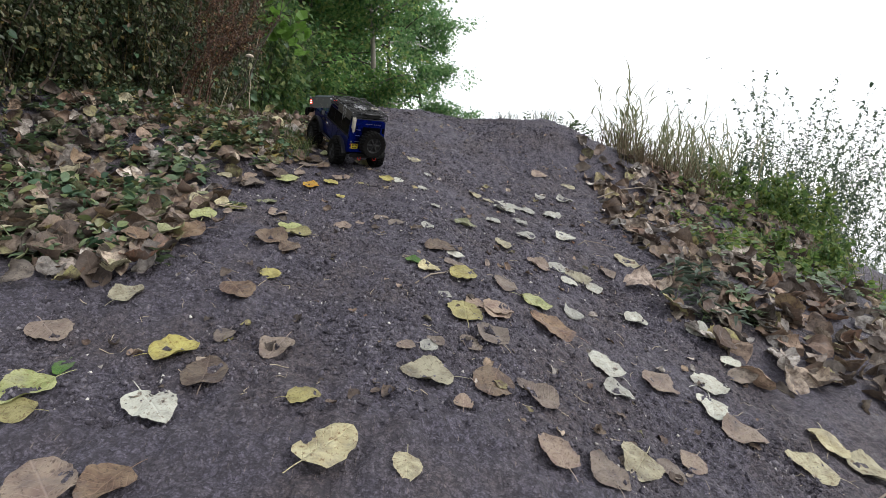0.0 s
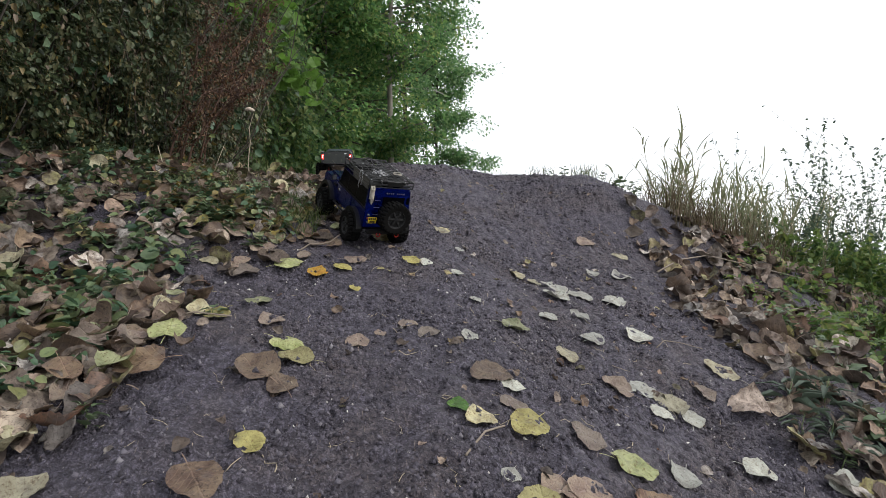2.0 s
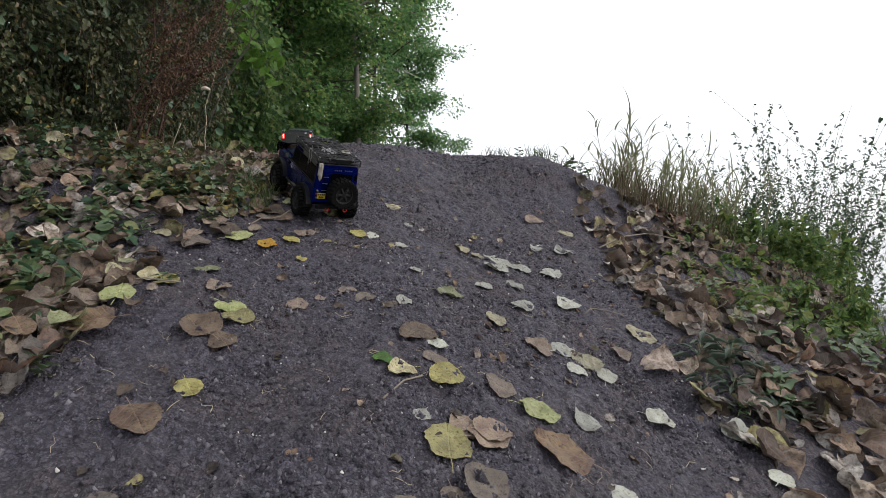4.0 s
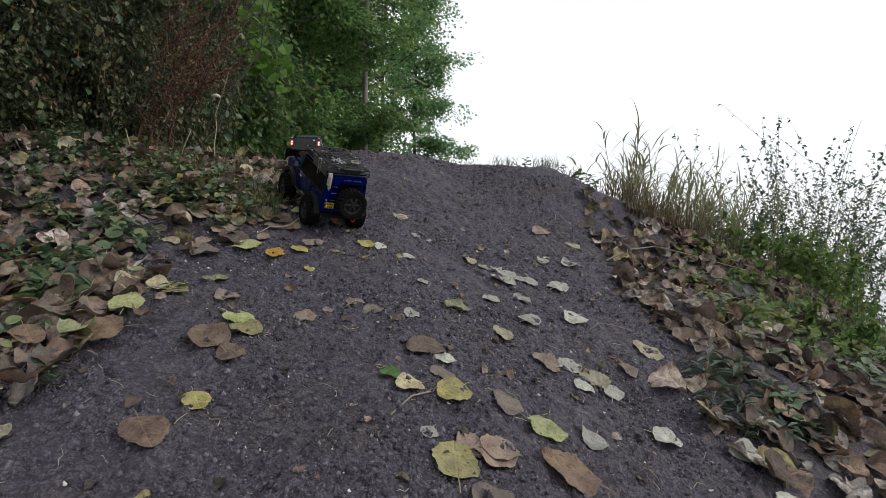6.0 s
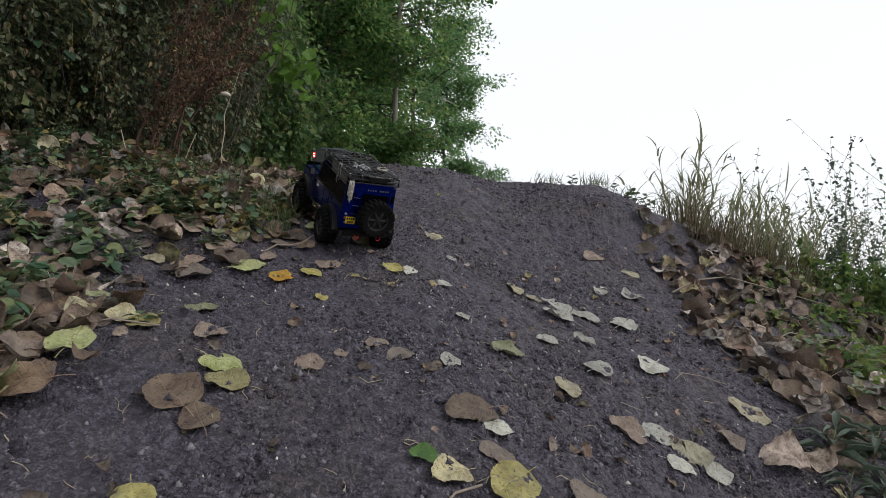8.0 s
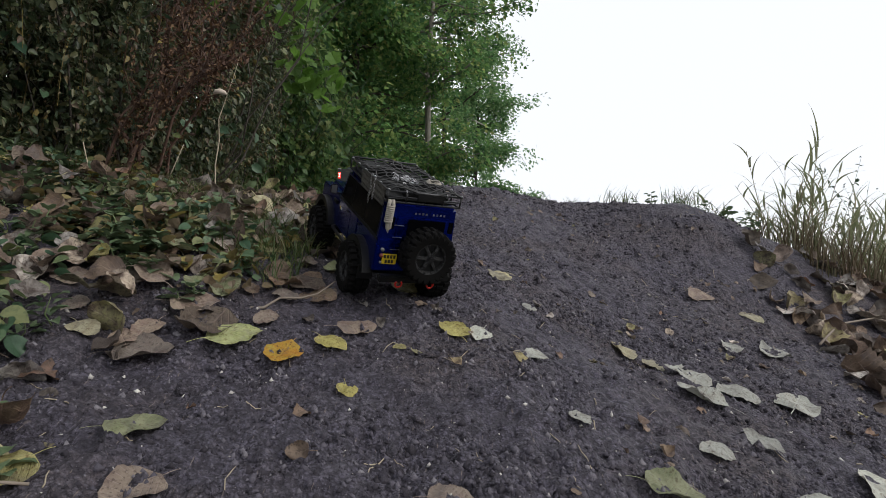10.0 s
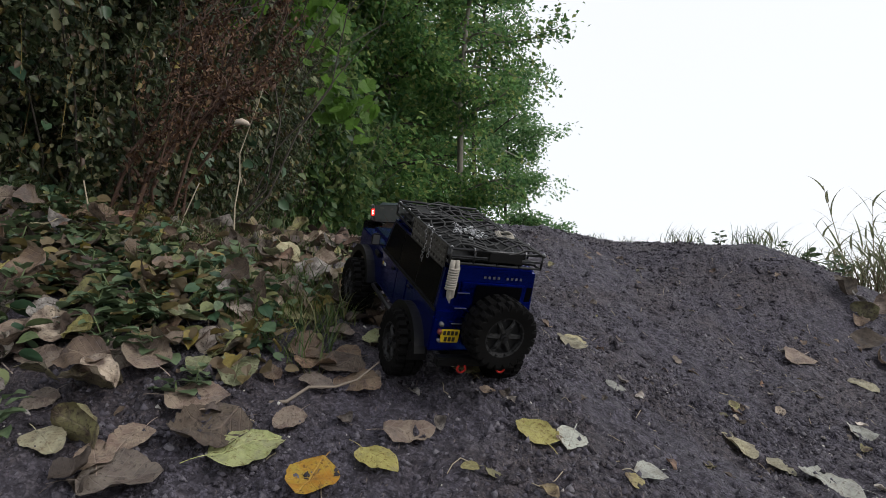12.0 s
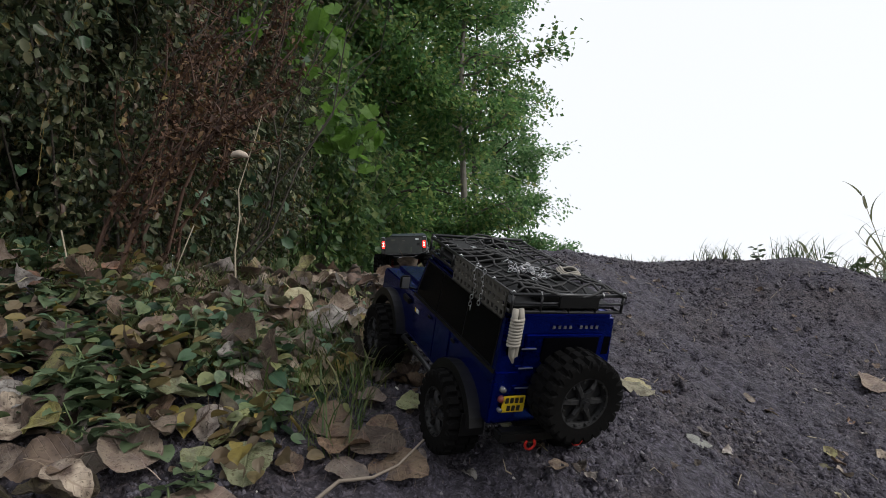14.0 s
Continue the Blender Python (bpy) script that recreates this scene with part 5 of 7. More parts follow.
def litter_bed(n, seed, place, label, lo=0.05, hi=0.1, tilt=24, rise=0.032):
    """The countless leaves under the heaps, in one mesh."""
    r = np.random.default_rng(seed)
    V, F, UV = [], [], []
    for i in range(n):
        v, f, uv = SHAPES[i % 16 if i % 3 == 0 else (2 * i) % 16]
        x, y = place(r)
        m = Matrix.Translation((x, y, gh(x, y) + r.uniform(-0.15 * rise, rise))) @ slope_turn(x, y) @ pose(0, 0, 0, r.normal(0, tilt), r.normal(0, tilt), r.uniform(0, 360)) @ Matrix.Scale(r.uniform(lo, hi), 4)
        o = len(V)
        V += [tuple(m @ Vector(p)) for p in v]
        F += [tuple(q + o for q in p) for p in f]
        UV += uv
    me = bpy.data.meshes.new("leaf_litter")
    me.from_pydata(V, [], F)
    layer = me.uv_layers.new(name="leaf")
    idx = np.empty(len(me.loops), np.int32)
    me.loops.foreach_get("vertex_index", idx)
    layer.data.foreach_set("uv", np.array(UV)[idx].ravel())
    me.shade_smooth()
    tagged(part("leaf_litter", me, LITTER_BED), label, "leaf litter", kind="stuff")


litter_bed(560, 411, lambda r: right_spot(r, 1.3, 3.4, 1.45), "brown rotting leaf litter below the reeds", 0.055, 0.125, 26)
litter_bed(44, 417, lambda r: right_spot(r, 1.45, 3.1, 0.55), "pale and brown curled leaves at the edge of the path", 0.05, 0.1, 18, 0.05)
litter_bed(130, 418, lambda r: (r.uniform(-1.75, -0.62), r.uniform(1.7, 2.55)), "curled leaves lying on weeds of the bank", 0.035, 0.075, 32, 0.07)
litter_bed(56, 419, lambda r: left_spot(r, 2.3, 3.3, 0.4), "fallen leaves along the upper edge of the path", 0.05, 0.09, 16, 0.035)
litter_bed(300, 416, lambda r: (r.uniform(1.32, 2.5), 3.15 + 0.3 * r.uniform(0, 1) + abs(r.normal(0, 0.2))), "brown leaf litter round the feet of reeds", 0.045, 0.09, 30, 0.03)
litter_bed(260, 412, lambda r: left_spot(r, 2.4, 3.3, 1.1), "brown rotting leaf litter below the hedge", 0.045, 0.09, 20, 0.02)
litter_bed(220, 414, lambda r: (r.normal(-1.25, 0.3), r.normal(2.15, 0.24)), "brown leaf litter between weeds at the hedge", 0.045, 0.09, 20, 0.02)
litter_bed(420, 413, lambda r: left_spot(r, 0.98, 1.86, 0.95), "brown rotting leaf litter beside the path")
litter_bed(330, 415, lambda r: (r.uniform(-0.7, 1.0), 0.55 + 3.0 * r.uniform(0, 1) ** 1.3), "small dry leaf fragments trodden into soil", 0.01, 0.032, 14, 0.008)


# ---- twigs ----
def twig(pts, r, label="thin dry twig lying on soil"):
    pts = [(x, y, gh(x, y) + r + dz) for x, y, dz in pts]
    ob = part("twig", Geo().tube(pts, [r * (1 - 0.12 * n) for n in range(len(pts))], 6), TWIG)
    tagged(ob, label, "twig", group="twigs")


twig([(-0.495, 2.025, 0), (-0.475, 2.042, 0.006), (-0.45, 2.061, 0.014), (-0.415, 2.079, 0.016), (-0.389, 2.106, 0.02), (-0.36, 2.13, 0.03)], 0.0032, "bent dry twig among brown leaves")
twig([(0.02, 1.07, 0), (0.06, 1.16, 0.005), (0.1, 1.19, 0.012)], 0.0025)
twig([(0.66, 1.92, 0), (0.7, 1.965, 0.008), (0.76, 1.99, 0.012), (0.84, 2.0, 0.012)], 0.002)
twig([(1.0, 0.75, 0), (1.15, 0.85, 0.02), (1.4, 0.9, 0.02)], 0.003)
twig([(1.0, 2.84, 0.02), (1.2, 3.08, 0.04), (1.39, 3.19, 0.05), (1.6, 3.2, 0.05), (1.92, 3.22, 0.06)], 0.0045, "long dry stalk lying across leaf litter")
twig([(1.3, 2.6, 0.02), (1.42, 2.7, 0.05), (1.56, 2.76, 0.05), (1.75, 2.85, 0.05)], 0.003)
twig([(-0.72, 1.45, 0.01), (-0.6, 1.47, 0.015), (-0.52, 1.5, 0.01)], 0.0022)


def straw_litter(n, seed):
    """Bits of straw, leaf stalk and root that lie on the soil, in one mesh."""
    r = np.random.default_rng(seed)
    g = Geo()
    for _ in range(n):
        x, y = r.uniform(-0.75, 1.05), 0.6 + 3.1 * r.uniform(0, 1) ** 1.2
        a, ln = r.uniform(0, 6.3), 0.012 + 0.045 * r.uniform(0, 1) ** 2.5
        w = r.uniform(0.0005, 0.0011)
        pts = []
        for t in (-0.5, -0.15, 0.2, 0.5):
            b = a + r.normal(0, 0.25)
            px, py = x + ln * t * math.cos(b), y + ln * t * math.sin(b)
            pts.append((px, py, gh(px, py) + 0.7 * w + 0.002 * r.uniform(0, 1)))
        g.tube(pts, [w, w, w * 0.9, w * 0.6], 4, False)
    tagged(part("straw_litter", g, STRAW), "short bits of dry straw and stalk on soil", "straw", kind="stuff")


straw_litter(420, 508)


# ---- crumbs and pebbles ----
def crumbs(name, label, material, n, seed, lo, hi, power, place):
    """Small angular lumps bedded in the soil, in one mesh."""
    r = np.random.default_rng(seed)
    V0 = np.array([(1, 0, 0), (-1, 0, 0), (0, 1, 0), (0, -1, 0), (0, 0, 1), (0, 0, -1)], float)
    F0 = np.array([(0, 2, 4), (2, 1, 4), (1, 3, 4), (3, 0, 4), (2, 0, 5), (1, 2, 5), (3, 1, 5), (0, 3, 5)])
    x, y = place(r, n)
    s = lo + (hi - lo) * r.uniform(0, 1, n) ** power
    a = r.uniform(0, 6.3, n)
    jig = r.uniform(0.65, 1.35, (n, 6, 1)) + 0
    V = V0[None] * jig * s[:, None, None] * r.uniform(0.75, 1.25, (n, 1, 3)) + r.normal(0, 0.18, (n, 6, 3)) * s[:, None, None]
    V = np.stack([V[..., 0] * np.cos(a)[:, None] - V[..., 1] * np.sin(a)[:, None], V[..., 0] * np.sin(a)[:, None] + V[..., 1] * np.cos(a)[:, None], V[..., 2]], -1)
    V = V + np.stack([x, y, ground_height(x, y) - s * 0.15], 1)[:, None]
    F = (F0[None] + 6 * np.arange(n)[:, None, None]).reshape(-1, 3)
    me = bpy.data.meshes.new(name)
    me.vertices.add(6 * n)
    me.vertices.foreach_set("co", V.ravel())
    me.loops.add(F.size)
    me.loops.foreach_set("vertex_index", F.ravel().astype(np.int32))
    me.polygons.add(len(F))
    me.polygons.foreach_set("loop_start", np.arange(0, F.size, 3, dtype=np.int32))
    me.update(calc_edges=True)
    tagged(part(name, me, material), label, "pebbles" if name == "pebbles" else "soil", kind="stuff")


def strip(x0, x1, y0, y1):
    """Places strewn over a stretch of the path, thicker in some patches than in others."""

    def place(r, n):
        x, y = r.uniform(x0, x1, 3 * n), r.uniform(y0, y1, 3 * n)
        keep = r.uniform(-0.7, 0.9, 3 * n) < lattice(x, y, 0.17, 21) + 0.5 * lattice(x, y, 0.06, 22)
        i = np.r_[np.flatnonzero(keep), np.flatnonzero(~keep)][:n]
        return x[i], y[i]

    return place


near_path, far_path = strip(-0.8, 1.0, 0.5, 2.6), strip(-0.75, 1.15, 2.5, 4.35)
crumbs("soil_crumbs", "loose dark crumbs of soil on the path", CRUMB, 62000, 501, 0.0013, 0.0065, 3.2, near_path)
crumbs("soil_crumbs", "loose dark crumbs of soil near the crest", CRUMB, 24000, 503, 0.002, 0.0068, 3.0, far_path)
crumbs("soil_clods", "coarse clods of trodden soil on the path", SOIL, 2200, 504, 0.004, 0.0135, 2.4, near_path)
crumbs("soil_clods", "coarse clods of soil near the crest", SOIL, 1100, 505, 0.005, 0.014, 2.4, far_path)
crumbs("pebbles", "small pale pebbles trodden into the path", PEBBLE, 900, 502, 0.0014, 0.0055, 2.8, near_path)


# ---- model cars: materials ----
def paint(name, color, rough=0.28, dust=(0.12, 0.1, 0.085), amount=0.35, metal=0.0):
    k = Nodes(name)
    p = k.coords()
    d = k.ramp(k.noise(p, 30, 6, 0.7), [(0.45, (0, 0, 0)), (0.75, (amount,) * 3)])
    col = k.mix(d, color, dust)
    k.bump(k.noise(p, 400, 2), 0.1, 0.0004)
    return k.done(col, k.ramp(k.noise(p, 22, 5), [(0.3, (rough,) * 3), (0.8, (rough + 0.22,) * 3)]), metal)


BLUE = paint("blue_metallic_car_paint", (0.0025, 0.017, 0.25), 0.1, (0.022, 0.02, 0.021), 0.25, 0.9)
DARK_GREEN = paint("dark_green_camouflage_paint", (0.008, 0.012, 0.009), 0.4, (0.05, 0.045, 0.038), 0.5)
# Pickup roof: greyer and lighter than the body, sky reflection put into the colour.
SKY_SHEEN_ROOF = paint("roof_paint_with_sky_sheen", (0.02, 0.035, 0.035), 0.22, (0.06, 0.065, 0.065), 0.3)
BLACK = plain("black_plastic", (0.005, 0.005, 0.005), 0.55, spec=0.25, grain=0.4, scale=120, bump=0.0004)
RUBBER = plain("dusty_black_rubber", (0.0045, 0.0043, 0.0042), 0.85, spec=0.1, grain=0.5, scale=90, bump=0.0006)
STEEL = plain("grey_steel", (0.45, 0.45, 0.46), 0.35, 1.0, grain=0.2, scale=90)
DARK_STEEL = plain("black_coated_steel", (0.01, 0.01, 0.011), 0.35, grain=0.3, scale=100)
RIM = plain("gunmetal_rim", (0.004, 0.004, 0.0045), 0.65, 0.0, grain=0.3, scale=100)
ROPE = plain("white_braided_rope", (0.32, 0.295, 0.25), 0.9, grain=0.35, scale=500, bump=0.0008)
BOARD = plain("weathered_tan_board", (0.06, 0.056, 0.047), 0.75, grain=0.35, scale=120)
YELLOW = plain("yellow_plate", (0.6, 0.43, 0.01), 0.4, grain=0.12, scale=200)
INK = plain("black_print", (0.01, 0.01, 0.01), 0.5)
WHITE = plain("white_print", (0.6, 0.6, 0.58), 0.5, grain=0.15)
RED = plain("red_anodised_metal", (0.5, 0.02, 0.012), 0.35, 0.3)
RED_PLASTIC = plain("dull_red_plastic", (0.14, 0.025, 0.018), 0.55)
OLIVE = plain("olive_plastic", (0.045, 0.05, 0.03), 0.55)
SACK = plain("grey_brown_canvas", (0.1, 0.085, 0.075), 0.9, grain=0.4, scale=200, bump=0.001)
PALE_SACK = plain("pale_canvas", (0.33, 0.3, 0.26), 0.9, grain=0.3, scale=200, bump=0.001)
CORD = plain("black_net_cord", (0.02, 0.02, 0.02), 0.7, grain=0.3)
k = Nodes("smoked_window")
SMOKED = k.done((0.002, 0.002, 0.003), 0.2, spec=0.04)
k = Nodes("lamp_glass")
LAMP = k.done((0.12, 0.12, 0.12), 0.12, spec=0.5)
k = Nodes("lit_tail_lamp")
k.b.inputs["Emission Color"].default_value = (1.0, 0.03, 0.02, 1)
k.b.inputs["Emission Strength"].default_value = 2.2
TAIL = k.done((0.5, 0.01, 0.01), 0.2)
k = Nodes("lit_tail_diode")
k.b.inputs["Emission Color"].default_value = (1.0, 0.35, 0.3, 1)
k.b.inputs["Emission Strength"].default_value = 14.0
DIODE = k.done((0.8, 0.3, 0.3), 0.2)


# ---- model cars: shapes ----
def soften(bm, size, segments=2):
    edges = [e for e in bm.edges if len(e.link_faces) == 2 and e.calc_face_angle(0) > 0.35]
    if size:
        bmesh.ops.bevel(bm, geom=edges, offset=size, segments=segments, affect="EDGES", clamp_overlap=True)
    bmesh.ops.recalc_face_normals(bm, faces=bm.faces)
    return bm


def block(sx, sy, sz, cx, cy, cz, bev=0.0015, turn=None):
    bm = bmesh.new()
    m = Matrix.Translation((cx, cy, cz))
    if turn:
        m = m @ pose(0, 0, 0, *turn)
    bmesh.ops.create_cube(bm, size=1, matrix=m @ Matrix.Diagonal((sx, sy, sz, 1)))
    return soften(bm, bev)


def hull(corners, bev=0.0015):
    """A box from its eight corners: four below and four above, in the same order round."""
    bm = bmesh.new()
    v = [bm.verts.new(c) for c in corners]
    for q in ((3, 2, 1, 0), (4, 5, 6, 7), (0, 1, 5, 4), (1, 2, 6, 5), (2, 3, 7, 6), (3, 0, 4, 7)):
        bm.faces.new([v[i] for i in q])
    return soften(bm, bev)


def side_profile(points, half, bev=0.002):
    """An outline in the plane of travel, drawn out across the car."""
    bm = bmesh.new()
    a = [bm.verts.new((-half, y, z)) for y, z in points]
    b = [bm.verts.new((half, y, z)) for y, z in points]
    n = len(points)
    bm.faces.new(a)
    bm.faces.new(b[::-1])
    for i in range(n):
        bm.faces.new((a[i], b[i], b[(i + 1) % n], a[(i + 1) % n]))
    bmesh.ops.recalc_face_normals(bm, faces=bm.faces)
    return soften(bm, bev)


def arc(y, z, r, a0, a1, n=12):
    return [(y + r * math.cos(radians(a0 + (a1 - a0) * i / n)), z + r * math.sin(radians(a0 + (a1 - a0) * i / n))) for i in range(n + 1)]


def flare(y, z, r0, r1, x0, x1):
    """A wheel-arch trim between two radii."""
    g = Geo()
    n = 16
    ring = []
    for i in range(n + 1):
        a = radians(18 + 144 * i / n)
        c, s = math.cos(a), math.sin(a)
        ring.append([(x0, y + c * r0, z + s * r0), (x0, y + c * r1, z + s * r1), (x1, y + c * (r1 + 0.001), z + s * (r1 + 0.001)), (x1, y + c * r0, z + s * r0)])
    g.add([p for q in ring for p in q], [(4 * i + j, 4 * i + (j + 1) % 4, 4 * i + 4 + (j + 1) % 4, 4 * i + 4 + j) for i in range(n) for j in range(4)] + [(0, 1, 2, 3), (4 * n + 3, 4 * n + 2, 4 * n + 1, 4 * n)])
    return g


def tyre_mesh(R, W, lugs):
    """A knobbly tyre round the x axis: blocks in three staggered rows stand out of one skin."""
    g = Geo()
    low = [(-0.3, 0.52), (-0.46, 0.55), (-0.5, 0.6), (-0.53, 0.74)]
    tread = [(-0.54, 0.84), (-0.52, 0.9), (-0.47, 0.94), (-0.22, 0.955), (-0.19, 0.955), (-0.15, 0.955), (0.0, 0.96), (0.15, 0.955), (0.19, 0.955), (0.22, 0.955), (0.47, 0.94), (0.52, 0.9), (0.54, 0.84)]
    prof = low + tread + [(-u, r) for u, r in low[::-1]]
    per = 6
    n, m = lugs * per, len(prof)
    V = []
    for i in range(n):
        for j, (u, r) in enumerate(prof):
            row = -1
            if 0.21 < abs(u) < 0.55 and r > 0.8 and abs(u) > 0.215:
                row = 0 if u < 0 else 1
            elif abs(u) < 0.16:
                row = 2
            on = row >= 0 and ((i + (0, 3, 1)[row] + round(3 * abs(u))) % per) < 4
            h = r + (0.065 if on else -0.03 if r > 0.8 else 0)
            a = 2 * math.pi * i / n
            V.append((u * W * (1.03 if on and abs(u) > 0.5 else 1), R * h * math.cos(a), R * h * math.sin(a)))
    g.add(V, [(i * m + j, i * m + (j + 1) % m, ((i + 1) % n) * m + (j + 1) % m, ((i + 1) % n) * m + j) for i in range(n) for j in range(m)])
    return g


def rim_mesh(R, W):
    g = Geo()
    n = 28
    prof = [(0.5, 0.6), (0.48, 0.56), (0.36, 0.52), (0.2, 0.5), (-0.4, 0.5), (-0.4, 0.56)]
    m = len(prof)
    g.add([(u * W, R * r * math.cos(2 * math.pi * i / n), R * r * math.sin(2 * math.pi * i / n)) for i in range(n) for u, r in prof],
          [(i * m + j, i * m + j + 1, ((i + 1) % n) * m + j + 1, ((i + 1) % n) * m + j) for i in range(n) for j in range(m - 1)])
    for i in range(6):
        a = 2 * math.pi * i / 6
        c, s = math.cos(a), math.sin(a)
        g.tube([(0.33 * W, R * 0.14 * c, R * 0.14 * s), (0.38 * W, R * 0.34 * c, R * 0.34 * s), (0.3 * W, R * 0.52 * c, R * 0.52 * s)], [R * 0.1, R * 0.075, R * 0.09], 6)
    g.tube([(-0.2 * W, 0, 0), (0.42 * W, 0, 0)], R * 0.2, 14)
    g.tube([(0.1 * W, 0, 0), (0.29 * W, 0, 0)], R * 0.51, 28)
    for i in range(12):
        a = 2 * math.pi * (i + 0.5) / 12
        y, z = R * 0.545 * math.cos(a), R * 0.545 * math.sin(a)
        g.tube([(0.44 * W, y, z), (0.53 * W, y, z)], R * 0.03, 6)
    return g


def wheel_kit(R, W, lugs):
    ty, ri = tyre_mesh(R, W, lugs).mesh("tyre", False), rim_mesh(R, W).mesh("rim", False)
    hub = Geo().tube([(-0.3 * W, 0, 0), (0.5 * W, 0, 0)], R * 0.13, 12).tube([(0.46 * W, 0, 0), (0.56 * W, 0, 0)], R * 0.07, 6).mesh("wheel", False)
    ty.materials.append(RUBBER)
    ri.materials.append(RIM)
    hub.materials.append(DARK_STEEL)

    def make(parent, m, name="wheel"):
        w = part(name, hub, None, parent)
        w.matrix_basis = m
        part("tyre", ty, None, w, "knobbly dusty black tyre")
        part("rim", ri, None, w, "dark six-spoke rim")
        return w

    return make


def stand(x, y, turn, base=0.32, track=0.2):
    """The pose of a car whose rear axle is over (x, y), resting on the hillside with its four wheels."""
    c, s = math.cos(radians(turn)), math.sin(radians(turn))

    def at(u, v):
        px, py = x + c * u - s * v, y + s * u + c * v
        return Vector((px, py, float(slope(px, py))))

    rl, rr, fl, fr = at(-track / 2, 0), at(track / 2, 0), at(-track / 2, base), at(track / 2, base)
    fwd = ((fl + fr) - (rl + rr)).normalized()
    right = ((rr + fr) - (rl + fl)).normalized()
    up = right.cross(fwd).normalized()
    right = fwd.cross(up)
    m = Matrix((right, fwd, up)).transposed().to_4x4()
    m.translation = (rl + rr) / 2 + up * 0.003
    return m


def chassis(top, base, dz=0.0):
    part("chassis", block(0.05, base + 0.12, 0.02, 0, base / 2, 0.083), BLACK, top)
    for y in (0, base):
        h = 0.058 + (dz if y == 0 else -dz)
        part("axle", Geo().tube([(-0.09, y, h), (-0.03, y, h), (-0.022, y, h), (0.01, y, h), (0.018, y, h), (0.09, y, h)], [0.009, 0.009, 0.02, 0.02, 0.009, 0.009], 10), BLACK, top)
        for s in (-1, 1):
            pts = [(s * 0.058 + 0.006 * math.cos(a), y + 0.006 * math.sin(a), 0.066 + 0.0009 * i) for i, a in enumerate(x * 0.7 for x in range(45))]
            part("spring", Geo().tube(pts, 0.0011, 5), RED if y == 0 else DARK_STEEL, top)


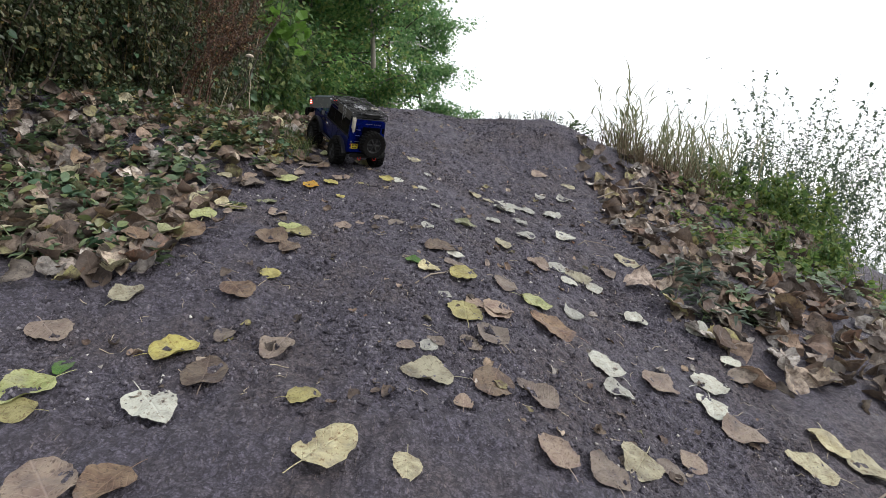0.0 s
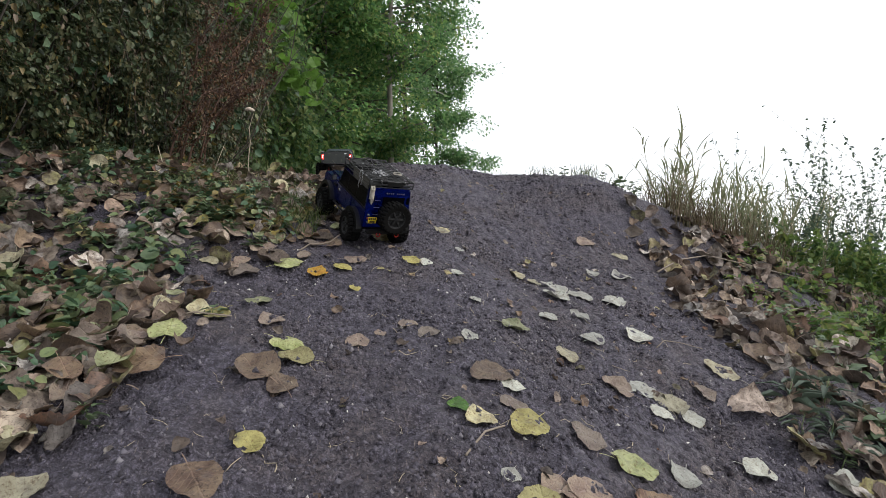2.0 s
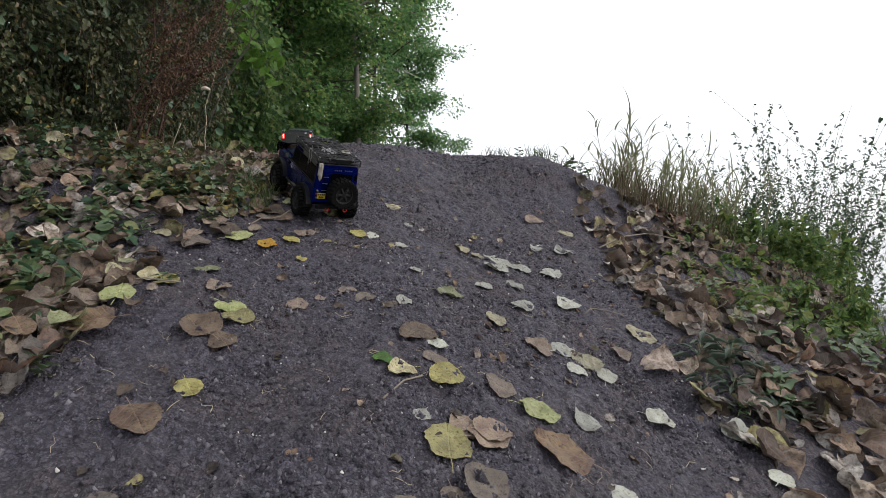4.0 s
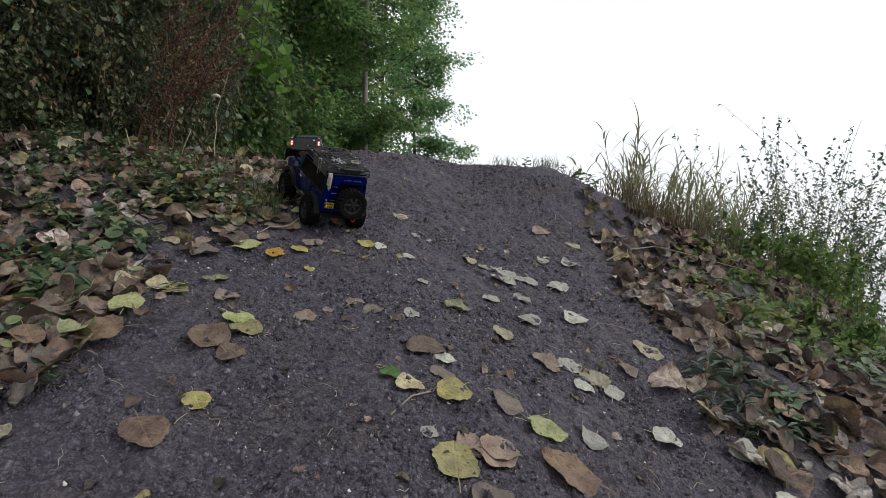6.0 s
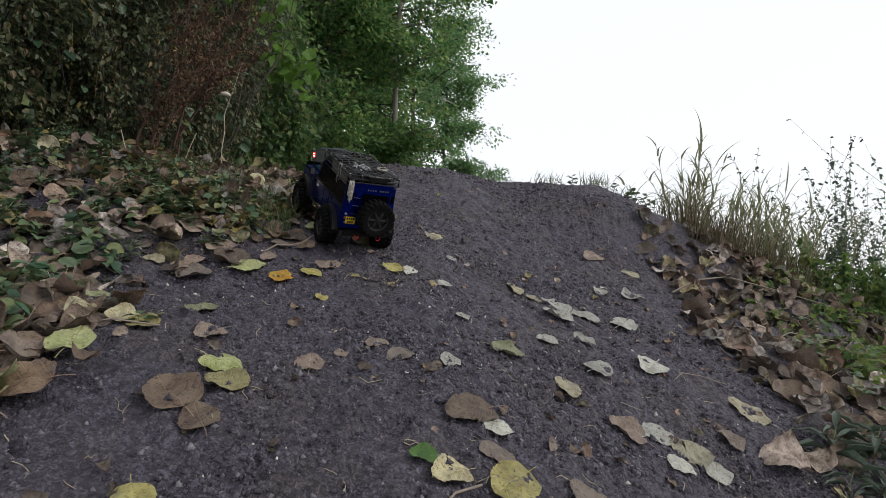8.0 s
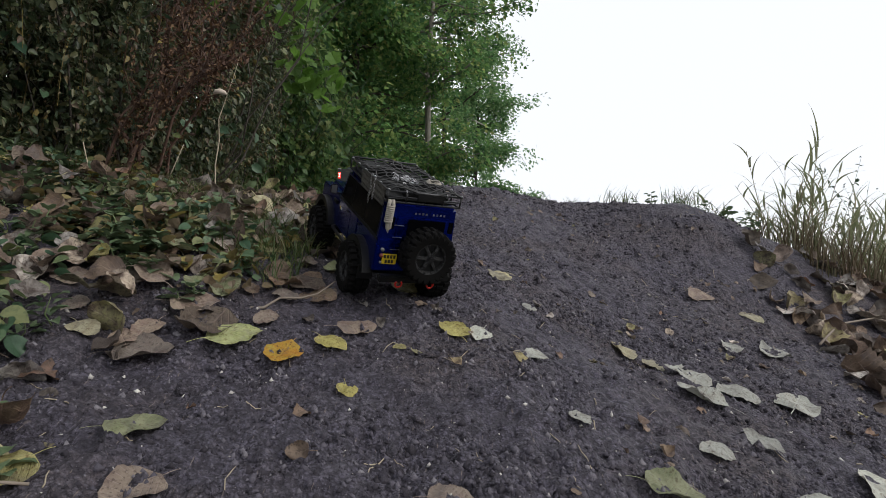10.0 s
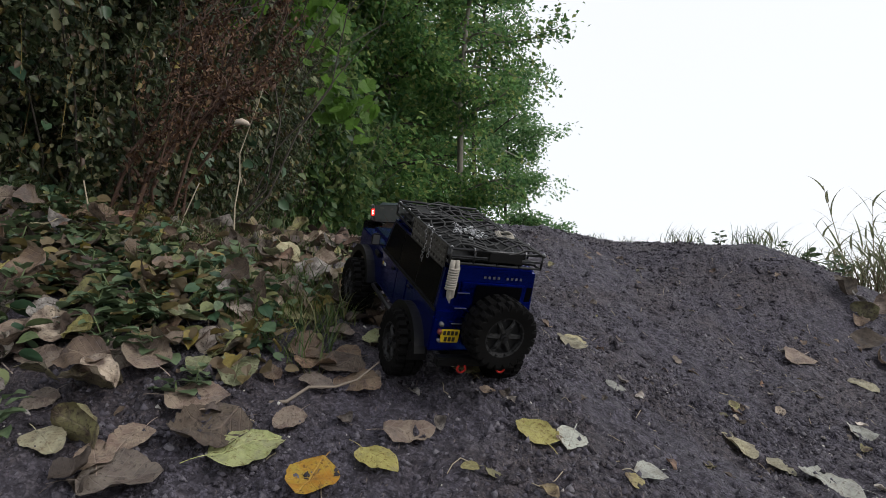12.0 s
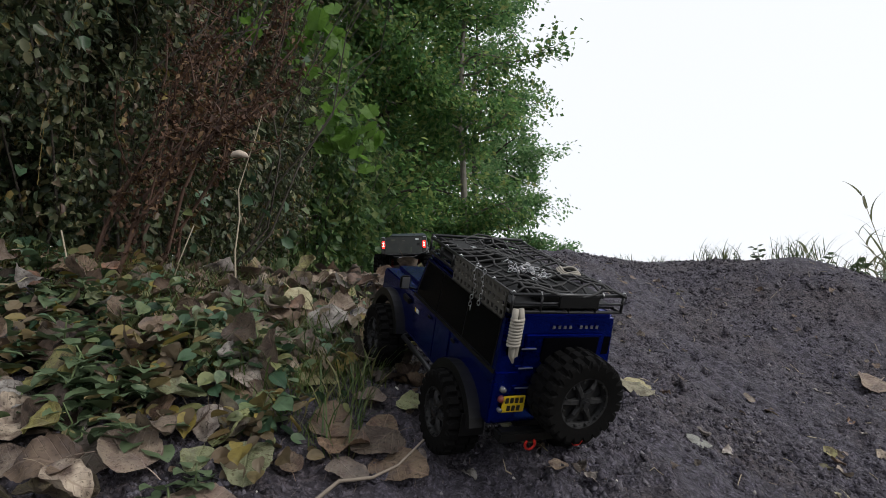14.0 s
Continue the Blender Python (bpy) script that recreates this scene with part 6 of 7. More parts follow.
def build_offroader(m, squat=4.5, roll=0.0):
    """squat and roll: how far the springs let the body sink at the tail and lean, in degrees."""
    top = new("model_offroader")
    top.matrix_basis = m @ pose(0, 0.16, 0) @ pose(0, 0, 0, squat, roll) @ pose(0, -0.16, 0)
    dz = 0.16 * math.sin(radians(squat))
    H, B, T = 0.088, 0.172, 0.245
    half = lambda z: H - 0.004 * max(0, z - B) / (T - B)
    chassis(top, 0.32, dz)
    outline = [(-0.088, 0.098), (-0.088, B), (0.222, B), (0.395, 0.166), (0.402, 0.155), (0.402, 0.108), (0.39, 0.1)]
    outline += arc(0.32, 0.062, 0.074, 31, 149) + [(0.25, 0.092), (0.07, 0.092)] + arc(0, 0.062, 0.074, 31, 149)
    body = part("body", side_profile(outline, H), BLUE, top, "dusty royal blue body shell", smooth=False)
    part("cabin", hull([(-H, -0.088, B), (H, -0.088, B), (H, 0.225, B), (-H, 0.225, B), (-H + 0.004, -0.085, T), (H - 0.004, -0.085, T), (H - 0.004, 0.192, T), (-H + 0.004, 0.192, T)], 0.004), BLUE, top, smooth=False)
    part("roof", block(0.162, 0.284, 0.008, 0, 0.054, T + 0.004, 0.0035), BLUE, top, smooth=False)

    def pane(name, s, y0, y1, z0, z1, out, mat_, slant=0.0, parent=top, label=""):
        x = lambda z, e: s * (half(z) + e)
        c = [(x(z0, -0.003), y0, z0), (x(z0, out), y0, z0), (x(z0, out), y1, z0), (x(z0, -0.003), y1, z0), (x(z1, -0.003), y0, z1), (x(z1, out), y0, z1), (x(z1, out), y1 - slant, z1), (x(z1, -0.003), y1 - slant, z1)]
        return part(name, hull(c, 0.0008), mat_, parent, label, smooth=False)

    for s in (-1, 1):
        for y0, y1, lo in ((0.118, 0.216, 0.1), (0.022, 0.114, 0.1)):
            d = pane("door", s, y0 if lo == 0.1 and y0 > 0.1 else 0.06, y1, 0.1, B - 0.003, 0.0016, BLUE)
            ob = part("handle", block(0.003, 0.014, 0.004, s * (H + 0.003), y0 + 0.02, B - 0.012, 0.0008), BLACK, d, "black handle", smooth=False)
        pane("window_frame", s, -0.078, 0.216, B + 0.003, T - 0.004, 0.0006, BLACK, 0.026)
        for y0, y1, sl in ((0.12, 0.211, 0.026), (0.022, 0.116, 0), (-0.075, 0.018, 0)):
            w = pane("side_window", s, y0, y1, B + 0.005, T - 0.006, 0.0012, SMOKED, sl, label="smoked side window")
        pane("belt_trim", s, -0.086, 0.222, B - 0.003, B + 0.002, 0.002, BLACK)
        for y in (0, 0.32):
            part("fender_flare", flare(y, 0.062, 0.069, 0.082, s * (H - 0.002), s * (H + 0.018)), BLACK, top, "matt black wheel-arch flare", smooth=False)
        part("rock_slider", Geo().tube([(s * 0.07, 0.075, 0.088), (s * 0.094, 0.085, 0.086), (s * 0.094, 0.235, 0.086), (s * 0.07, 0.245, 0.088)], 0.0045, 8), DARK_STEEL, top)
        mi = part("side_mirror", block(0.018, 0.007, 0.024, s * (H + 0.02), 0.226, 0.19, 0.0025), BLACK, top, smooth=False)
        part("mirror_glass", block(0.014, 0.0012, 0.02, s * (H + 0.02), 0.2222, 0.19, 0.0005), LAMP, mi, smooth=False)
        part("mirror_arm", Geo().tube([(s * (H - 0.004), 0.222, 0.178), (s * (H + 0.018), 0.226, 0.182)], 0.002, 6), BLACK, top)
        part("headlight", Geo().tube([(s * 0.055, 0.398, 0.138), (s * 0.055, 0.406, 0.138)], 0.013, 20), LAMP, top)
        for z, r, mt in ((0.148, 0.0045, LAMP), (0.134, 0.005, RED_PLASTIC), (0.119, 0.0035, LAMP)):
            part("rear_lamp", Geo().tube([(s * 0.073, -0.086, z), (s * 0.073, -0.0935, z)], [r, r * 0.85], 14), mt, top, "small round rear lamp")
        part("mud_flap", block(0.036, 0.002, 0.034, s * 0.094, -0.064, 0.085, 0.0006), BLACK, top, smooth=False)
        part("snorkel" if s > 0 else "side_vent", block(0.006, 0.03, 0.012, s * (H + 0.003), 0.25, 0.152, 0.002), BLACK, top, smooth=False)
    bon = part("bonnet", hull([(-0.068, 0.23, B - 0.002), (0.068, 0.23, B - 0.002), (0.064, 0.39, 0.164), (-0.064, 0.39, 0.164), (-0.064, 0.232, B + 0.006), (0.064, 0.232, B + 0.006), (0.06, 0.388, 0.172), (-0.06, 0.388, 0.172)], 0.002), BLUE, top, smooth=False)
    part("bonnet_vent", block(0.05, 0.02, 0.002, 0, 0.26, B + 0.006, 0.0006), BLACK, bon, smooth=False)
    part("windscreen", hull([(-0.074, 0.2235, B + 0.006), (0.074, 0.2235, B + 0.006), (0.074, 0.227, B + 0.006), (-0.074, 0.227, B + 0.006), (-0.068, 0.1925, T - 0.008), (0.068, 0.1925, T - 0.008), (0.068, 0.1965, T - 0.008), (-0.068, 0.1965, T - 0.008)], 0.0006), SMOKED, top, smooth=False)
    part("grille", block(0.085, 0.004, 0.036, 0, 0.403, 0.138, 0.001), BLACK, top, smooth=False)
    fb = part("front_bumper", block(0.165, 0.022, 0.02, 0, 0.418, 0.1, 0.004), BLACK, top, smooth=False)
    part("winch", Geo().tube([(-0.025, 0.424, 0.113), (0.025, 0.424, 0.113)], 0.009, 12), DARK_STEEL, fb)
    rb = part("rear_bumper", block(0.15, 0.018, 0.016, 0, -0.098, 0.086, 0.003), BLACK, top, smooth=False)
    for x in (-0.03, 0.045):
        pts = [(x + 0.0075 * math.sin(a), -0.111, 0.078 - 0.0075 * math.cos(a)) for a in (math.pi * (0.25 + 1.5 * i / 12) + math.pi for i in range(13))]
        part("shackle", Geo().tube(pts, 0.0019, 8), RED, rb, "red tow shackle")
    # Tail: door, window, hinges, plate, badge bars, spare wheel.
    rd = part("rear_door", block(0.122, 0.003, 0.118, 0.01, -0.0885, 0.165, 0.0012), BLUE, top, smooth=False)
    part("rear_window", block(0.088, 0.002, 0.034, 0.018, -0.0905, 0.203, 0.0008), SMOKED, rd, "smoked rear window", smooth=False)
    for z in (0.205, 0.178, 0.15):
        part("hinge", block(0.022, 0.002, 0.0018, -0.046, -0.0915, z, 0.0004), STEEL, rd, "steel hinge", smooth=False)
    part("quarter_window", block(0.02, 0.002, 0.026, -0.066, -0.0875, 0.208, 0.0008), SMOKED, top, smooth=False)
    part("quarter_window", block(0.012, 0.002, 0.026, 0.078, -0.0868, 0.206, 0.0008), SMOKED, top, smooth=False)
    pl = part("number_plate", block(0.034, 0.002, 0.024, -0.055, -0.0925, 0.128, 0.001), YELLOW, top, "small yellow plate with black print", smooth=False)
    for z, ws in ((0.1335, (0.005, 0.005, 0.005, 0.005)), (0.1225, (0.005, 0.005, 0.005))):
        for i, w in enumerate(ws):
            part("print_bar", block(w, 0.0006, 0.0075, -0.055 + (i - (len(ws) - 1) / 2) * 0.0072, -0.0938, z, 0.0), INK, pl, smooth=False)
    for i in range(9):
        if i != 4:
            part("badge_bar", block(0.0042, 0.0006, 0.0045, -0.012 + i * 0.0085, -0.0884, 0.2335, 0.0), STEEL, top, smooth=False)
    WHEEL(top, pose(0.02, -0.118, 0.15, 0, 0, -90), "spare_wheel")
    part("wheel_carrier", block(0.03, 0.02, 0.03, 0.02, -0.1, 0.15, 0.002), BLACK, top, smooth=False)
    for y in (0, 0.32):
        for s in (-1, 1):
            WHEEL(top, pose(s * 0.1, y, 0.059 + (dz if y == 0 else -dz) + s * 0.1 * math.sin(radians(roll)), 37 * y, 0, 0 if s > 0 else 180))
    # Roof rack with its load.
    W, Y0, Y1, Z0, Z1 = 0.085, -0.094, 0.19, 0.2565, 0.28
    rack = part("roof_rack", Geo().tube([(-W, Y0, Z0), (W, Y0, Z0), (W, Y1, Z0), (-W, Y1, Z0), (-W, Y0, Z0)], 0.0024, 8), DARK_STEEL, top, "black tubular roof rack")

    def rod(name, pts, r=0.0024):
        part(name, Geo().tube(pts, r, 8), DARK_STEEL, rack)

    rod("rail", [(-W, Y0, Z1), (W, Y0, Z1)])
    rod("rail", [(-W, Y0, Z1), (-W, Y1, Z1)])
    rod("rail", [(W, Y0, Z1), (W, Y1, Z1)])
    rod("rail", [(-W, Y1, Z1 + 0.004), (W, Y1, Z1 + 0.004)])
    rod("rail", [(-W, Y0, (Z0 + Z1) / 2), (W, Y0, (Z0 + Z1) / 2)], 0.0017)
    for i in range(7):
        y = Y0 + (Y1 - Y0) * i / 6
        for x in (-W, W):
            rod("post", [(x, y, Z0), (x, y, Z1)], 0.002)
        rod("crossbar", [(-W, y, Z0), (W, y, Z0)], 0.0018)
    for i in range(1, 4):
        x = -W + 2 * W * i / 4
        rod("post", [(x, Y0, Z0), (x, Y0, Z1)], 0.002)
        rod("crossbar", [(x, Y0, Z0), (x, Y1, Z0)], 0.0016)
    part("cargo_case", block(0.07, 0.075, 0.018, -0.03, 0.145, 0.2705, 0.003), BLACK, rack, "flat black case", smooth=False)
    part("cargo_case", block(0.062, 0.09, 0.014, 0.035, 0.05, 0.2685, 0.003), DARK_STEEL, rack, "flat black case", smooth=False)
    part("cargo_case", block(0.1, 0.06, 0.014, 0.015, -0.045, 0.2685, 0.003), BLACK, rack, "flat black case", smooth=False)
    part("cargo_mat", block(0.158, 0.272, 0.003, 0, 0.048, 0.261, 0.001), BLACK, rack, "black mat under the load", smooth=False)
    part("case_label", block(0.03, 0.016, 0.0008, -0.022, 0.135, 0.28, 0), STEEL, rack, "silver label", smooth=False)
    part("rear_sign", block(0.062, 0.004, 0.017, 0.012, Y0 - 0.0035, 0.272, 0.0012), BLACK, rack, smooth=False)
    part("light_bar", block(0.125, 0.012, 0.011, 0, Y1 + 0.008, 0.272, 0.002), BLACK, rack, "black light bar", smooth=False)
    bob = lambda u, v: 0.0065 * math.sin(9 * u + 3 * v) * math.cos(7 * v - u) + 0.0025
    for i in range(13):
        y = Y0 + (Y1 - Y0) * i / 12
        pts = [(-W + 2 * W * j / 10, y + 0.006 * math.sin(j * 1.7 + i), Z1 + (bob(j / 10, i / 12) if 0 < j < 10 else 0)) for j in range(11)]
        part("net_cord", Geo().tube(pts, 0.0019, 5), CORD, rack)
    for j in range(1, 9):
        x = -W + 2 * W * j / 9
        pts = [(x + 0.006 * math.sin(i * 1.9 + j), Y0 + (Y1 - Y0) * i / 12, Z1 + (bob(j / 9, i / 12) if 0 < i < 12 else 0)) for i in range(13)]
        part("net_cord", Geo().tube(pts, 0.0019, 5), CORD, rack)
    for i in range(6):
        for x, y in ((-W, Y0 + 0.055 * i), (W, Y0 + 0.055 * i)):
            part("net_hook", Geo().tube([(x - 0.003, y, Z1 + 0.003), (x, y, Z1 + 0.0045), (x + 0.003, y, Z1 + 0.002), (x + 0.002, y, Z1 - 0.004)], 0.001, 5), STEEL, rack)
    for x in (-0.045, 0.05):
        part("net_hook", Geo().tube([(x, Y0, Z1 + 0.004), (x, Y0 - 0.0035, Z1), (x, Y0, Z1 - 0.004)], 0.0012, 5), STEEL, rack)
    # Perforated recovery board on the flank of the rack.
    g = Geo()
    ny, nz, cy, cz = 13, 3, 0.0125, 0.0125
    for i in range(ny):
        for j in range(nz):
            y, z = -0.088 + i * cy, 0.2455 + j * cz
            q = [(y, z), (y + cy, z), (y + cy, z + cz), (y, z + cz), (y + 0.003, z + 0.003), (y + cy - 0.003, z + 0.003), (y + cy - 0.003, z + cz - 0.003), (y + 0.003, z + cz - 0.003)]
            v = [(x, a, b) for x in (-0.0915, -0.0885) for a, b in q]
            f = [(n, (n + 1) % 4, 4 + (n + 1) % 4, 4 + n) for n in range(4)]
            g.add(v, f + [tuple(8 + t for t in r[::-1]) for r in f] + [(4 + n, 4 + (n + 1) % 4, 12 + (n + 1) % 4, 12 + n) for n in range(4)])
    lattice_bm = bmesh.new()
    lattice_bm.from_mesh(g.mesh("recovery_board", False))
    bmesh.ops.remove_doubles(lattice_bm, verts=lattice_bm.verts, dist=0.0002)
    part("recovery_board", lattice_bm, BOARD, rack, "tan perforated recovery board", smooth=False)

    def link(p, d, turn):
        d = Vector(d).normalized()
        a = d.cross(Vector((0.3, 0.9, 0.1))).normalized()
        b = d.cross(a)
        a = a * math.cos(turn) + b * math.sin(turn)
        pts = [Vector(p) + d * 0.0036 * math.cos(t) + a * 0.002 * math.sin(t) for t in (2 * math.pi * i / 10 for i in range(11))]
        part("chain_link", Geo().tube(pts, 0.00075, 5, False), STEEL, chain)

    chain = part("chain", Geo().tube([(-0.085, 0.012, Z1 + 0.003), (-0.08, 0.012, Z1 + 0.004)], 0.0015, 6), STEEL, rack, "loose steel chain")
    for i in range(12):
        link((-0.0925 - 0.0008 * math.sin(i), 0.0 + 0.004 * math.sin(i * 0.8), 0.288 - 0.0056 * i), (0, 0.1, -1), 1.57 * i)
    for i in range(9):
        link((-0.0925, -0.024 + 0.003 * math.sin(i), 0.287 - 0.0056 * i), (0, -0.1, -1), 1.57 * i)
    crng = np.random.default_rng(9)
    for i in range(46):
        link((-0.028 + crng.normal(0, 0.013), -0.02 + crng.normal(0, 0.017), 0.2865 + crng.uniform(0, 0.007)), crng.normal(0, 1, 3) * [1, 1, 0.3], crng.uniform(0, 6))
    # Hanks of rope: one hangs at the corner, one lies on the load.
    x, y = -0.0755, -0.099
    hank = part("rope_hank", Geo().tube([(x - 0.004, y + 0.002, 0.262), (x - 0.005, y, 0.25), (x - 0.003, y, 0.235), (x, y, 0.2), (x + 0.003, y, 0.193), (x + 0.005, y, 0.2), (x + 0.004, y, 0.235), (x + 0.005, y, 0.25), (x + 0.003, y + 0.002, 0.262)], 0.0042, 8), ROPE, rack, "hank of white rope")
    for i in range(9):
        pts = [(x + 0.0074 * math.cos(a), y + 0.0064 * math.sin(a), 0.246 - 0.0042 * i + 0.0006 * a) for a in (2 * math.pi * j / 14 for j in range(15))]
        part("rope_turn", Geo().tube(pts, 0.0022, 6), ROPE, hank)
    for i in range(3):
        pts = [(0.058 + (0.017 - 0.002 * i) * math.cos(a), 0.0 + (0.021 - 0.002 * i) * math.sin(a), Z1 + 0.003 + 0.002 * i + 0.002 * math.sin(3 * a)) for a in (2 * math.pi * j / 20 for j in range(21))]
        part("rope_coil", Geo().tube(pts, 0.0018, 6), ROPE, rack)
    for i, (w, c) in enumerate(((0.004, YELLOW), (0.006, WHITE), (0.005, WHITE))):
        part("sticker_bar", block(0.0006, w, 0.006, -H - 0.0022, 0.205 - 0.007 * i, 0.148, 0), c, top, smooth=False)
    return tagged(top, "dusty blue toy off-road car with loaded roof rack", "model car", group="model cars")


def build_pickup(m):
    top = new("model_pickup")
    top.matrix_basis = m
    H, B = 0.094, 0.176
    chassis(top, 0.33)
    fr = [(0.125, 0.1), (0.125, B), (0.235, B), (0.4, 0.17), (0.412, 0.155), (0.412, 0.115), (0.4, 0.105)] + arc(0.33, 0.066, 0.08, 29, 151) + [(0.25, 0.1)]
    part("body", side_profile(fr, H), DARK_GREEN, top, "dark camouflage painted body shell", smooth=False)
    part("cabin", hull([(-H, 0.127, B), (H, 0.127, B), (H, 0.25, B), (-H, 0.25, B), (-H + 0.012, 0.14, 0.238), (H - 0.012, 0.14, 0.238), (H - 0.012, 0.212, 0.238), (-H + 0.012, 0.212, 0.238)], 0.004), DARK_GREEN, top, smooth=False)
    part("roof", hull([(-0.085, 0.136, 0.236), (0.085, 0.136, 0.236), (0.085, 0.216, 0.236), (-0.085, 0.216, 0.236), (-0.072, 0.144, 0.249), (0.072, 0.144, 0.249), (0.072, 0.205, 0.249), (-0.072, 0.205, 0.249)], 0.004), SKY_SHEEN_ROOF, top, "glossy dark roof with sky sheen in its colour", smooth=False)
    rw = part("rear_window", hull([(-0.072, 0.1275, 0.186), (0.072, 0.1275, 0.186), (0.072, 0.133, 0.186), (-0.072, 0.133, 0.186), (-0.066, 0.136, 0.23), (0.066, 0.136, 0.23), (0.066, 0.142, 0.23), (-0.066, 0.142, 0.23)], 0.0006), SMOKED, top, smooth=False)
    for x, z, w, h, c in ((-0.055, 0.207, 0.01, 0.012, WHITE), (-0.03, 0.215, 0.018, 0.006, WHITE), (-0.002, 0.204, 0.006, 0.004, WHITE), (0.015, 0.203, 0.02, 0.01, WHITE), (0.018, 0.219, 0.05, 0.008, RED_PLASTIC)):
        part("sticker_bar", block(w, 0.0006, h, x, 0.1268 + (z - 0.186) * 0.193, z, 0, (-11, 0, 0)), c, rw, smooth=False)
    part("windscreen", hull([(-0.08, 0.247, B + 0.004), (0.08, 0.247, B + 0.004), (0.08, 0.2505, B + 0.004), (-0.08, 0.2505, B + 0.004), (-0.072, 0.2125, 0.23), (0.072, 0.2125, 0.23), (0.072, 0.217, 0.23), (-0.072, 0.217, 0.23)], 0.0006), SMOKED, top, smooth=False)
    part("bonnet", hull([(-0.078, 0.255, B - 0.002), (0.078, 0.255, B - 0.002), (0.074, 0.4, 0.168), (-0.074, 0.4, 0.168), (-0.07, 0.258, B + 0.006), (0.07, 0.258, B + 0.006), (0.066, 0.395, 0.176), (-0.066, 0.395, 0.176)], 0.003), DARK_GREEN, top, smooth=False)
    part("bed_floor", block(0.16, 0.225, 0.006, 0, 0.012, 0.129, 0.001), BLACK, top, "ribbed black bed floor", smooth=False)
    for i in range(9):
        part("floor_rib", block(0.007, 0.215, 0.003, -0.064 + 0.016 * i, 0.012, 0.1335, 0.0006), BLACK, top, smooth=False)
    for s in (-1, 1):
        sp = [(-0.105, 0.112), (-0.105, 0.184), (0.124, 0.184), (0.124, 0.1), (0.076, 0.1)] + arc(0, 0.066, 0.08, 29, 151)
        bm = side_profile(sp, 0.007)
        bmesh.ops.translate(bm, verts=bm.verts, vec=(s * (H - 0.007), 0, 0))
        part("bed_side", bm, DARK_GREEN, top, smooth=False)
        part("bed_rail", block(0.013, 0.228, 0.003, s * (H - 0.0075), 0.01, 0.1855, 0.001), STEEL, top, "worn pale bed rail", smooth=False)
        w = part("side_window", hull([(s * (H - 0.003), 0.15, B + 0.006), (s * (H + 0.0012), 0.15, B + 0.006), (s * (H + 0.0012), 0.24, B + 0.006), (s * (H - 0.003), 0.24, B + 0.006), (s * (H - 0.014), 0.155, 0.23), (s * (H - 0.0095), 0.155, 0.23), (s * (H - 0.0095), 0.212, 0.23), (s * (H - 0.014), 0.212, 0.23)], 0.0006), SMOKED, top, smooth=False)
        part("fender_flare", flare(0.33, 0.066, 0.076, 0.085, s * (H - 0.002), s * (H + 0.012)), DARK_GREEN, top, smooth=False)
        part("side_mirror", block(0.02, 0.008, 0.018, s * (H + 0.016), 0.245, 0.195, 0.002), BLACK, top, smooth=False)
        tl = part("tail_lamp", block(0.013, 0.004, 0.03, s * 0.0845, -0.107, 0.152, 0.0012), TAIL, top, "lit red tail lamp", smooth=False)
        for z in (0.158, 0.146):
            part("diode", Geo().tube([(s * 0.0845, -0.108, z), (s * 0.0845, -0.1105, z)], [0.0035, 0.0025], 10), DIODE, tl)
        part("door_line", block(0.001, 0.105, 0.066, s * (H + 0.0004), 0.19, 0.139, 0.0004), DARK_GREEN, top, smooth=False)
        part("headlight", Geo().tube([(s * 0.065, 0.408, 0.142), (s * 0.065, 0.416, 0.142)], 0.012, 18), LAMP, top)
    part("bed_front", block(0.172, 0.006, 0.06, 0, 0.122, 0.155, 0.001), BLACK, top, smooth=False)
    tg = part("tailgate", block(0.155, 0.007, 0.07, 0, -0.1045, 0.149, 0.0015), DARK_GREEN, top, "dark tailgate with faded stickers", smooth=False)
    for x, z, w, h, c in ((-0.045, 0.172, 0.016, 0.006, OLIVE), (0.0, 0.168, 0.012, 0.005, BOARD), (0.055, 0.174, 0.013, 0.007, STEEL), (0.071, 0.174, 0.008, 0.008, BOARD), (0.06, 0.152, 0.012, 0.012, BLACK), (0.03, 0.13, 0.004, 0.02, OLIVE)):
        part("sticker_bar", block(w, 0.0006, h, x, -0.1083, z, 0), c, tg, smooth=False)
    rb = part("rear_bumper", Geo().tube([(-0.095, -0.085, 0.125), (-0.09, -0.115, 0.112), (-0.06, -0.12, 0.108), (0.06, -0.12, 0.108), (0.09, -0.12, 0.116), (0.108, -0.11, 0.135), (0.1, -0.085, 0.15)], 0.0035, 8), DARK_STEEL, top, "bent black tube bumper")
    part("bumper_tube", Geo().tube([(-0.05, -0.118, 0.108), (-0.035, -0.122, 0.097), (0.045, -0.122, 0.097), (0.06, -0.118, 0.108)], 0.003, 8), DARK_STEEL, rb)
    part("tow_hook", block(0.014, 0.012, 0.01, -0.012, -0.122, 0.09, 0.002), STEEL, rb, smooth=False)
    part("front_bumper", block(0.17, 0.02, 0.022, 0, 0.428, 0.1, 0.004), BLACK, top, smooth=False)
    part("grille", block(0.1, 0.004, 0.03, 0, 0.413, 0.142, 0.001), BLACK, top, smooth=False)
    for y in (0, 0.33):
        for s in (-1, 1):
            BIG_WHEEL(top, pose(s * 0.105, y, 0.066, 50 * y, 0, 0 if s > 0 else 180))
    return tagged(top, "black toy pickup with lit tail lamps and loaded bed", "model car", group="model cars")


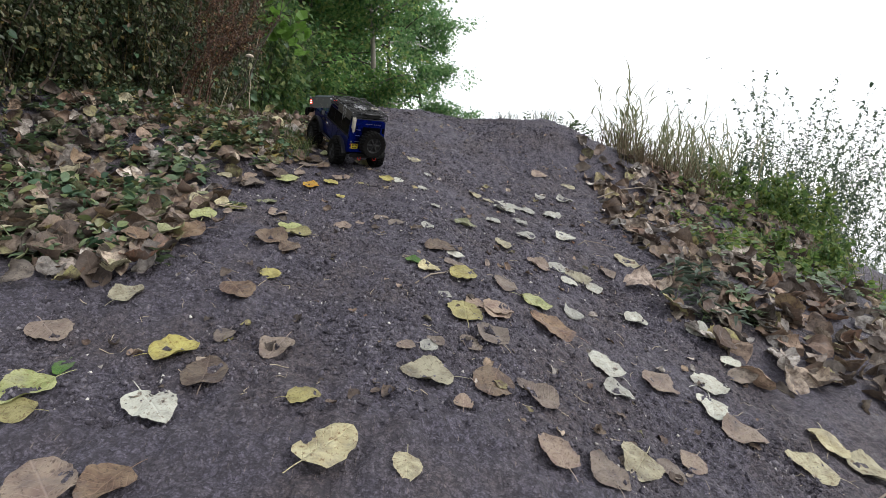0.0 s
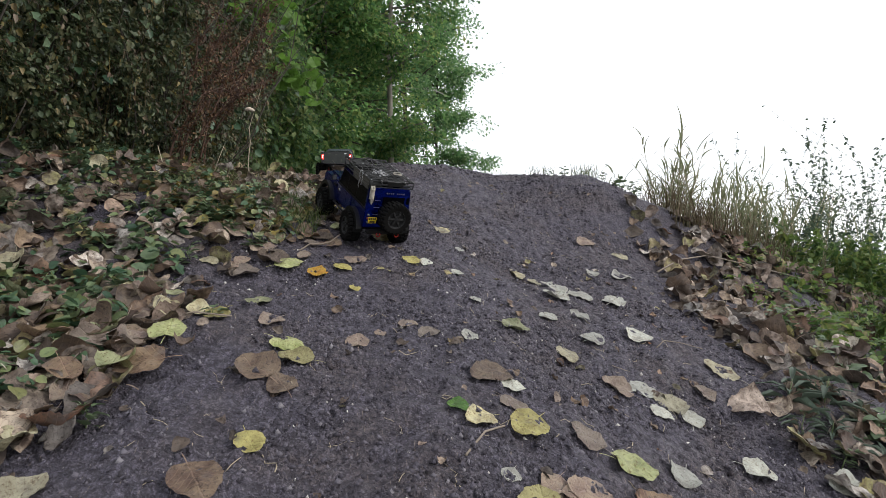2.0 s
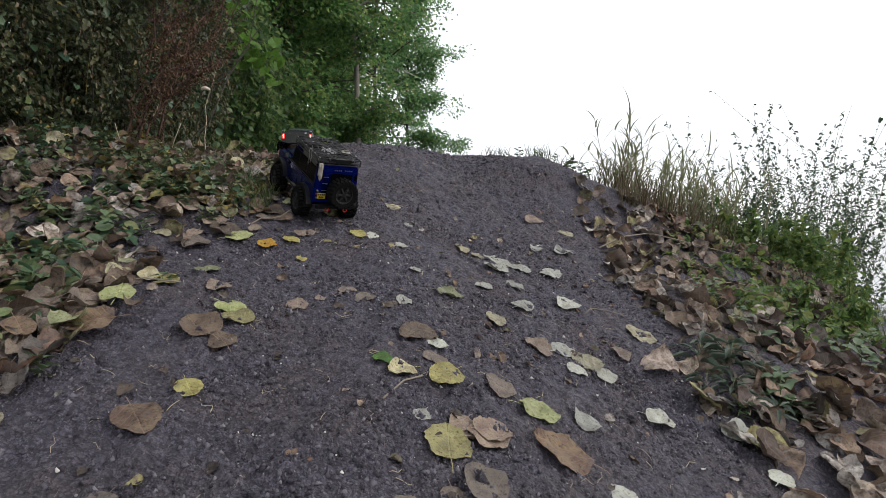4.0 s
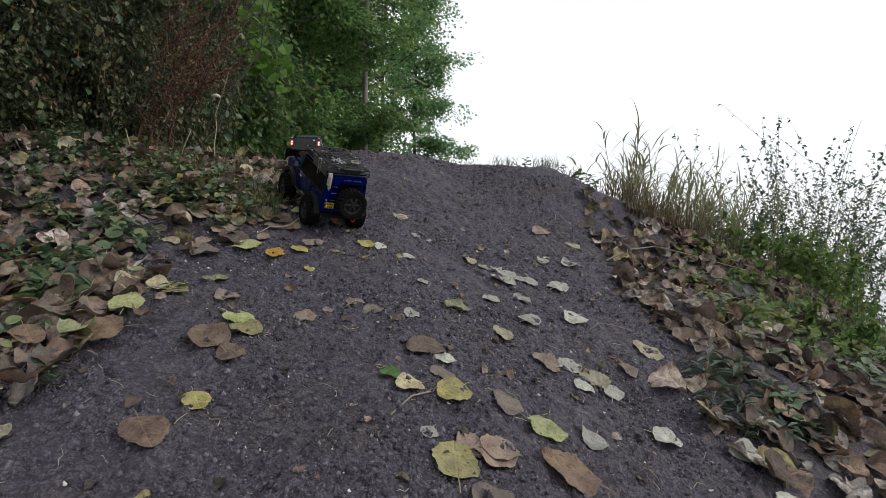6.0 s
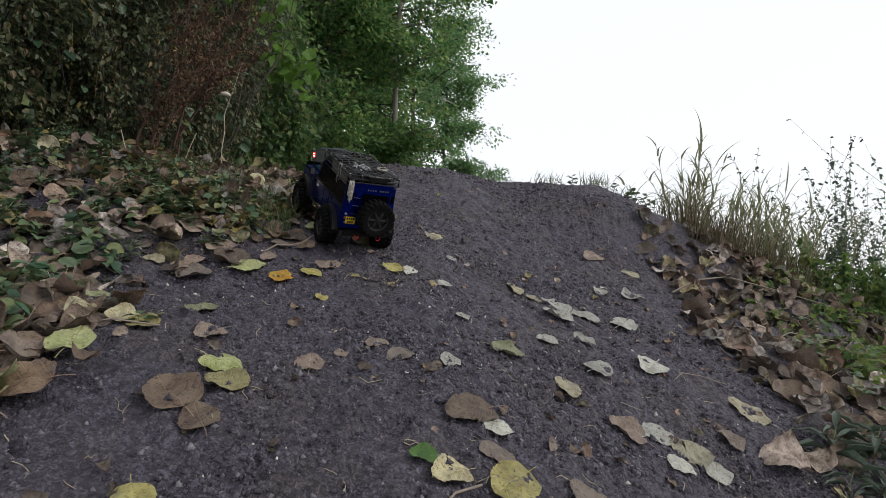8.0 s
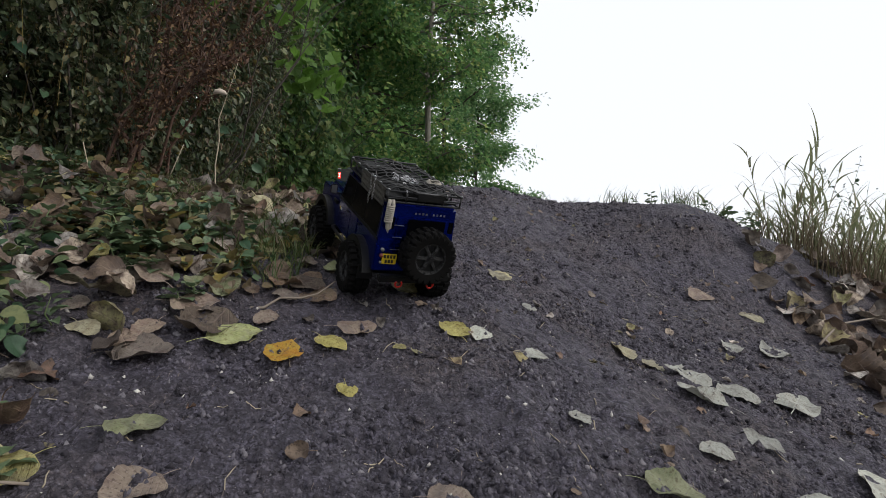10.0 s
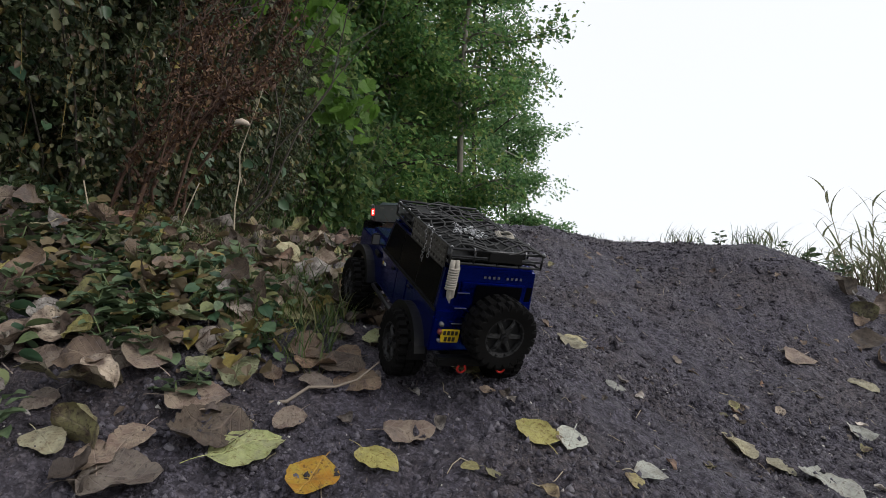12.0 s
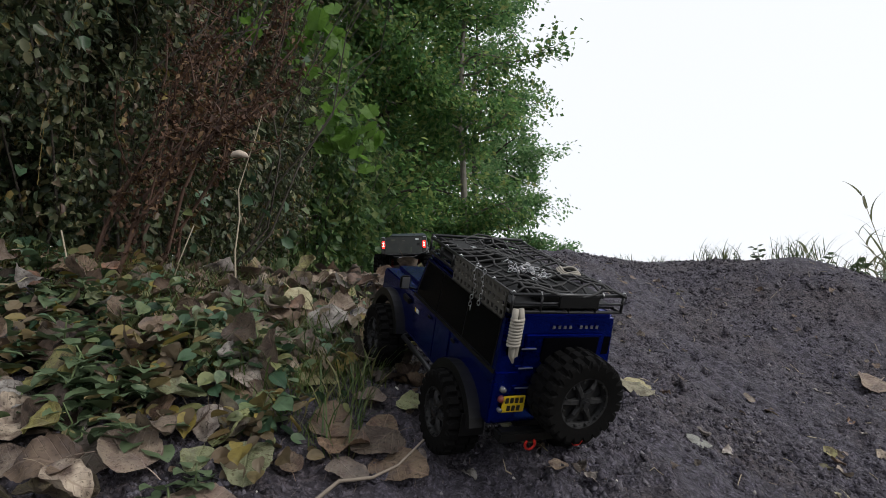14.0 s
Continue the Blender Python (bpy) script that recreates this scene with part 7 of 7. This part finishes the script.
WHEEL = wheel_kit(0.059, 0.047, 22)
BIG_WHEEL = wheel_kit(0.066, 0.05, 20)
build_offroader(stand(-0.262, 2.225, 28.5, 0.291, 0.182) @ Matrix.Scale(0.91, 4), 3.1, -1.5)
pickup_pose = stand(-0.64, 3.85, 4, 0.32, 0.204) @ Matrix.Scale(0.97, 4)
build_pickup(pickup_pose)


# ---- load in the pickup's bed ----
def in_bed(ob, x, y, turn=0.0, label="", category=""):
    ob.matrix_basis = pickup_pose @ pose(x, y, 0.1352, 0, 0, turn)
    return tagged(ob, label, category)


def jerry_can(color, x, label):
    can = part("jerry_can", block(0.026, 0.016, 0.036, 0, 0, 0.018, 0.003), color, smooth=False)
    part("can_handle", Geo().tube([(-0.008, 0, 0.035), (-0.007, 0, 0.041), (0.007, 0, 0.041), (0.008, 0, 0.035)], 0.0016, 6), color, can)
    part("cap", Geo().tube([(0.01, 0, 0.034), (0.0115, 0, 0.04)], 0.0035, 10), BLACK, can)
    in_bed(can, x, 0.1, 0, label, "jerry can")


jerry_can(RED_PLASTIC, -0.062, "dull red toy jerry can standing in the bed")
jerry_can(OLIVE, -0.031, "olive toy jerry can standing in the bed")
crate = part("bottle_crate", block(0.034, 0.026, 0.014, 0, 0, 0.0072, 0.001), RED_PLASTIC, smooth=False)
for i in range(3):
    for j in range(3):
        b = part("bottle", Geo().tube([(-0.01 + 0.01 * i, -0.008 + 0.008 * j, 0.004), (-0.01 + 0.01 * i, -0.008 + 0.008 * j, 0.017), (-0.01 + 0.01 * i, -0.008 + 0.008 * j, 0.021)], [0.003, 0.003, 0.0014], 8), OLIVE, crate)
        part("bottle_cap", Geo().tube([(-0.01 + 0.01 * i, -0.008 + 0.008 * j, 0.02), (-0.01 + 0.01 * i, -0.008 + 0.008 * j, 0.0225)], 0.0018, 8), WHITE, b, "pale cap")
in_bed(crate, -0.03, -0.075, 4, "tiny red bottle crate with pale caps", "crate")


def sack(material, x, y, size, seed, label):
    bm = bmesh.new()
    bmesh.ops.create_icosphere(bm, subdivisions=3, radius=1)
    for v in bm.verts:
        n = 1 + 0.22 * noise.noise(v.co * 1.6 + Vector((seed, 0, 0))) + 0.08 * noise.noise(v.co * 4)
        v.co = Vector((v.co.x * size[0] * n, v.co.y * size[1] * n, max(v.co.z, -0.72) * size[2] * n + 0.7 * size[2]))
    in_bed(part("sack", bm, material), x, y, 20 * seed, label, "sack")


sack(SACK, 0.045, 0.095, (0.026, 0.017, 0.016), 1, "grey-brown canvas bundle in the bed")
sack(PALE_SACK, 0.055, 0.06, (0.018, 0.014, 0.012), 2, "pale canvas sack in the bed")
sack(SACK, 0.02, 0.062, (0.016, 0.02, 0.011), 3, "grey-brown canvas bundle in the bed")
stove = part("gas_stove", Geo().tube([(0, 0, 0), (0, 0, 0.012), (0, 0, 0.016), (0, 0, 0.019)], [0.013, 0.013, 0.009, 0.004], 18), BLACK)
part("burner_ring", Geo().tube([(0.009 * math.cos(a), 0.009 * math.sin(a), 0.021) for a in (2 * math.pi * i / 16 for i in range(17))], 0.0014, 6), STEEL, stove)
in_bed(stove, 0.015, -0.055, 0, "black toy gas burner standing in the bed", "gas burner")
jack = part("car_jack", block(0.045, 0.012, 0.005, 0, 0, 0.0035, 0.001), DARK_STEEL, smooth=False)
part("jack_arm", Geo().tube([(-0.016, -0.003, 0.006), (0.016, -0.003, 0.011)], 0.0018, 6), STEEL, jack)
part("jack_arm", Geo().tube([(-0.016, 0.003, 0.011), (0.016, 0.003, 0.006)], 0.0018, 6), STEEL, jack)
in_bed(jack, 0.05, -0.06, -35, "small dark car jack lying in the bed", "car jack")
